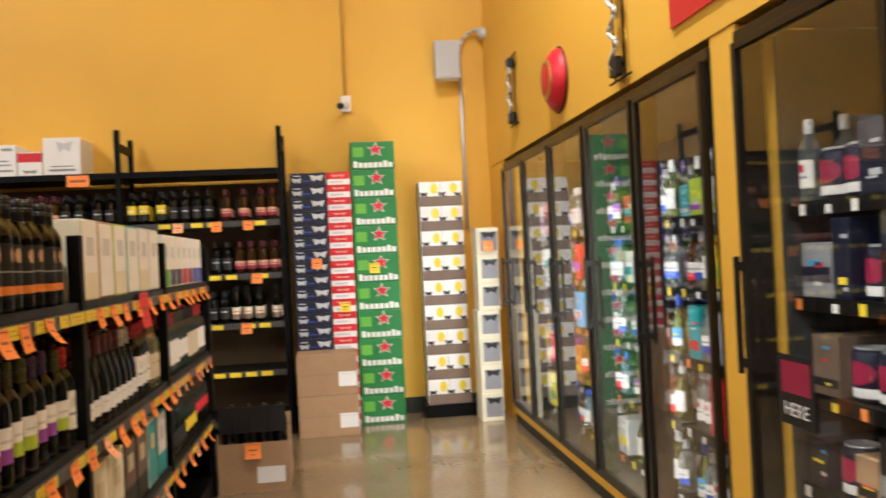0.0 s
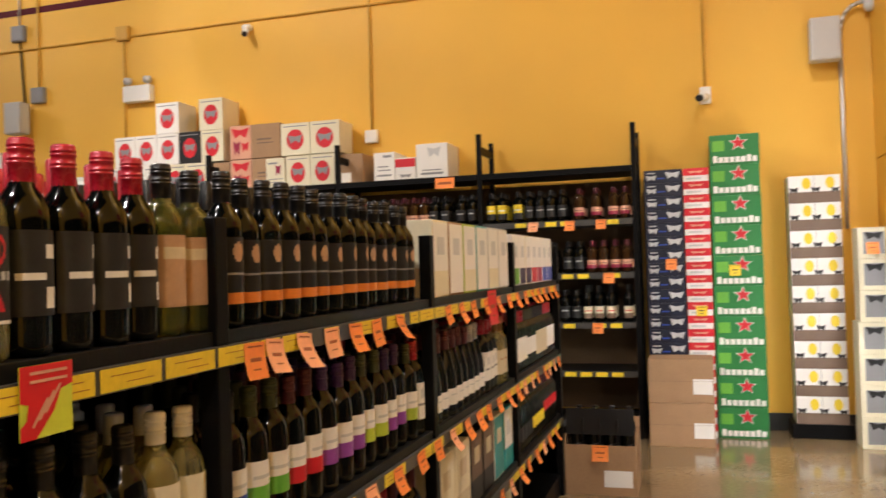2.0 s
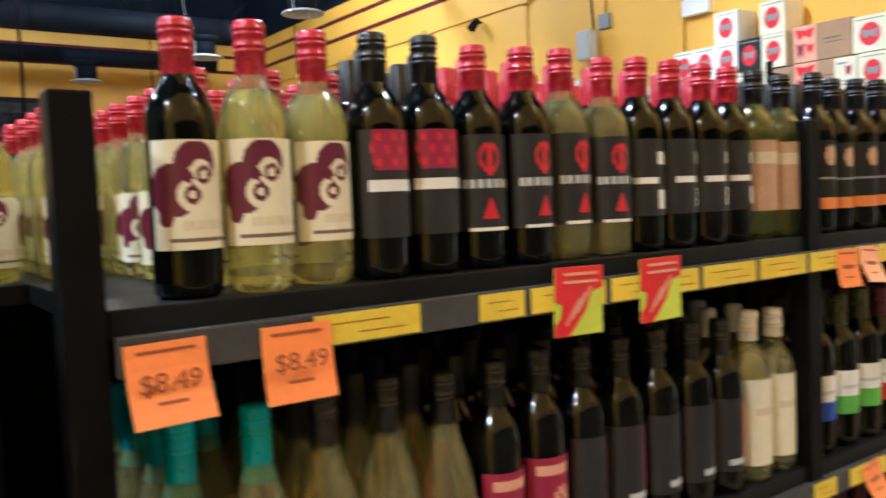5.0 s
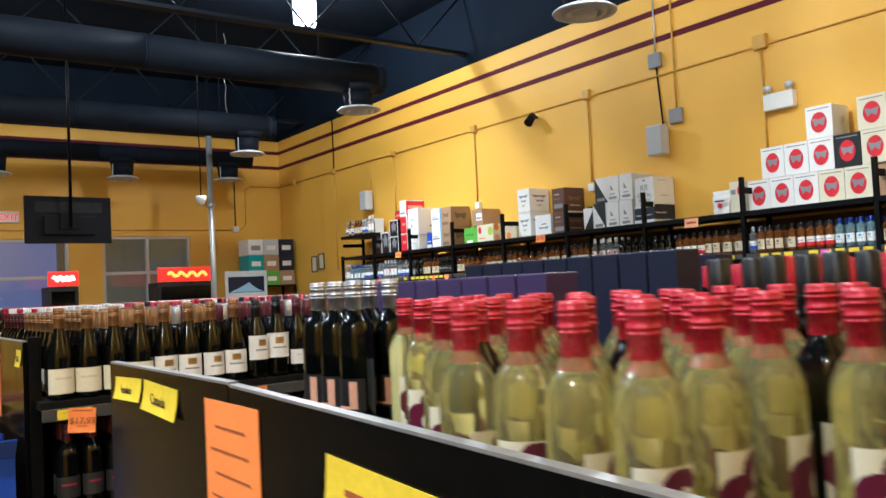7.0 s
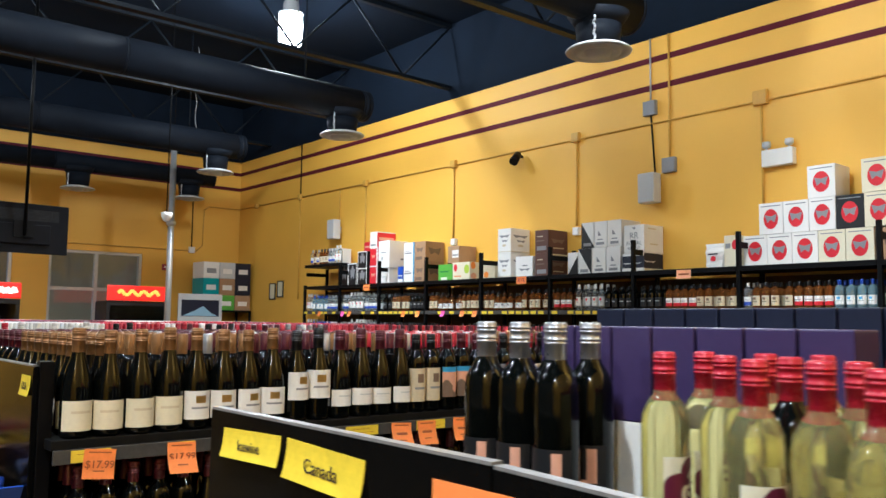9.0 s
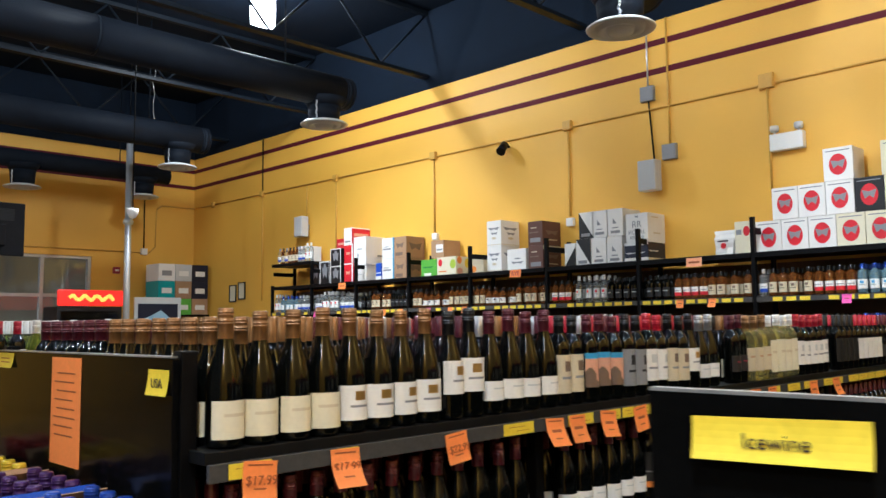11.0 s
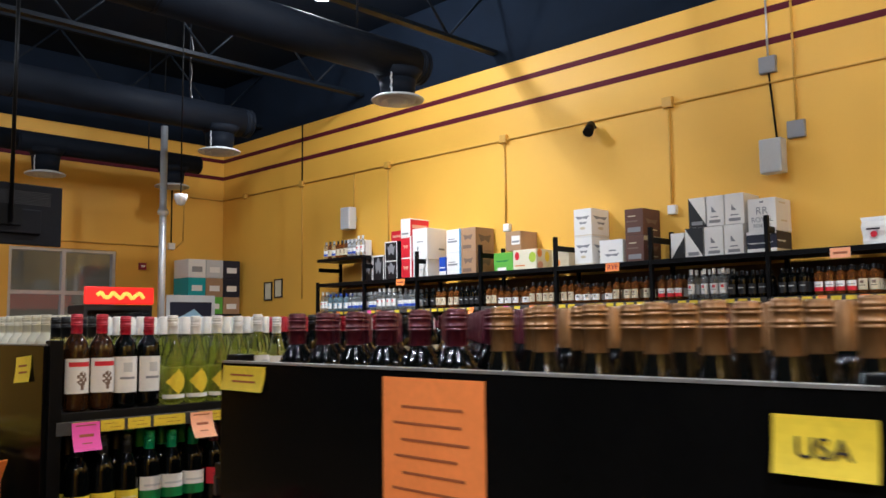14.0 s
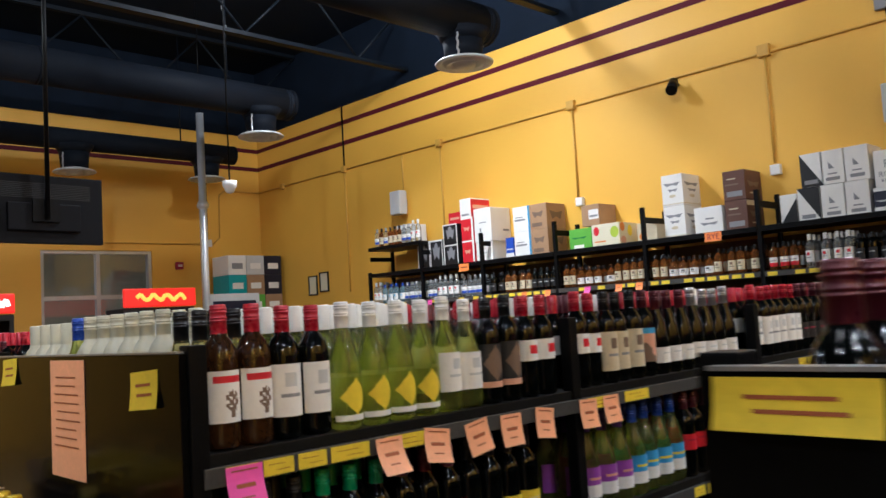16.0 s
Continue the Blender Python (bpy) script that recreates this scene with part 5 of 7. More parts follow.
case_display(-4.93, 0.58, 0.34, 0.26, 1.16, KRAFT, "pur_cap", "open kraft wine case with purple capped bottles", 4, 3)
case_display(-5.30, 0.58, 0.34, 0.26, 1.16, KRAFT, "yel_cap", "open kraft wine case with yellow capped bottles", 4, 3)
case_display(-5.67, 0.58, 0.34, 0.26, 1.16, KRAFT, "red_cap", "open kraft wine case with red capped bottles", 4, 3)
case_display(-7.05, 0.62, 0.34, 0.26, 1.16, ORANGE, "ora_cap", "open orange wine case with orange capped bottles", 4, 3, WHITE)
case_display(-7.45, 0.62, 0.34, 0.26, 1.16, YELP, "yel_cap", "open yellow wine case with dark bottles", 4, 3)
case_display(-7.85, 0.62, 0.34, 0.26, 1.16, KRAFT, "yel_cap", "open kraft wine case with yellow capped bottles", 4, 3)
case_display(-1.52, 0.61, 0.30, 0.26, 1.08, KRAFT, "band", "open kraft wine case with dark bottles", 4, 3)
case_display(-1.88, 0.61, 0.30, 0.26, 1.08, KRAFT, "maroon", "open kraft wine case with dark bottles", 4, 3)
case_display(-2.9, 0.62, 0.30, 0.24, 1.08, KRAFT, "maroon", "open kraft wine case with dark bottles", 4, 3)

# ---- shelving on the north wall ----
NY0, NY1 = 7.45, 7.93
POSTS = [-0.98, -2.25, -3.55, -4.87, -6.18, -7.43, -8.65, -9.87, -11.02, -12.16, -13.25, -14.34]
NDECKS = [2.18, 1.76, 1.33, 0.93, 0.54, 0.14]
for a, b in zip(POSTS, POSTS[1:]):
    t = thing("wall_shelf_unit", "black steel wall shelving bay with spirits and cartons", "shelf unit", "wall shelving bays", at=((a + b) / 2, NY1, 0))
    hw = abs(a - b) / 2
    last = b == POSTS[-1]
    for s in ((1, -1) if last else (1,)):
        bm = bmesh.new()
        top = 2.52 if not (last and s < 0) else 2.62
        box(bm, s * hw - 0.02, NY0 - NY1, 0, s * hw + 0.02, NY0 - NY1 + 0.045, top if s > 0 else 2.2, bevel=0.003)
        box(bm, s * hw - 0.018, -0.045, 0, s * hw + 0.018, 0.0, 2.5)
        box(bm, s * hw - 0.012, NY0 - NY1 + 0.045, 2.36, s * hw + 0.012, -0.045, 2.42)
        part("upright", bm, STEEL, t)
    # dark sheet added for the shade on the yellow wall behind the bottles
    bm = bmesh.new()
    box(bm, -hw + 0.021, 0.004, 0.16, hw - 0.021, 0.012, 2.1)
    part("back_panel", bm, SHADEB, t, "dark brown board added for the shade on the yellow wall")
    for z in NDECKS + ([2.55] if last else []):
        bm = bmesh.new()
        box(bm, -hw + 0.021, NY0 - NY1 + 0.004, z - 0.05, hw - 0.021, 0.0, z, bevel=0.003)
        sh = part("shelf", bm, DECK, t)
        bm = bmesh.new()
        box(bm, -hw + 0.021, NY0 - NY1 - 0.008, z - 0.05, hw - 0.021, NY0 - NY1 + 0.004, z - 0.004)
        part("price_channel", bm, STEEL if z > 2 else CHANNEL, sh)
        if z < 2:
            x = -hw + 0.05
            while x < hw - 0.12:
                if RNG.random() < 0.8:
                    bm = bmesh.new()
                    box(bm, x, NY0 - NY1 - 0.0095, z - 0.047, x + 0.09, NY0 - NY1 - 0.0082, z - 0.01)
                    part("price_label", bm, TAGY, sh)
                x += 0.125
SP = [["spirit_red", "spirit_black", "spirit_amber"], ["spirit_black", "spirit_red"], ["spirit_amber", "spirit_blue", "spirit_white"], ["spirit_blue", "spirit_white", "spirit_amber", "spirit_clear"], ["spirit_amber", "spirit_white", "spirit_black", "spirit_red"], ["spirit_black", "spirit_tall", "spirit_white", "spirit_amber"], ["spirit_amber", "spirit_squat", "spirit_amber", "spirit_white"], ["spirit_amber", "spirit_squat"], ["spirit_black", "spirit_amber"], ["spirit_clear", "spirit_tall"], ["spirit_clear", "spirit_blue", "spirit_tall"]]
stuffN = []
for k, (a, b) in enumerate(zip(POSTS, POSTS[1:])):
    for z in (1.76, 1.33, 0.93):
        if z == 0.93 and k > 1:
            continue
        x = a - 0.08
        i = 0
        while x > b + 0.06:
            kinds = SP[k] if k else {1.76: ["spirit_red", "spirit_black", "spirit_yellow"], 1.33: ["spirit_red", "spirit_black"], 0.93: ["spirit_cream", "spirit_black"]}[z]
            kd = kinds[(i // 4) % len(kinds)]
            w = 0.108 if kd == "spirit_squat" else 0.092
            if z > 1.2 or k < 1:
                if z == 1.76 or k < 3:
                    bottle(kd, x, NY0 + 0.06, z, -90 + RNG.uniform(-15, 15), "spirit bottles")
                else:
                    stuffN.append((kd, x, NY0 + 0.06, z, -90))
                for d in (1, 2):
                    stuffN.append((kd, x, NY0 + 0.06 + d * 0.11, z, -90))
            x -= w * RNG.choice((1, 1, 1, 1.1, 1.5))
            i += 1
back_rows("bottle_rows", stuffN, "rows of spirit bottles on the wall shelves", seg=8)
for x in [-14.2 + 0.095 * i for i in range(10)]:
    bottle(RNG.choice(["spirit_tall", "spirit_clear", "spirit_amber"]), x, NY0 + 0.08, 2.55, -90, "spirit bottles")
for x, z, txt, c in ((-9.1, 2.18, "RYE", "orange"), (-6.78, 2.17, "", "pale"), (-12.45, 2.17, "", "orange"), (-2.55, 2.17, "", "orange")):
    ob = new("shelf_sign", paper_mesh(0.17, 0.09, [] if txt else [(-0.06, 0.06, -0.055, -0.035, 1)], 0.004, [TAGO if c == "orange" else TAGP, INKO]))
    ob.matrix_basis = pose(x, NY0 - 0.0095, z - 0.004, 0, 0, -90)
    tagged(ob, "orange paper category sign on the shelf edge", "sign", "shelf signs")
    if txt:
        words("lettering", txt, 0.075, CRIMSON, ob, pose(0.0035, 0, -0.07, 90, 0, 90))
for x, c in ((-6.6, "orange"), (-6.95, "orange"), (-5.35, "pink"), (-1.25, "orange"), (-1.8, "pale"), (-1.5, "orange"), (-13.1, "pink"), (-12.9, "orange"), (-11.5, "orange"), (-11.15, "orange"), (-10.6, "pink"), (-10.2, "orange"), (-13.8, "orange"), (-9.95, "orange")):
    price_tag(x, NY0 - 0.0115, 1.76 - 0.006, -90, c, 0.08)
for x, z in ((-1.2, 1.33), (-1.75, 1.33), (-1.3, 0.93), (-1.7, 0.93)):
    price_tag(x, NY0 - 0.0115, z - 0.006, -90, "orange", 0.085)

# cartons on top of the wall shelving
CY0, CY1 = 7.63, 7.985
ZT = 2.181


def bat_box(x0, z0, dark=False, w=0.247, h=0.305, y0=CY0, m=None):
    carton("rum_carton", x0, x0 + w, y0, y0 + 0.30, z0, z0 + h, BLACKP if dark else (m or WHITE), "white spirits carton with a red round emblem" if not dark else "black spirits carton with a red round emblem", BAT, group="emblem cartons")


for i in range(5):
    bat_box(-6.22 + i * 0.249, ZT, m=CREAM if i > 2 else None)
for i in range(5):
    bat_box(-6.05 + i * 0.249, ZT + 0.306, dark=i == 3, m=CREAM if i == 4 else None)
bat_box(-5.56, ZT + 0.612, w=0.262)
bat_box(-5.07, ZT + 0.612, w=0.262, m=CREAM)
carton("kraft_carton", -4.93, -4.74, CY0, CY1, ZT, ZT + 0.29, KRAFT, "plain kraft carton on the shelf top", [(0.2, 0.8, 0.5, 0.6, BROWNP, "rect")])
for z, h in ((ZT, 0.30), (ZT + 0.306, 0.32)):
    carton("pink_carton", -4.735, -4.51, CY0, CY1, z, z + h, PEACH, "pink printed carton with red figures", [(0.08, 0.92, 0.62, 0.92, RED, "wing"), (0.15, 0.5, 0.1, 0.55, CRIMSON, "wing"), (0.55, 0.9, 0.2, 0.5, RED, "wing")])
    carton("kraft_carton", -4.508, -4.2, CY0, CY1, z, z + h, KRAFT, "plain kraft carton with thin dark print", [(0.2, 0.75, 0.42, 0.45, BROWNP, "rect"), (0.2, 0.7, 0.52, 0.57, BROWNP, "rect")])
SIDE = [(0.12, 0.6, 0.80, 0.86, GREYM, "rect"), (0.5, 0.8, 0.42, 0.78, CRIMSON, "wing"), (0.15, 0.9, 0.2, 0.23, GREYM, "rect"), (0.15, 0.9, 0.3, 0.33, GREYM, "rect")]
for x0, z, pr in ((-4.195, ZT + 0.306, BAT), (-3.895, ZT + 0.306, BAT), (-4.15, ZT, BAT), (-3.9, ZT, BAT)):
    w = 0.297 if z > ZT else 0.247
    carton("rum_carton", x0, x0 + w, CY0, CY0 + 0.3, z, z + 0.30, CREAM, "cream spirits carton with a red round emblem", pr, group="emblem cartons")
carton("rum_carton", -4.197 - 0.15, -4.152, CY0 - 0.02, CY0 + 0.28, ZT, ZT + 0.29, CREAM, "cream spirits carton with small dark print", SIDE, group="emblem cartons")
carton("kraft_carton", -3.64, -3.40, CY0 + 0.06, CY1, ZT, ZT + 0.29, KRAFT, "plain kraft carton beside the emblem cartons", [(0.1, 0.5, 0.1, 0.4, WHITE, "rect")])
carton("white_carton", -3.27, -3.07, CY0, CY1, ZT, ZT + 0.27, WHITE, "white carton with dark printed lines", [(0.15, 0.85, 0.2, 0.26, GREYM, "rect"), (0.2, 0.8, 0.38, 0.42, GREYM, "rect"), (0.2, 0.7, 0.5, 0.54, GREYM, "rect"), (0.45, 0.85, 0.82, 0.9, GREYM, "rect")])
carton("white_carton", -3.065, -2.875, CY0, CY1, ZT, ZT + 0.21, WHITE, "small white carton with a red stripe", [(0.0, 1.0, 0.6, 0.95, RED, "rect"), (0.2, 0.8, 0.15, 0.3, GREYM, "wing")])
carton("white_carton", -2.868, -2.575, CY0, CY1, ZT, ZT + 0.32, WHITE, "white carton with dark printed lines", [(0.35, 0.8, 0.62, 0.9, GREYL, "wing"), (0.15, 0.85, 0.14, 0.2, GREYM, "rect"), (0.2, 0.8, 0.25, 0.28, GREYM, "rect")])
carton("cream_carton", -6.45, -6.29, CY0 + 0.03, CY1, ZT, ZT + 0.33, CREAM, "cream carton with a red spot", [(0.55, 0.98, 0.55, 0.85, RED, "disc"), (0.1, 0.45, 0.6, 0.75, GREYM, "rect")])
t = thing("paper_bag", "crumpled white printed paper bag on the shelf top", "bag", at=(-6.57, CY0 + 0.1, ZT))
bm = bmesh.new()
rings = []
for k in range(7):
    v = k / 6
    hw, hd = 0.085 + 0.03 * v + 0.006 * math.sin(k * 2.3), 0.075 - 0.055 * v ** 2 + 0.006 * math.cos(k * 1.7)
    rings.append([bm.verts.new((sx * hw + 0.006 * math.sin(k * 3 + q), sy * hd + 0.006 * math.cos(k * 2 + q), 0.26 * v)) for q, (sx, sy) in enumerate(((-1, -0.8), (-0.4, -1), (0.4, -1), (1, -0.8), (1, 0.8), (0.4, 1), (-0.4, 1), (-1, 0.8)))])
for a, b in zip(rings, rings[1:]):
    for q in range(8):
        bm.faces.new((a[q], a[(q + 1) % 8], b[(q + 1) % 8], b[q]))
bm.faces.new(rings[0][::-1])
bm.faces.new(rings[-1])
part("sack", bm, WHITE, t)
bm = bmesh.new()
box(bm, -0.05, -0.092, 0.14, 0.06, -0.088, 0.155)
part("print", bm, BLACKP, t)
bm = bmesh.new()
rod(bm, (0.01, -0.09, 0.1), (0.01, -0.096, 0.1), 0.028, 16)
part("seal", bm, RED, t)
# white and blue stacks
carton("navy_carton", -7.70, -7.405, CY0, CY1, ZT, ZT + 0.21, NAVY, "navy carton with a white slanted stripe", [(0.0, 1.0, 0.0, 0.22, WHITE, "rect"), (0.0, 1.0, 0.86, 1.0, WHITE, "rect"), (0.0, 0.9, 0.42, 0.5, GREYL, "wing")], pr_x=[(0.0, 1.0, 0.0, 0.2, SAND, "rect"), (0.0, 0.6, 0.5, 0.6, GREYL, "wing")])
t = carton("white_carton", -7.675, -7.4, CY0, CY1, ZT + 0.211, ZT + 0.53, WHITE, "white spirits carton with a dark crest", [(0.42, 0.58, 0.84, 0.92, GREYM, "wing")], pr_x=[(0.3, 0.7, 0.3, 0.34, SAND, "rect"), (0.2, 0.6, 0.84, 0.88, SAND, "rect")])
words("lettering", "RR", 0.10, GREYM, t, pose(0.0, -(CY1 - CY0) / 2 - 0.002, 0.165, 90, 0, 0))
words("lettering", "ROYAL", 0.066, GREYM, t, pose(0.0, -(CY1 - CY0) / 2 - 0.002, 0.09, 90, 0, 0))
words("lettering", "RESERVE", 0.046, GREYM, t, pose(0.0, -(CY1 - CY0) / 2 - 0.002, 0.04, 90, 0, 0))
SMALLP = [(0.2, 0.8, 0.1, 0.2, GREYM, "rect"), (0.3, 0.7, 0.28, 0.32, GREYM, "rect"), (0.35, 0.6, 0.45, 0.66, GREYM, "tri")]
for k, z in enumerate((ZT, ZT + 0.306)):
    for i in range(3):
        x0 = -8.345 + 0.05 * k + i * 0.2085 - 0.03 * k * (i > 0)
        carton("diagonal_carton", x0, min(x0 + 0.2, -7.71), CY0, CY1, z, z + 0.305, WHITE, "white spirits carton with a black diagonal corner" if i == 0 else "white spirits carton with small black print", ([(0.0, 1.0, 0.0, 1.0, BLACKP, "tri_high" if k == 0 else "tri"), (0.15, 0.75, 0.08, 0.2, GREYM, "rect")]) if i == 0 else SMALLP, group="diagonal cartons")
carton("diagonal_carton", -8.51, -8.352, CY0, CY1, ZT, ZT + 0.27, WHITE, "white spirits carton with a black diagonal corner", [(0.0, 1.0, 0.0, 0.85, BLACKP, "tri_low")], group="diagonal cartons")
for z in (ZT, ZT + 0.291):
    carton("brown_carton", -9.05, -8.825, CY0, CY1, z, z + 0.29, KRAFTD, "dark brown spirits carton", [(0.1, 0.7, 0.5, 0.56, BROWNP, "rect"), (0.15, 0.85, 0.12, 0.3, GREYM, "rect"), (0.2, 0.6, 0.7, 0.74, SAND, "rect")], pr_x=[(0.15, 0.85, 0.42, 0.62, BROWNP, "wing"), (0.25, 0.8, 0.2, 0.24, SAND, "rect")] + ([] if z > ZT else [(0.0, 1.0, 0.8, 0.97, SAND, "rect")]))
SCRIPT = [(0.1, 0.9, 0.62, 0.74, GREYM, "wing"), (0.3, 0.75, 0.44, 0.54, GREYM, "wing"), (0.0, 1.0, 0.05, 0.075, SAND, "rect"), (0.35, 0.65, 0.26, 0.36, SAND, "disc")]
for z in (ZT, ZT + 0.326):
    carton("white_carton", -9.72, -9.48, CY0, CY1, z, z + 0.325, WHITE, "white spirits carton with black script lines", SCRIPT, pr_x=SCRIPT)
carton("white_carton", -9.37, -9.07, CY0 - 0.02, CY1, ZT, ZT + 0.265, WHITE, "small white carton with grey script", [(0.2, 0.85, 0.3, 0.42, GREYM, "wing"), (0.4, 0.7, 0.52, 0.58, GREYM, "rect")])
carton("juice_carton", -10.94, -10.635, CY0, CY1, ZT, ZT + 0.235, GREEN2, "bright green juice carton with a white label", [(0.2, 0.65, 0.06, 0.22, WHITE, "rect"), (0.1, 0.8, 0.5, 0.6, GREEN, "wing")])
carton("juice_carton", -10.63, -10.27, CY0, CY1, ZT, ZT + 0.25, CREAM, "cream juice carton with fruit pictures", [(0.08, 0.28, 0.5, 0.9, RED, "disc"), (0.68, 0.98, 0.35, 0.85, LIMEP, "disc"), (0.1, 0.5, 0.2, 0.26, ORANGE, "rect")], pr_x=[(0.05, 0.3, 0.6, 1.0, ORANGE, "disc"), (0.05, 0.35, 0.05, 0.4, PEACH, "disc"), (0.45, 0.7, 0.4, 0.9, YELP, "disc")])
carton("cream_carton", -10.1, -9.86, CY0 + 0.08, CY1, ZT, ZT + 0.21, SAND, "plain sand coloured carton", [(0.1, 0.5, 0.1, 0.5, ORANGE, "disc")])
carton("kraft_carton", -10.77, -10.53, CY0 + 0.03, CY1, ZT + 0.251, ZT + 0.49, KRAFT, "kraft carton with a white label", [(0.4, 0.95, 0.3, 0.75, WHITE, "rect"), (0.45, 0.9, 0.4, 0.5, GREYM, "rect")])
for z in (ZT, ZT + 0.301):
    carton("white_carton", -11.76, -11.5, CY0, CY1, z, z + 0.30, WHITE, "white spirits carton with grey letter bars", [(0.1, 0.75, 0.42, 0.5, GREYM, "rect"), (0.15, 0.6, 0.55, 0.59, GREYM, "rect"), (0.9, 1.0, 0.0, 1.0, SKY, "rect")])
    carton("kraft_carton", -11.495, -11.24, CY0, CY1, z, z + 0.30, KRAFT, "kraft spirits carton with dark print", [(0.15, 0.8, 0.45, 0.7, BROWNP, "wing"), (0.1, 0.7, 0.1, 0.25, BROWNP, "rect")], pr_x=[(0.15, 0.85, 0.35, 0.7, BROWNP, "wing")])
carton("blue_carton", -11.90, -11.775, CY0, CY1, ZT, ZT + 0.25, BLUE, "small blue carton with a white stripe", [(0.0, 1.0, 0.0, 0.25, WHITE, "rect"), (0.1, 0.9, 0.4, 0.46, WHITE, "rect")])
carton("white_carton", -12.40, -12.12, CY0, CY1, ZT, ZT + 0.245, WHITE, "white carton under a taller white carton", [(0.2, 0.7, 0.4, 0.46, GREYL, "rect")])
carton("white_carton", -12.40, -12.11, CY0 - 0.01, CY1, ZT + 0.246, ZT + 0.67, WHITE, "tall white carton with a small dark figure", [(0.3, 0.42, 0.25, 0.42, GREYM, "wing"), (0.3, 0.7, 0.55, 0.58, GREYM, "rect")], pr_x=[(0.6, 0.9, 0.3, 0.36, GREYM, "rect")])
for z in (ZT, ZT + 0.293):
    carton("red_carton", -12.64, -12.43, CY0, CY1, z, z + 0.291, RED, "red and white printed carton", [(0.85, 1.0, 0.0, 1.0, WHITE, "rect"), (0.2, 0.7, 0.4, 0.6, PEACH, "wing"), (0.0, 1.0, 0.93, 1.0, WHITE, "rect")])
carton("red_carton", -12.64, -12.45, CY0, CY1, ZT + 0.585, ZT + 0.83, RED, "red carton with a white end", [(0.0, 1.0, 0.0, 1.0, WHITE, "rect"), (0.1, 0.8, 0.1, 0.2, GREYM, "rect")], pr_x=[(0.1, 0.9, 0.45, 0.65, PEACH, "rect"), (0.0, 1.0, 0.94, 1.0, WHITE, "rect")])
SWIRL = [(0.2, 0.8, 0.25, 0.75, GREYM, "wing"), (0.35, 0.65, 0.4, 0.9, GREYM, "disc"), (0.0, 0.06, 0.0, 1.0, WHITE, "rect"), (0.94, 1.0, 0.0, 1.0, WHITE, "rect"), (0.0, 1.0, 0.94, 1.0, WHITE, "rect")]
for z in (ZT, ZT + 0.27):
    carton("black_carton", -12.98, -12.72, CY0, CY1, z, z + 0.268, BLACKP, "black carton with a pale swirl", SWIRL)
carton("red_carton", -12.98, -12.65, CY0 + 0.12, CY1, ZT + 0.54, ZT + 0.70, RED, "flat red carton on a black carton", [(0.1, 0.6, 0.4, 0.6, PEACH, "rect")])
for i in range(2):
    carton("black_carton", -13.49 + i * 0.245, -13.25 + i * 0.245, CY0, CY1, ZT, ZT + 0.36, BLACKP, "black carton with a pale swirl", SWIRL)
carton("white_carton", -13.86, -13.58, 7.6, 7.9, 2.551, 2.82, WHITE, "white carton behind the bottles", [(0.2, 0.8, 0.4, 0.6, GREYL, "rect")])

# ---- stacks in the corner by the cooler ----
for k in range(10):
    carton("beer_case", -0.405 + 0.004 * (k % 2), -0.03 + 0.004 * (k % 2), 7.62, 7.92, k * 0.239, (k + 1) * 0.239, GREEN, "green beer case with a red star and white lettering band", [(0.38, 0.78, 0.42, 0.98, WHITE, "star"), (0.41, 0.75, 0.46, 0.94, RED, "star"), (0.06, 0.3, 0.45, 0.8, GREEN2, "rect")] + [(0.07 + 0.112 * q, 0.158 + 0.112 * q, 0.07, 0.30 if q in (0, 6) else 0.25, WHITE, "rect") for q in range(8)], "beer case", "green beer cases")
for k in range(20):
    carton("beer_case", -0.915, -0.615, 7.6, 7.95, k * 0.107, (k + 1) * 0.107, NAVY, "flat dark navy beer case with silver marks", [(0.06, 0.34, 0.18, 0.6, GREYL, "wing"), (0.56, 0.95, 0.3, 0.82, GREYL, "wing"), (0.35, 0.55, 0.3, 0.4, BLUE, "rect"), (0.1, 0.3, 0.72, 0.8, GREYL, "rect")], "beer case", "navy beer cases")
    carton("beer_case", -0.61, -0.412, 7.62, 7.95, k * 0.107, (k + 1) * 0.107, WHITE, "flat red and white beer case", [(0.0, 1.0, 0.45, 1.0, RED, "rect"), (0.2, 0.8, 0.62, 0.8, PEACH, "wing"), (0.15, 0.7, 0.15, 0.3, GREYL, "rect")], "beer case", "red and white beer cases")
for k in range(2):
    carton("kraft_carton", -0.91, -0.43, 7.24, 7.57, k * 0.33, (k + 1) * 0.33, KRAFT, "plain kraft carton with a white shipping label", [(0.68, 0.98, 0.2, 0.55, WHITE, "rect"), (0.0, 1.0, 0.495, 0.5, BROWNP, "rect")], group="kraft cartons")
one_box("pallet_board", (0.14, 7.68, 0.0, 0.58, 7.97, 0.11), STEEL, "low black plinth under a case stack", "plinth", "", 0.004)
for k in range(9):
    carton("cider_case", 0.175, 0.55, 7.7, 7.95, 0.111 + k * 0.214, 0.111 + (k + 1) * 0.214, WHITE, "white and brown cider case with yellow fruit pictures", [(0.0, 1.0, 0.0, 0.4, BROWNP, "rect"), (0.27, 0.44, 0.5, 0.92, YELP, "disc"), (0.72, 0.89, 0.5, 0.92, YELP, "disc"), (0.02, 0.2, 0.36, 0.58, BLACKP, "wing"), (0.44, 0.62, 0.36, 0.58, BLACKP, "wing"), (0.82, 0.98, 0.36, 0.54, BLACKP, "wing"), (0.495, 0.505, 0.4, 1.0, GREYM, "rect")], "drinks case", "cider cases")
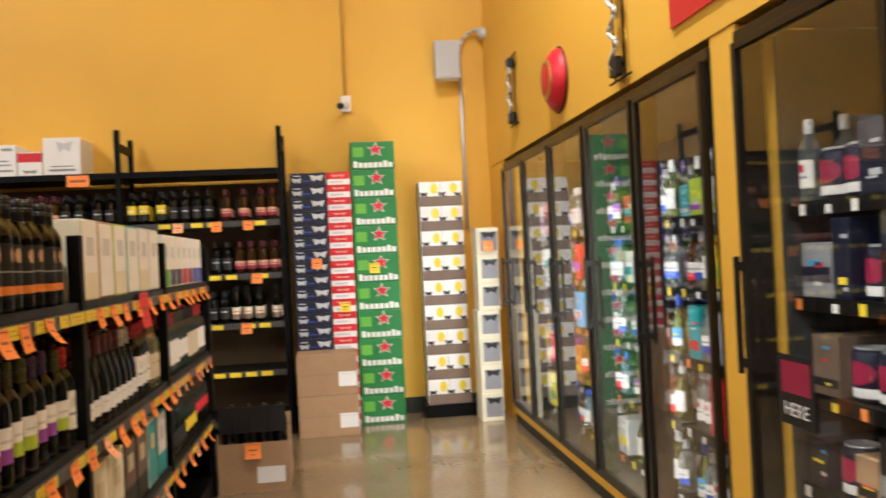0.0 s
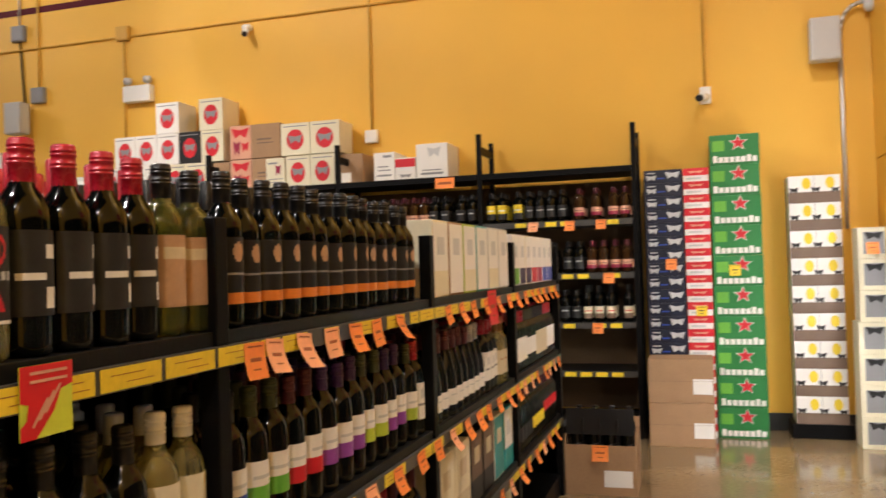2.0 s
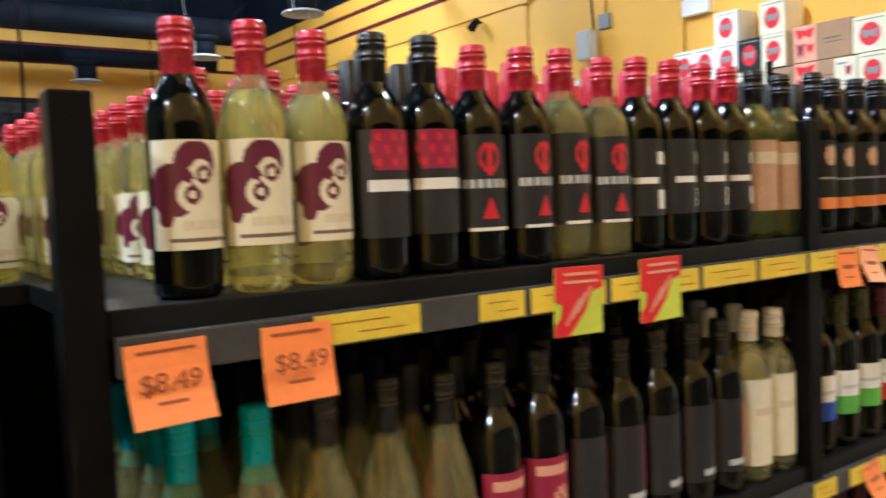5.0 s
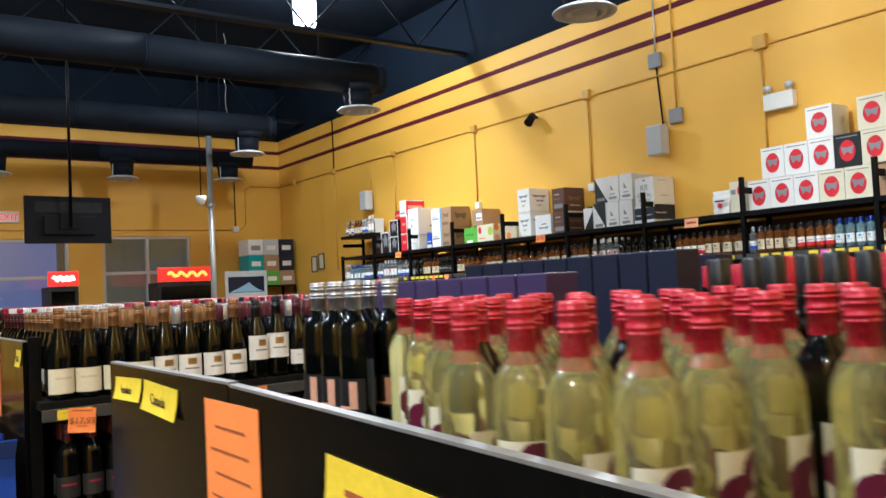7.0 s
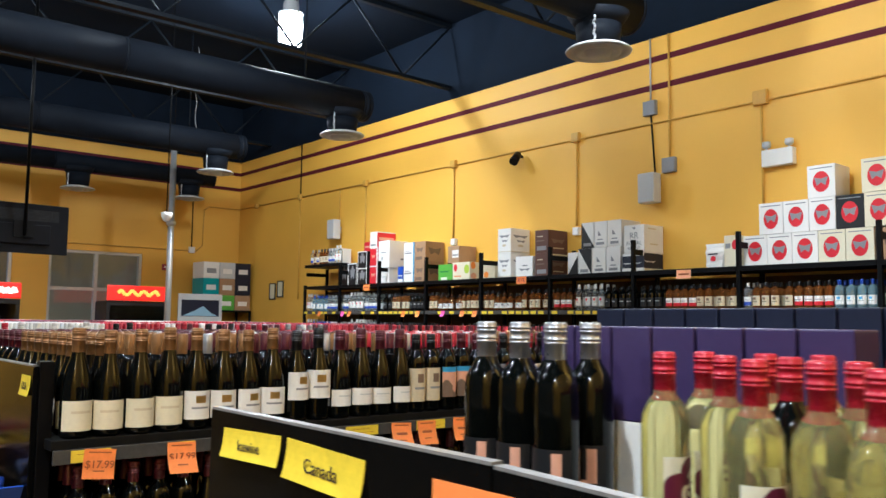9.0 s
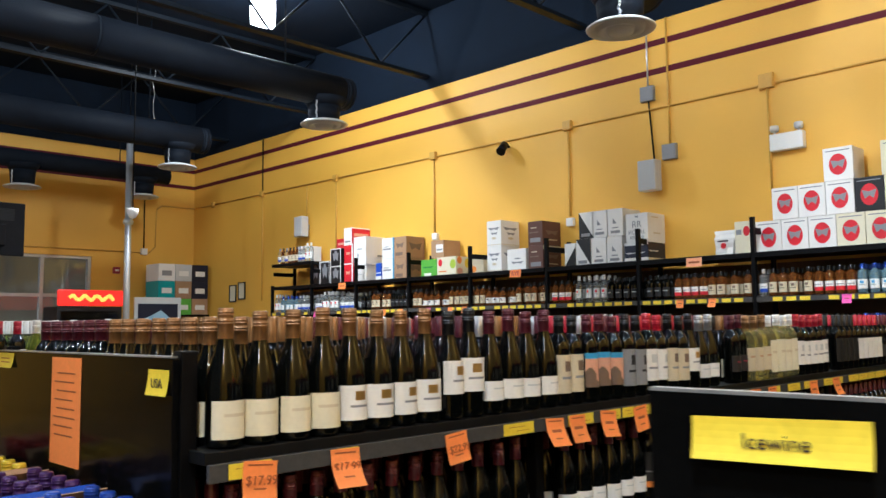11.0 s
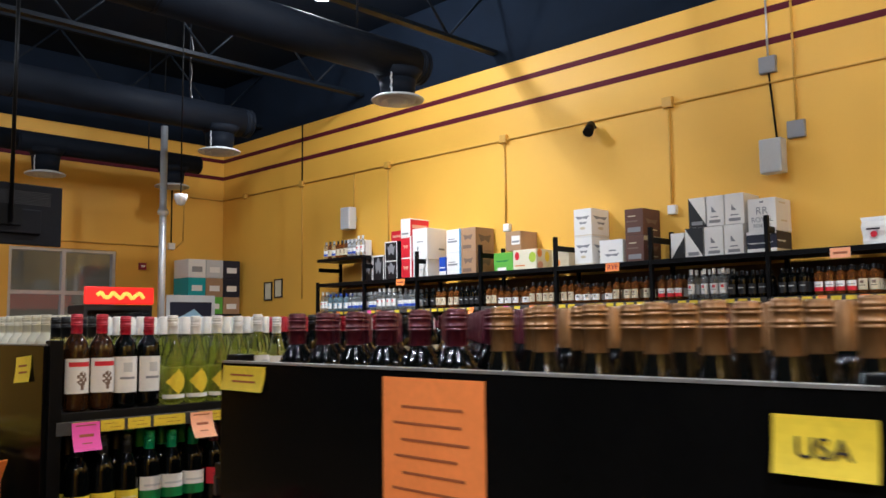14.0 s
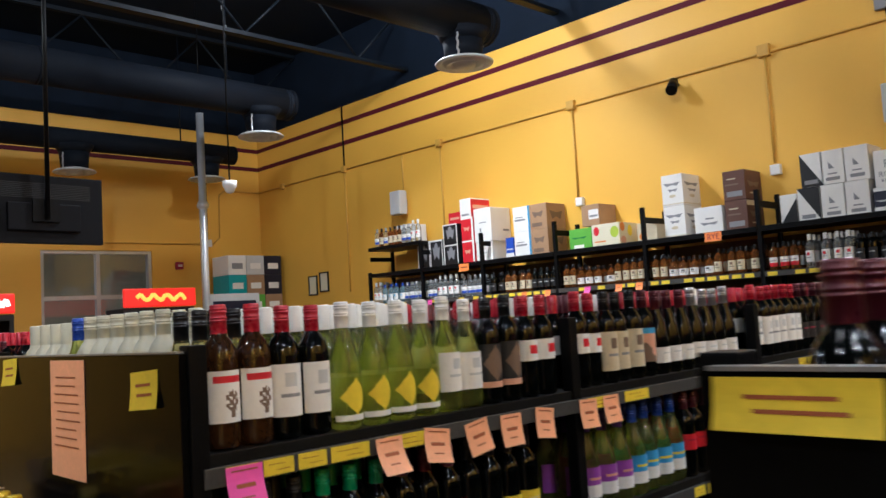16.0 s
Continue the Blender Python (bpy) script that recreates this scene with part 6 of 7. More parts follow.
for k in range(7):
    w = 0.0 if k > 3 else -0.02
    carton("cream_case", 0.60 + w, 0.79 + w, 7.4 + w, 7.62, k * 0.23, (k + 1) * 0.23, CREAM, "cream drinks case with a black and grey label", [(0.2, 0.95, 0.15, 0.85, GREYM, "rect"), (0.25, 0.9, 0.6, 0.85, BLACKP, "wing")], "drinks case", "cream cases")
for x, y, z, c in ((-0.72, 7.597, 1.42, "orange"), (-0.5, 7.617, 1.04, "yellow"), (-0.24, 7.617, 1.36, "yellow"), (0.7, 7.397, 1.5, "orange")):
    price_tag(x, y, z, -90, c, 0.085)
# open carton with bottles in dividers
t = thing("open_carton", "open kraft carton with dark bottles in dividers and an orange tag", "carton", at=(-1.12, 6.0, 0))
for dims in ((-0.215, -0.17, 0, 0.215, 0.17, 0.008), (-0.215, -0.17, 0.008, 0.215, -0.164, 0.30), (-0.215, 0.164, 0.008, 0.215, 0.17, 0.42), (-0.215, -0.164, 0.008, -0.209, 0.164, 0.36), (0.209, -0.164, 0.008, 0.215, 0.164, 0.36)):
    bm = bmesh.new()
    box(bm, *dims)
    part("side_panel" if dims[5] > 0.1 else "bottom", bm, KRAFT, t)
for i in range(1, 4):
    bm = bmesh.new()
    box(bm, -0.209 + 0.1045 * i - 0.002, -0.16, 0.008, -0.209 + 0.1045 * i + 0.002, 0.16, 0.46)
    part("divider", bm, BLACKP, t)
bm = bmesh.new()
box(bm, -0.205, -0.15, 0.36, 0.205, -0.146, 0.52)
part("inner_sleeve", bm, BLACKP, t)
bm = bmesh.new()
bm.faces.new([bm.verts.new(p) for p in ((0.02, -0.1712, 0.05), (0.19, -0.1712, 0.05), (0.19, -0.1712, 0.15), (0.02, -0.1712, 0.15))])
part("shipping_label", bm, WHITE, t)
for i in range(4):
    for j in range(3):
        bottle("band", -1.12 - 0.157 + i * 0.1045, 6.0 - 0.1 + j * 0.1, 0.2, 0, "bottles in open cases")
price_tag(-1.12, 5.8285, 0.30, -90, "orange", 0.1)

# ---- reach-in coolers along the east side ----
XC = 0.86


def cooler(y0, y1, n, label, tube):
    """A run of glass doors between y0 (south) and y1 (north), doors facing -x."""
    c = thing("drinks_cooler", label, "cooler", "coolers", at=(XC, 0, 0))
    z0, z1 = 0.12, 2.13
    bm = bmesh.new()
    box(bm, 0.02, y0, 0, 0.9, y1, 0.10)
    box(bm, 0.14, y0, z1 + 0.01, 1.0, y1, z1 + 0.03)
    box(bm, 0.98, y0, 0.1, 1.0, y1, z1)
    box(bm, 0.14, y0 + 0.0, 0.1, 1.0, y0 + 0.02, z1)
    box(bm, 0.14, y1 - 0.02, 0.1, 1.0, y1, z1)
    part("cabinet", bm, COOLIN, c)
    bm = bmesh.new()
    box(bm, 0.0, y0, 0.0, 0.02, y1, 0.075)
    part("kick_plate", bm, BASEB, c)
    bm = bmesh.new()
    box(bm, -0.012, y0, 0.075, 0.02, y1, 0.12)
    part("kick_trim", bm, YELLOW, c, "yellow painted trim strip")
    bm = bmesh.new()
    box(bm, -0.01, y0, z1 - 0.045, 0.09, y1, z1, bevel=0.004)
    box(bm, -0.01, y0, z0, 0.09, y1, z0 + 0.035, bevel=0.004)
    w = (y1 - y0) / n
    for i in range(n + 1):
        yy = y0 + i * w
        a, b = max(yy - 0.022, y0), min(yy + 0.022, y1)
        box(bm, 0.0, a, z0 + 0.035, 0.09, b, z1 - 0.045)
    part("frame", bm, BRONZE, c)
    for i in range(n):
        a, b = y0 + i * w + 0.024, y0 + (i + 1) * w - 0.024
        d = part("door", (lambda q: q)(bmesh.new()), BRONZE, c)
        bm = bmesh.new()
        f = 0.028
        za, zb = z0 + 0.038, z1 - 0.048
        for dims in ((-0.035, a, za, -0.002, a + f, zb), (-0.035, b - f, za, -0.002, b, zb), (-0.035, a + f, za, -0.002, b - f, za + f), (-0.035, a + f, zb - f, -0.002, b - f, zb)):
            box(bm, *dims, bevel=0.003)
        bm.to_mesh(d.data)
        bm.free()
        bm = bmesh.new()
        box(bm, -0.022, a + f, za + f, -0.016, b - f, zb - f)
        p = part("pane", bm, PANE, d)
        p.visible_shadow = False
        bm = bmesh.new()
        box(bm, -0.07, b - 0.03, 0.95, -0.052, b - 0.012, 1.35, bevel=0.004)
        box(bm, -0.055, b - 0.028, 0.97, -0.035, b - 0.014, 1.0)
        box(bm, -0.055, b - 0.028, 1.3, -0.035, b - 0.014, 1.33)
        part("handle", bm, BRONZE, d)
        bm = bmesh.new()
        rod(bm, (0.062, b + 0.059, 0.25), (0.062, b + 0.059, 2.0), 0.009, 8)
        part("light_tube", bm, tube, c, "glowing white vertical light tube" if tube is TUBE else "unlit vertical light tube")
        for z in (0.22, 0.56, 0.88, 1.20, 1.52):
            bm = bmesh.new()
            box(bm, 0.16, a, z - 0.02, 0.72, b, z, bevel=0.002)
            box(bm, 0.155, a, z - 0.045, 0.16, b, z + 0.004)
            sh = part("shelf", bm, DECK, c)
            for q in range(5):
                bm = bmesh.new()
                yy = a + (b - a) * (q + 0.2 + 0.5 * RNG.random()) / 5
                box(bm, 0.1525, yy, z - 0.043, 0.1545, yy + 0.032, z - 0.006 - 0.008 * (q % 2))
                part("price_label", bm, (TAGY, WHITE, WHITE, TAGY, TAGO)[RNG.randint(0, 4)], sh)
    return c, w


TIN = {}


def tin(x, y, z, kind):
    """A large drinks tin with a rolled rim, white base band and an oval print towards -x."""
    if kind not in TIN:
        body, oval = ((NAVY, CRIMSON), (BLUE, RED), (CHAR, GOLD))[kind]
        t = thing("drinks_tin", "large printed drinks tin in the cooler", "drinks tin", "cooler tins", at=(x, y, z))
        bm = bmesh.new()
        lathe(bm, [(0, 0.001), (0.054, 0.0), (0.061, 0.012), (0.062, 0.03), (0.062, 0.148), (0.058, 0.16), (0.05, 0.164)], 24)
        part("body", bm, body, t)
        bm = bmesh.new()
        lathe(bm, [(0.0622, 0.016), (0.0628, 0.018), (0.0628, 0.044), (0.0622, 0.046)], 24)
        part("base_band", bm, WHITE, t, "white band round the foot")
        bm = bmesh.new()
        lathe(bm, [(0.05, 0.163), (0.053, 0.168), (0.05, 0.172), (0.046, 0.168), (0.044, 0.162), (0, 0.162)], 24)
        part("rim", bm, CHROME, t)
        part("label", label_mesh(0.0622, 0.055, 0.13, lambda u, v: 0 if math.hypot((u - 0.5) * 2, (v - 0.5) * 2) < 1 else 1, [oval, body], 120, 20, 14), None, t)
        for ob in t.children:
            if ob.name.startswith("label"):
                ob.matrix_basis = pose(0, 0, 0, 0, 0, 180)
        TIN[kind] = t
        return t
    return copy_thing(TIN[kind], pose(x, y, z))


def goods(y0, y1, n, seed, boxes):
    rng = random.Random(seed)
    w = (y1 - y0) / n
    mats = [KRAFT, NAVY, NAVY, YELP, BROWNP, CHAR, NAVY, GREYM, BLACKP, CHAR] if boxes else [WHITE, WHITE, SKY, RED, GREEN, YELP, CREAM, PEACH, NAVY, VIOLET, LIMEP, ORANGE, GREYL, GREYL, TEAL]
    spots = []
    for i in range(n):
        a, b = y0 + i * w + 0.05, y0 + (i + 1) * w - 0.05
        for k, z in enumerate((0.221, 0.561, 0.881, 1.201, 1.521)):
            y = a
            while y < b - 0.07:
                if boxes and rng.random() < 0.5 and y < b - 0.13:
                    tin(XC + 0.24, y + 0.065, z, rng.choice((0, 0, 1, 2)))
                    tin(XC + 0.38, y + 0.065, z, rng.choice((0, 0, 1, 2)))
                    y += 0.131
                    continue
                bw = rng.uniform(0.10, 0.19) if boxes or rng.random() < 0.2 else 0.075
                bw = min(bw, b - y)
                if bw > 0.1:
                    m, m2 = rng.choice(mats), rng.choice(mats)
                    h = rng.uniform(0.14, 0.26)
                    t = thing("drinks_pack", "printed multipack of cans in the cooler", "drinks pack", "cooler packs", at=(XC + 0.165, y, z))
                    bm = bmesh.new()
                    box(bm, 0, 0.003, 0, 0.35, bw - 0.003, h, bevel=0.004)
                    part("pack", bm, m, t)
                    bm = bmesh.new()
                    hh = rng.uniform(0.25, 0.6) * h
                    box(bm, -0.0012, 0.008, hh * 0.5, 0, bw - 0.008, hh)
                    part("print", bm, m2, t)
                    for q in range(3):
                        bm = bmesh.new()
                        ya, zq = bw * rng.uniform(0.1, 0.4), h * rng.uniform(0.1, 0.85)
                        box(bm, -0.0024, ya, zq, -0.0013, min(ya + bw * rng.uniform(0.2, 0.5), bw - 0.01), zq + h * rng.uniform(0.03, 0.10))
                        part("lettering_bar", bm, rng.choice((WHITE, GREYL, YELP, RED, SKY)), t)
                else:
                    kd = rng.choice(["green_white", "sky_band", "spirit_clear", "violet_band", "spirit_clear", "spirit_white", "spirit_blue", "spirit_tall"])
                    if rng.random() < 0.96:
                        bottle(kd, XC + 0.20, y + 0.04, z, 180, "cooler bottles", 0.95)
                    spots.append((kd, XC + 0.33, y + 0.04, z, 180))
                y += bw + 0.004
    back_rows("bottle_rows", spots, "rows of cold drinks in the cooler", seg=8)


cooler(3.54, 7.34, 5, "dark framed glass door cooler with five doors, full of drinks", TUBE)
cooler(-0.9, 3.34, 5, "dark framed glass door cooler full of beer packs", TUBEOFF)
goods(3.54, 7.34, 5, 11, False)
goods(-0.9, 3.34, 5, 12, True)
one_box("wall_cooler_pier", (XC + 0.0, 3.345, 0.0, XC + 0.3, 3.535, 2.16), YELLOW, "yellow painted pier between the coolers", "wall")
one_box("wall_corner", (XC + 0.0, 7.345, 0.0, XC + 0.2, YN, 2.16), YELLOW, "yellow painted corner beside the cooler", "wall")
one_box("wall_cooler_end", (XC, -4.2, 0.0, XC + 0.3, -0.905, 2.16), YELLOW, "yellow painted wall beside the coolers", "wall")
one_box("cooler_soffit", (XC - 0.004, -4.2, 2.165, XE, YN, 2.2), YELLOW, "yellow painted ledge above the coolers", "ledge")
one_box("wall_above_cooler", (XC - 0.004, -4.2, 2.2, XE - 0.001, YN, 4.93), YELLOW, "yellow painted wall above the coolers", "wall")

# signs above the cooler
XS = XC - 0.008
t = thing("round_sign", "domed red round advertising sign on the yellow wall", "sign", at=pose(XS, 5.55, 2.44, 0, -90, 0))
bm = bmesh.new()
lathe(bm, [(0.0, 0.10), (0.06, 0.097), (0.13, 0.078), (0.18, 0.04), (0.2, 0.0), (0.0, -0.002)], 32)
part("dome", bm, RED, t)
bm = bmesh.new()
lathe(bm, [(0.1, 0.087), (0.1, 0.0905), (0.125, 0.0825), (0.125, 0.079)], 32)
part("printed_ring", bm, GOLD, t)
bm = bmesh.new()
lathe(bm, [(0.195, 0.0), (0.205, 0.004), (0.195, 0.012)], 32)
part("rim", bm, BLACKP, t)
for yy, zz, s in ((6.75, 2.62, 1.0), (4.42, 2.50, 1.15)):
    t = thing("neon_sign", "unlit glass tube sign on a black wire frame", "sign", "tube signs", at=pose(XS, yy, zz, 0, 0, 0))
    bm = bmesh.new()
    for q in (-0.26, 0.26):
        rod(bm, (-0.02, -0.13 * s, q * s), (-0.02, 0.13 * s, q * s), 0.006, 6)
    for q in (-0.06, 0.06):
        rod(bm, (-0.02, q * s, -0.26 * s), (-0.02, q * s, 0.26 * s), 0.006, 6)
    for q in (-0.2, 0.2):
        rod(bm, (0.004, 0, q * s), (-0.02, 0, q * s), 0.006, 6)
        rod(bm, (-0.02, -0.06 * s, q * s), (-0.02, 0.06 * s, q * s), 0.006, 6)
    part("wire_frame", bm, STEEL, t)
    bm = bmesh.new()
    pts = [(-0.05, 0.05 * math.sin(k * 1.3) * s, (-0.22 + 0.44 * k / 16) * s) for k in range(17)]
    for a, b in zip(pts, pts[1:]):
        rod(bm, a, b, 0.011, 8)
    part("tube", bm, GREYL, t)
    bm = bmesh.new()
    box(bm, -0.06, -0.045, -0.25 * s, -0.02, 0.045, -0.17 * s, bevel=0.006)
    part("transformer", bm, BLACKP, t)
    bm = bmesh.new()
    box(bm, -0.06, -0.045, 0.17 * s, -0.02, 0.045, 0.24 * s, bevel=0.006)
    part("transformer", bm, BLACKP, t)
t = thing("banner", "red advertising banner above the cooler", "banner", at=(XS - 0.006, 3.25, 2.28))
bm = bmesh.new()
box(bm, 0, -0.6, 0, 0.004, 0.6, 0.42)
part("sheet", bm, RED, t)
bm = bmesh.new()
for k in range(3):
    box(bm, -0.0015, -0.45 + 0.3 * k, 0.12 + 0.05 * k, 0, -0.25 + 0.3 * k, 0.2 + 0.05 * k)
part("print", bm, PEACH, t)
t = thing("window_decal", "black and red notice behind the cooler glass", "notice", at=(XC - 0.0262, 3.02, 0.82))
bm = bmesh.new()
box(bm, -0.0012, -0.1, 0, 0, 0.1, 0.22)
part("sheet", bm, BLACKP, t)
bm = bmesh.new()
box(bm, -0.002, -0.08, 0.10, -0.0012, 0.08, 0.2)
part("red_print", bm, CRIMSON, t)
words("lettering", "HERE", 0.06, WHITE, t, pose(-0.003, 0, 0.03, 90, 0, -90))


# ---- fittings on the north wall ----
def conduit(pts, r=0.012, label="thin painted electrical conduit on the wall", m=PVC):
    bm = bmesh.new()
    for a, b in zip(pts, pts[1:]):
        rod(bm, a, b, r, 8)
    return solid("conduit", bm, m, label, "conduit", "", "conduits")


yc = YN - 0.014
conduit([(-0.2, yc, 3.92), (-17.98, yc, 3.92)])
for x, zl in ((-6.19, 2.75), (-8.67, 2.82), (-11.03, 2.83), (-13.3, 2.5), (-15.46, 2.0)):
    conduit([(x, yc - 0.003, 3.90), (x, yc - 0.003, zl)])
conduit([(-15.46, yc - 0.003, 3.95), (-15.46, yc - 0.003, 4.93)], 0.012, "black conduit on the wall", STEEL)
conduit([(-7.3, yc, 4.93), (-7.3, yc, 3.46)])
conduit([(-7.55, yc, 4.93), (-7.55, yc, 4.18)], 0.010, "grey steel conduit on the wall", CHROME)
conduit([(-7.55, yc, 4.02), (-7.5, yc, 3.33)], 0.010, "black speaker cable on the wall", STEEL)
conduit([(-3.42, yc, 4.93), (-3.42, yc, 2.7)])
conduit([(-0.41, yc, 4.93), (-0.41, yc, 2.86)])
conduit([(-14.1, yc, 3.9), (-14.1, yc, 3.33)])
for x, z, s, m in ((-6.19, 3.95, 0.075, PVC), (-8.67, 3.94, 0.06, PVC), (-11.03, 3.93, 0.055, PVC), (-13.3, 3.92, 0.05, PVC), (-15.46, 3.92, 0.05, PVC), (-17.2, 3.92, 0.045, PVC), (-7.55, 4.1, 0.085, GREYM), (-7.3, 3.40, 0.085, GREYM), (-8.66, 2.75, 0.05, WHITE), (-11.0, 2.77, 0.05, WHITE), (-3.42, 2.66, 0.06, WHITE)):
    t = thing("junction_box", "small square electrical box on the yellow wall" if m is not WHITE else "small white sensor box on the yellow wall", "electrical box", "junction boxes", at=(x, YN, z))
    bm = bmesh.new()
    box(bm, -s, -0.055, -s, s, -0.0005, s, bevel=0.006)
    part("body", bm, m, t)
    bm = bmesh.new()
    box(bm, -s * 0.85, -0.06, -s * 0.85, s * 0.85, -0.055, s * 0.85, bevel=0.002)
    part("cover", bm, m, t)


def speaker(x, z, h=0.34, w=0.22):
    t = thing("wall_speaker", "light grey wall speaker on the yellow wall", "speaker", "wall speakers", at=(x, YN, z))
    bm = bmesh.new()
    box(bm, -w / 2, -0.2, -h / 2, w / 2, -0.06, h / 2, bevel=0.012)
    part("cabinet", bm, GREYL, t)
    bm = bmesh.new()
    box(bm, -w / 2 + 0.012, -0.206, -h / 2 + 0.012, w / 2 - 0.012, -0.2, h / 2 - 0.012, bevel=0.003)
    part("grille", bm, mat("speaker_grille", (0.5, 0.5, 0.49), 0.6, 0, 0.2, 200, 0.3, 500), t)
    bm = bmesh.new()
    box(bm, -0.05, -0.06, -0.05, 0.05, -0.0005, 0.05)
    part("bracket", bm, GREYM, t)


speaker(-7.5, 3.145)
speaker(-14.1, 3.19)
speaker(0.50, 3.12)
t = thing("emergency_light", "white emergency light with two lamp heads", "emergency light", at=(-6.0, YN, 3.21))
bm = bmesh.new()
box(bm, -0.165, -0.09, 0, 0.165, -0.0005, 0.17, bevel=0.012)
part("housing", bm, WHITE, t)
for x in (-0.12, 0.12):
    bm = bmesh.new()
    rod(bm, (x, -0.06, 0.17), (x, -0.06, 0.2), 0.012, 8)
    lathe(bm, [(0, 0.19), (0.035, 0.195), (0.045, 0.22), (0.04, 0.255), (0, 0.26)], 14, (x, -0.06))
    part("lamp_head", bm, GREYL, t)
t = thing("spot_camera", "small black swivel spot fitting on the wall", "spotlight", at=(-9.64, YN, 3.74))
bm = bmesh.new()
rod(bm, (0, 0, 0.1), (0, -0.08, 0.1), 0.02, 10)
rod(bm, (0, -0.08, 0.12), (0.03, -0.2, 0.0), 0.05, 14, 0, 0.062)
part("body", bm, STEEL, t)
t = thing("wall_camera", "small white bullet camera below the conduit", "camera", at=(-4.71, YN, 3.76))
bm = bmesh.new()
lathe(bm, [(0, 0.10), (0.04, 0.10), (0.045, 0.08), (0.04, 0.05), (0, 0.05)], 14, (0, -0.06))
box(bm, -0.035, -0.06, 0.06, 0.035, -0.0005, 0.11, bevel=0.004)
part("mount", bm, WHITE, t)
bm = bmesh.new()
rod(bm, (0, -0.06, 0.06), (0.03, -0.15, -0.01), 0.032, 12)
part("barrel", bm, WHITE, t)
bm = bmesh.new()
rod(bm, (0.03, -0.15, -0.01), (0.035, -0.165, -0.022), 0.026, 12)
part("lens", bm, BLACKP, t)
t = thing("security_camera", "white security camera on the yellow wall", "camera", at=(-0.41, YN, 2.76))
bm = bmesh.new()
box(bm, -0.045, -0.05, -0.05, 0.045, -0.0005, 0.09, bevel=0.008)
rod(bm, (0, -0.05, 0.0), (-0.04, -0.16, -0.02), 0.035, 12)
part("body", bm, WHITE, t)
bm = bmesh.new()
rod(bm, (-0.04, -0.155, -0.02), (-0.055, -0.2, -0.03), 0.028, 12)
part("lens", bm, BLACKP, t)
pts = [(0.63, yc - 0.01, 1.62), (0.63, yc - 0.01, 3.2)] + [(0.63 + 0.14 * (1 - math.cos(a)), yc - 0.01 - 0.05 * math.sin(a), 3.2 + 0.2 * math.sin(a)) for a in (0.3, 0.7, 1.1, 1.5)] + [(0.84, yc - 0.1, 3.41)]
conduit(pts, 0.017, "grey bent conduit in the corner of the wall", CHROME)
t = thing("dome_camera", "white camera at the end of a bent pipe", "camera", at=(0.84, yc - 0.1, 3.36))
bm = bmesh.new()
lathe(bm, [(0, -0.05), (0.035, -0.04), (0.05, 0), (0.045, 0.04), (0, 0.06)], 16)
part("dome", bm, GREYL, t)
for x, z in ((-16.46, 2.16), (-16.15, 2.2)):
    t = thing("picture_frame", "small framed certificate on the yellow wall", "picture frame", "framed certificates", at=(x, YN, z))
    bm = bmesh.new()
    for dims in ((-0.12, -0.02, -0.16, 0.12, -0.0005, -0.14), (-0.12, -0.02, 0.14, 0.12, -0.0005, 0.16), (-0.12, -0.02, -0.14, -0.1, -0.0005, 0.14), (0.1, -0.02, -0.14, 0.12, -0.0005, 0.14)):
        box(bm, *dims)
    part("frame", bm, BLACKP, t)
    bm = bmesh.new()
    box(bm, -0.1, -0.008, -0.14, 0.1, -0.0005, 0.14)
    part("sheet", bm, CREAM, t)

# ---- west end ----
conduit([(XW + 0.014, 7.98, 3.92), (XW + 0.014, 7.3, 3.92), (XW + 0.014, 7.2, 3.84), (XW + 0.014, 7.18, 3.1), (XW + 0.014, 7.05, 2.98), (XW + 0.014, 0.0, 2.98)])
conduit([(XW + 0.02, 6.95, 4.2), (XW + 0.02, 6.95, 3.06)], 0.012, "black cable on the wall", STEEL)
for y, z, m, s, lab in ((6.95, 3.0, WHITE, 0.06, "small white sensor box on the yellow wall"), (6.42, 2.62, CRIMSON, 0.06, "small red fire alarm pull on the yellow wall")):
    t = thing("alarm_box", lab, "alarm box", at=(XW, y, z))
    bm = bmesh.new()
    box(bm, 0.0005, -s, -s, 0.06, s, s, bevel=0.006)
    part("body", bm, m, t)
    bm = bmesh.new()
    box(bm, 0.06, -s * 0.6, -s * 0.3, 0.066, s * 0.6, s * 0.3)
    part("cover", bm, WHITE, t)
t = thing("exit_sign", "glowing red exit sign on the yellow wall", "exit sign", at=(XW, 2.65, 3.12))
bm = bmesh.new()
box(bm, 0.0005, -0.17, 0, 0.05, 0.17, 0.2, bevel=0.006)
part("housing", bm, WHITE, t)
words("lettering", "EXIT", 0.16, SIGNR, t, pose(0.053, 0, 0.04, 90, 0, 90))
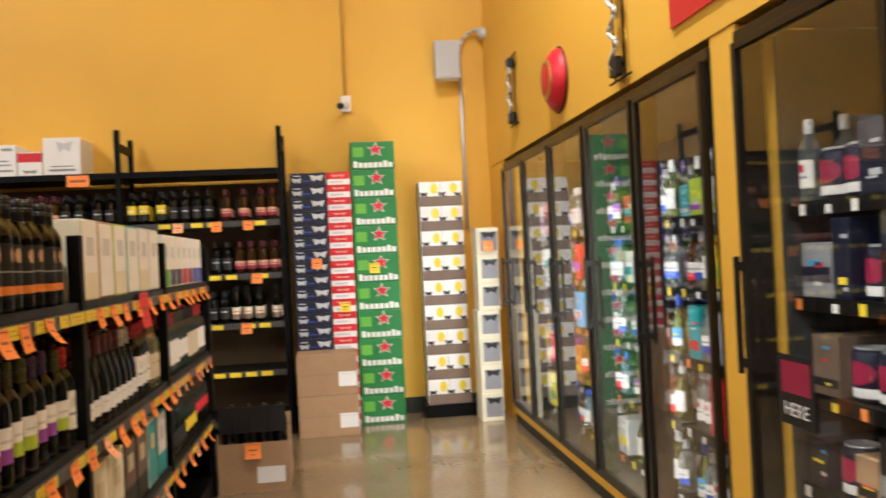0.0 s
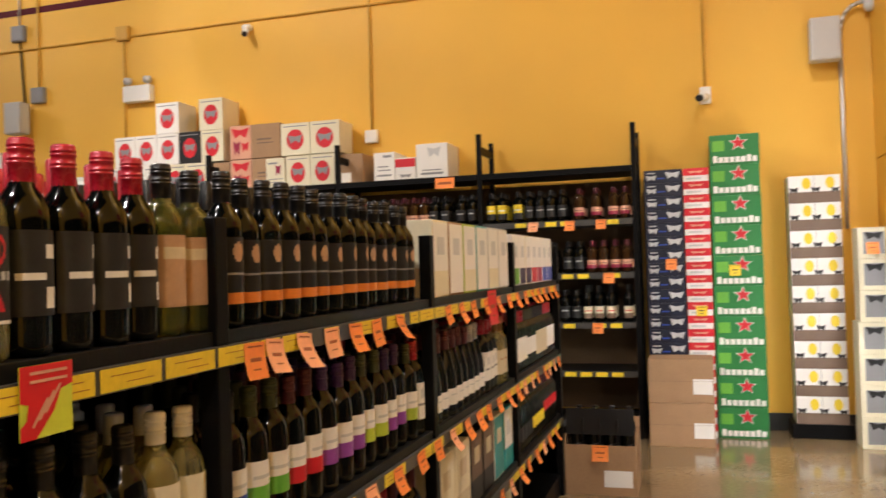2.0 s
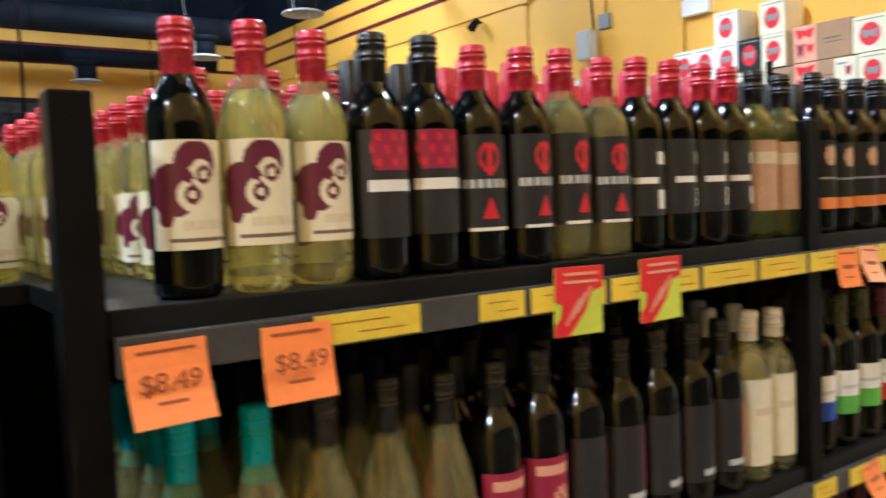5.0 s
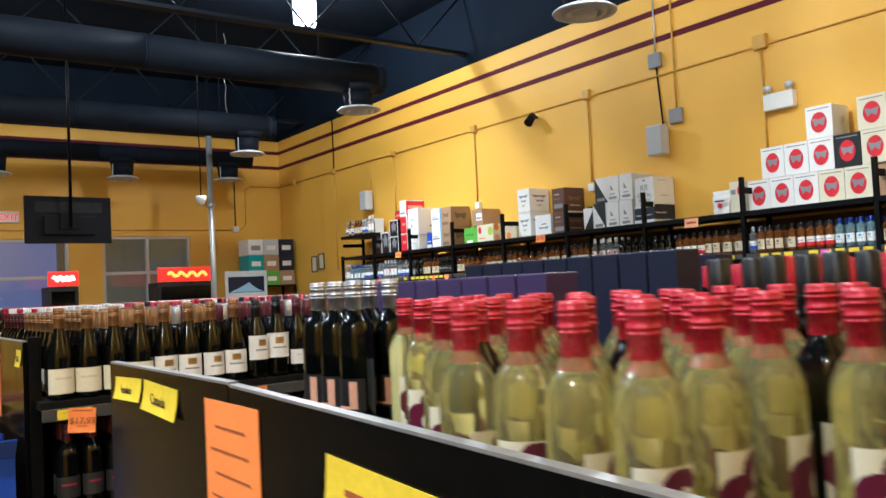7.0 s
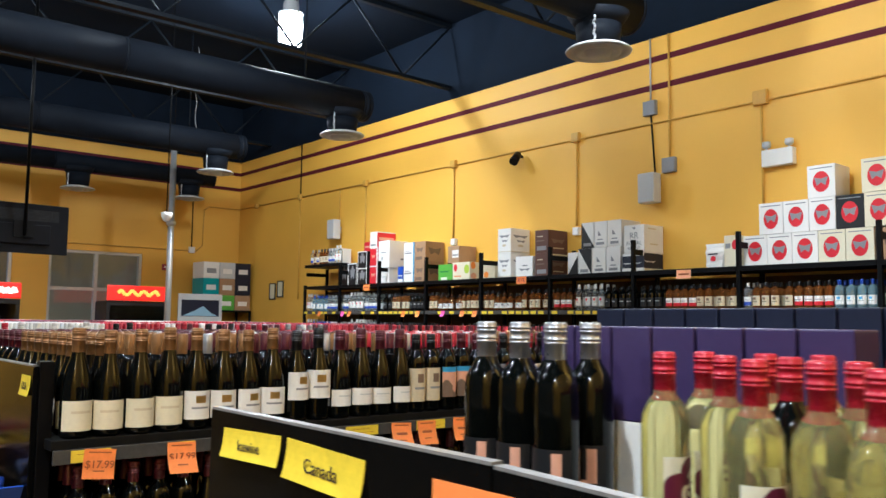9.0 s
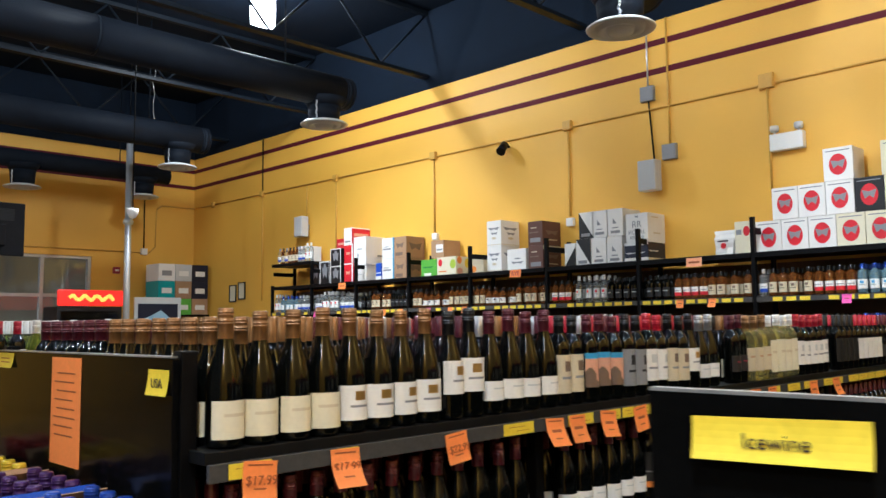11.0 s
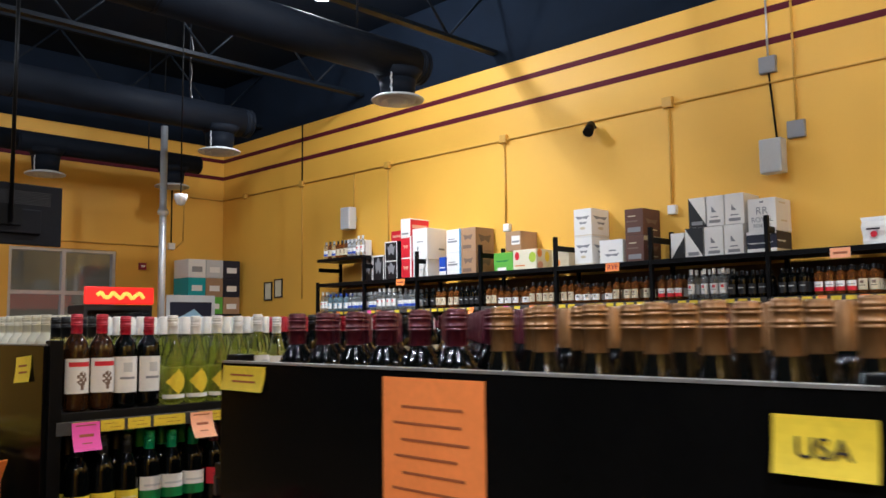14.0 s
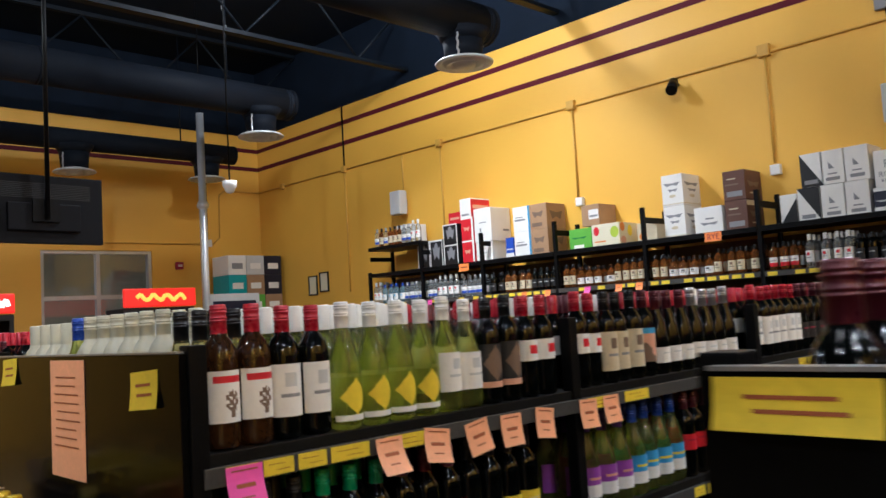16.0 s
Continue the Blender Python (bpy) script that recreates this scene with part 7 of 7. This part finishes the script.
# stacked cartons on a dark rack
t = thing("storage_rack", "dark steel storage rack in the corner", "rack", at=(-17.55, 7.42, 0))
bm = bmesh.new()
for sx in (-0.3, 0.3):
    for sy in (-0.5, 0.5):
        box(bm, sx - 0.02, sy - 0.02, 0, sx + 0.02, sy + 0.02, 1.78)
part("post", bm, STEEL, t)
for z in (0.5, 1.15, 1.78):
    bm = bmesh.new()
    box(bm, -0.32, -0.52, z - 0.03, 0.32, 0.52, z)
    part("shelf", bm, STEEL, t)
for k, (z, h, row) in enumerate(((1.781, 0.3, (CREAM, GREEN2, KRAFT)), (2.082, 0.33, (TEAL, KRAFT, NAVY)), (2.413, 0.32, (WHITE, GREYL, NAVY)))):
    for i, m in enumerate(row):
        carton("stock_carton", -17.8, -17.28, 6.92 + i * 0.34, 7.25 + i * 0.34, z, z + h, m, "coloured stock carton stacked in the corner", [], "carton", "stacked stock cartons", [(0.2, 0.8, 0.3, 0.6, WHITE if m is not WHITE else GREYM, "rect")])


def fridge(x, y, w, label, head, glow, shape):
    t = thing("display_fridge", label, "display fridge", "display fridges", at=(x, y, 0))
    bm = bmesh.new()
    box(bm, -0.6, -w / 2, 0, 0, w / 2, 1.90, bevel=0.01)
    part("cabinet", bm, BLACKP, t)
    bm = bmesh.new()
    box(bm, -0.02, -w / 2, 1.91, 0.05, w / 2, 2.17, bevel=0.02)
    part("header", bm, head, t, "lit red header panel")
    bm = bmesh.new()
    pts = [(0.052, -w * 0.34 + w * 0.68 * k / 12, 2.04 + 0.05 * math.sin(k * 1.9)) for k in range(13)]
    for a, b in zip(pts, pts[1:]):
        rod(bm, a, b, 0.028, 8)
    part("glowing_mark", bm, glow, t)
    bm = bmesh.new()
    box(bm, 0.0, -w / 2 + 0.06, 0.25, 0.012, w / 2 - 0.06, 1.82)
    p = part("pane", bm, PANE, t)


fridge(-16.5, 5.37, 1.06, "black display fridge with a glowing red header", SIGNR, SIGNO, 0)
fridge(-17.0, 3.35, 0.5, "black display fridge with a small glowing red header", SIGNR, SIGNW, 0)
t = thing("poster_board", "white framed poster with a pale blue mountain shape", "poster", at=(-16.3, 6.45, 1.5))
bm = bmesh.new()
box(bm, -0.03, -0.42, 0, 0, 0.42, 0.56, bevel=0.004)
part("board", bm, GREYL, t)
bm = bmesh.new()
box(bm, 0.0, -0.36, 0.15, 0.002, 0.36, 0.45)
part("dark_print", bm, NAVY, t)
bm = bmesh.new()
bm.faces.new([bm.verts.new(p) for p in ((0.003, -0.34, 0.16), (0.003, 0.34, 0.16), (0.003, 0.2, 0.22), (0.003, 0.05, 0.34), (0.003, -0.12, 0.25))])
part("print", bm, mat("pale_blue_print", (0.30, 0.48, 0.62), 0.45, 0, 0.1), t)
bm = bmesh.new()
box(bm, -0.6, -0.4, -1.5, 0.0, 0.4, -0.001)
part("stand", bm, GREYM, t)
# steel pole
t = thing("steel_pole", "bright galvanised steel pole from floor towards the ceiling", "pole", at=(-15.25, 5.42, 0))
bm = bmesh.new()
rod(bm, (0, 0, 0.01), (0, 0, 4.44), 0.05, 16)
part("shaft", bm, CHROME, t)
bm = bmesh.new()
lathe(bm, [(0, 0.0), (0.12, 0.0), (0.12, 0.012), (0.05, 0.014)], 20)
part("base_plate", bm, CHROME, t)
bm = bmesh.new()
lathe(bm, [(0.05, 3.14), (0.075, 3.16), (0.08, 3.2), (0.06, 3.24), (0.05, 3.25)], 20)
part("collar", bm, CHROME, t)
bm = bmesh.new()
rod(bm, (0, 0, 4.44), (0, 0, ZC), 0.008, 8)
part("upper_rod", bm, STEEL, t)
t = thing("dome_camera", "white dome camera hung from a thin black rod", "camera", at=(-12.6, 4.3, 2.94))
bm = bmesh.new()
lathe(bm, [(0, -0.06), (0.04, -0.045), (0.06, 0), (0.07, 0.02), (0.07, 0.07), (0, 0.075)], 18)
part("dome", bm, WHITE, t)
bm = bmesh.new()
rod(bm, (0, 0, 0.07), (0, 0, ZC - 2.94), 0.008, 8)
part("rod", bm, STEEL, t)
# television seen from behind
t = thing("television", "black flat television hung from the ceiling, seen from behind", "television", at=pose(-13.0, 2.66, 2.70, 0, 0, 4))
bm = bmesh.new()
box(bm, -0.05, -0.54, -0.31, 0.0, 0.54, 0.31, bevel=0.01)
part("panel", bm, TVB, t)
bm = bmesh.new()
box(bm, 0.0, -0.32, -0.2, 0.035, 0.32, 0.05, bevel=0.012)
part("rear_housing", bm, TVB, t)
bm = bmesh.new()
box(bm, 0.035, -0.12, -0.12, 0.06, 0.12, 0.08)
rod(bm, (0.08, 0, -0.1), (0.08, 0, ZC - 2.7), 0.02, 10)
part("ceiling_mount", bm, STEEL, t)
for k in range(9):
    bm = bmesh.new()
    box(bm, 0.0, -0.42, 0.10 + k * 0.016, 0.003, 0.42, 0.106 + k * 0.016)
    part("vent_slot", bm, BLACKP, t)
# loose cable under the ceiling
def loose_cable(pts, r, label):
    bm = bmesh.new()
    for a, b in zip(pts, pts[1:]):
        rod(bm, a, b, r, 6)
    return solid("loose_cable", bm, JOIST if r > 0.007 else CHROME, label, "cable", "", "loose cables")


WX, WY, WZ0, WZ1 = -14.77, 5.57, 4.7, ZC + 0.02
loose_cable([(WX + 0.03 * math.sin(k * 1.7), WY + 0.03 * math.cos(k * 2.3), WZ0 + (WZ1 - WZ0) * k / 9) for k in range(10)], 0.006, "thin grey cable that hangs loose from the ceiling")
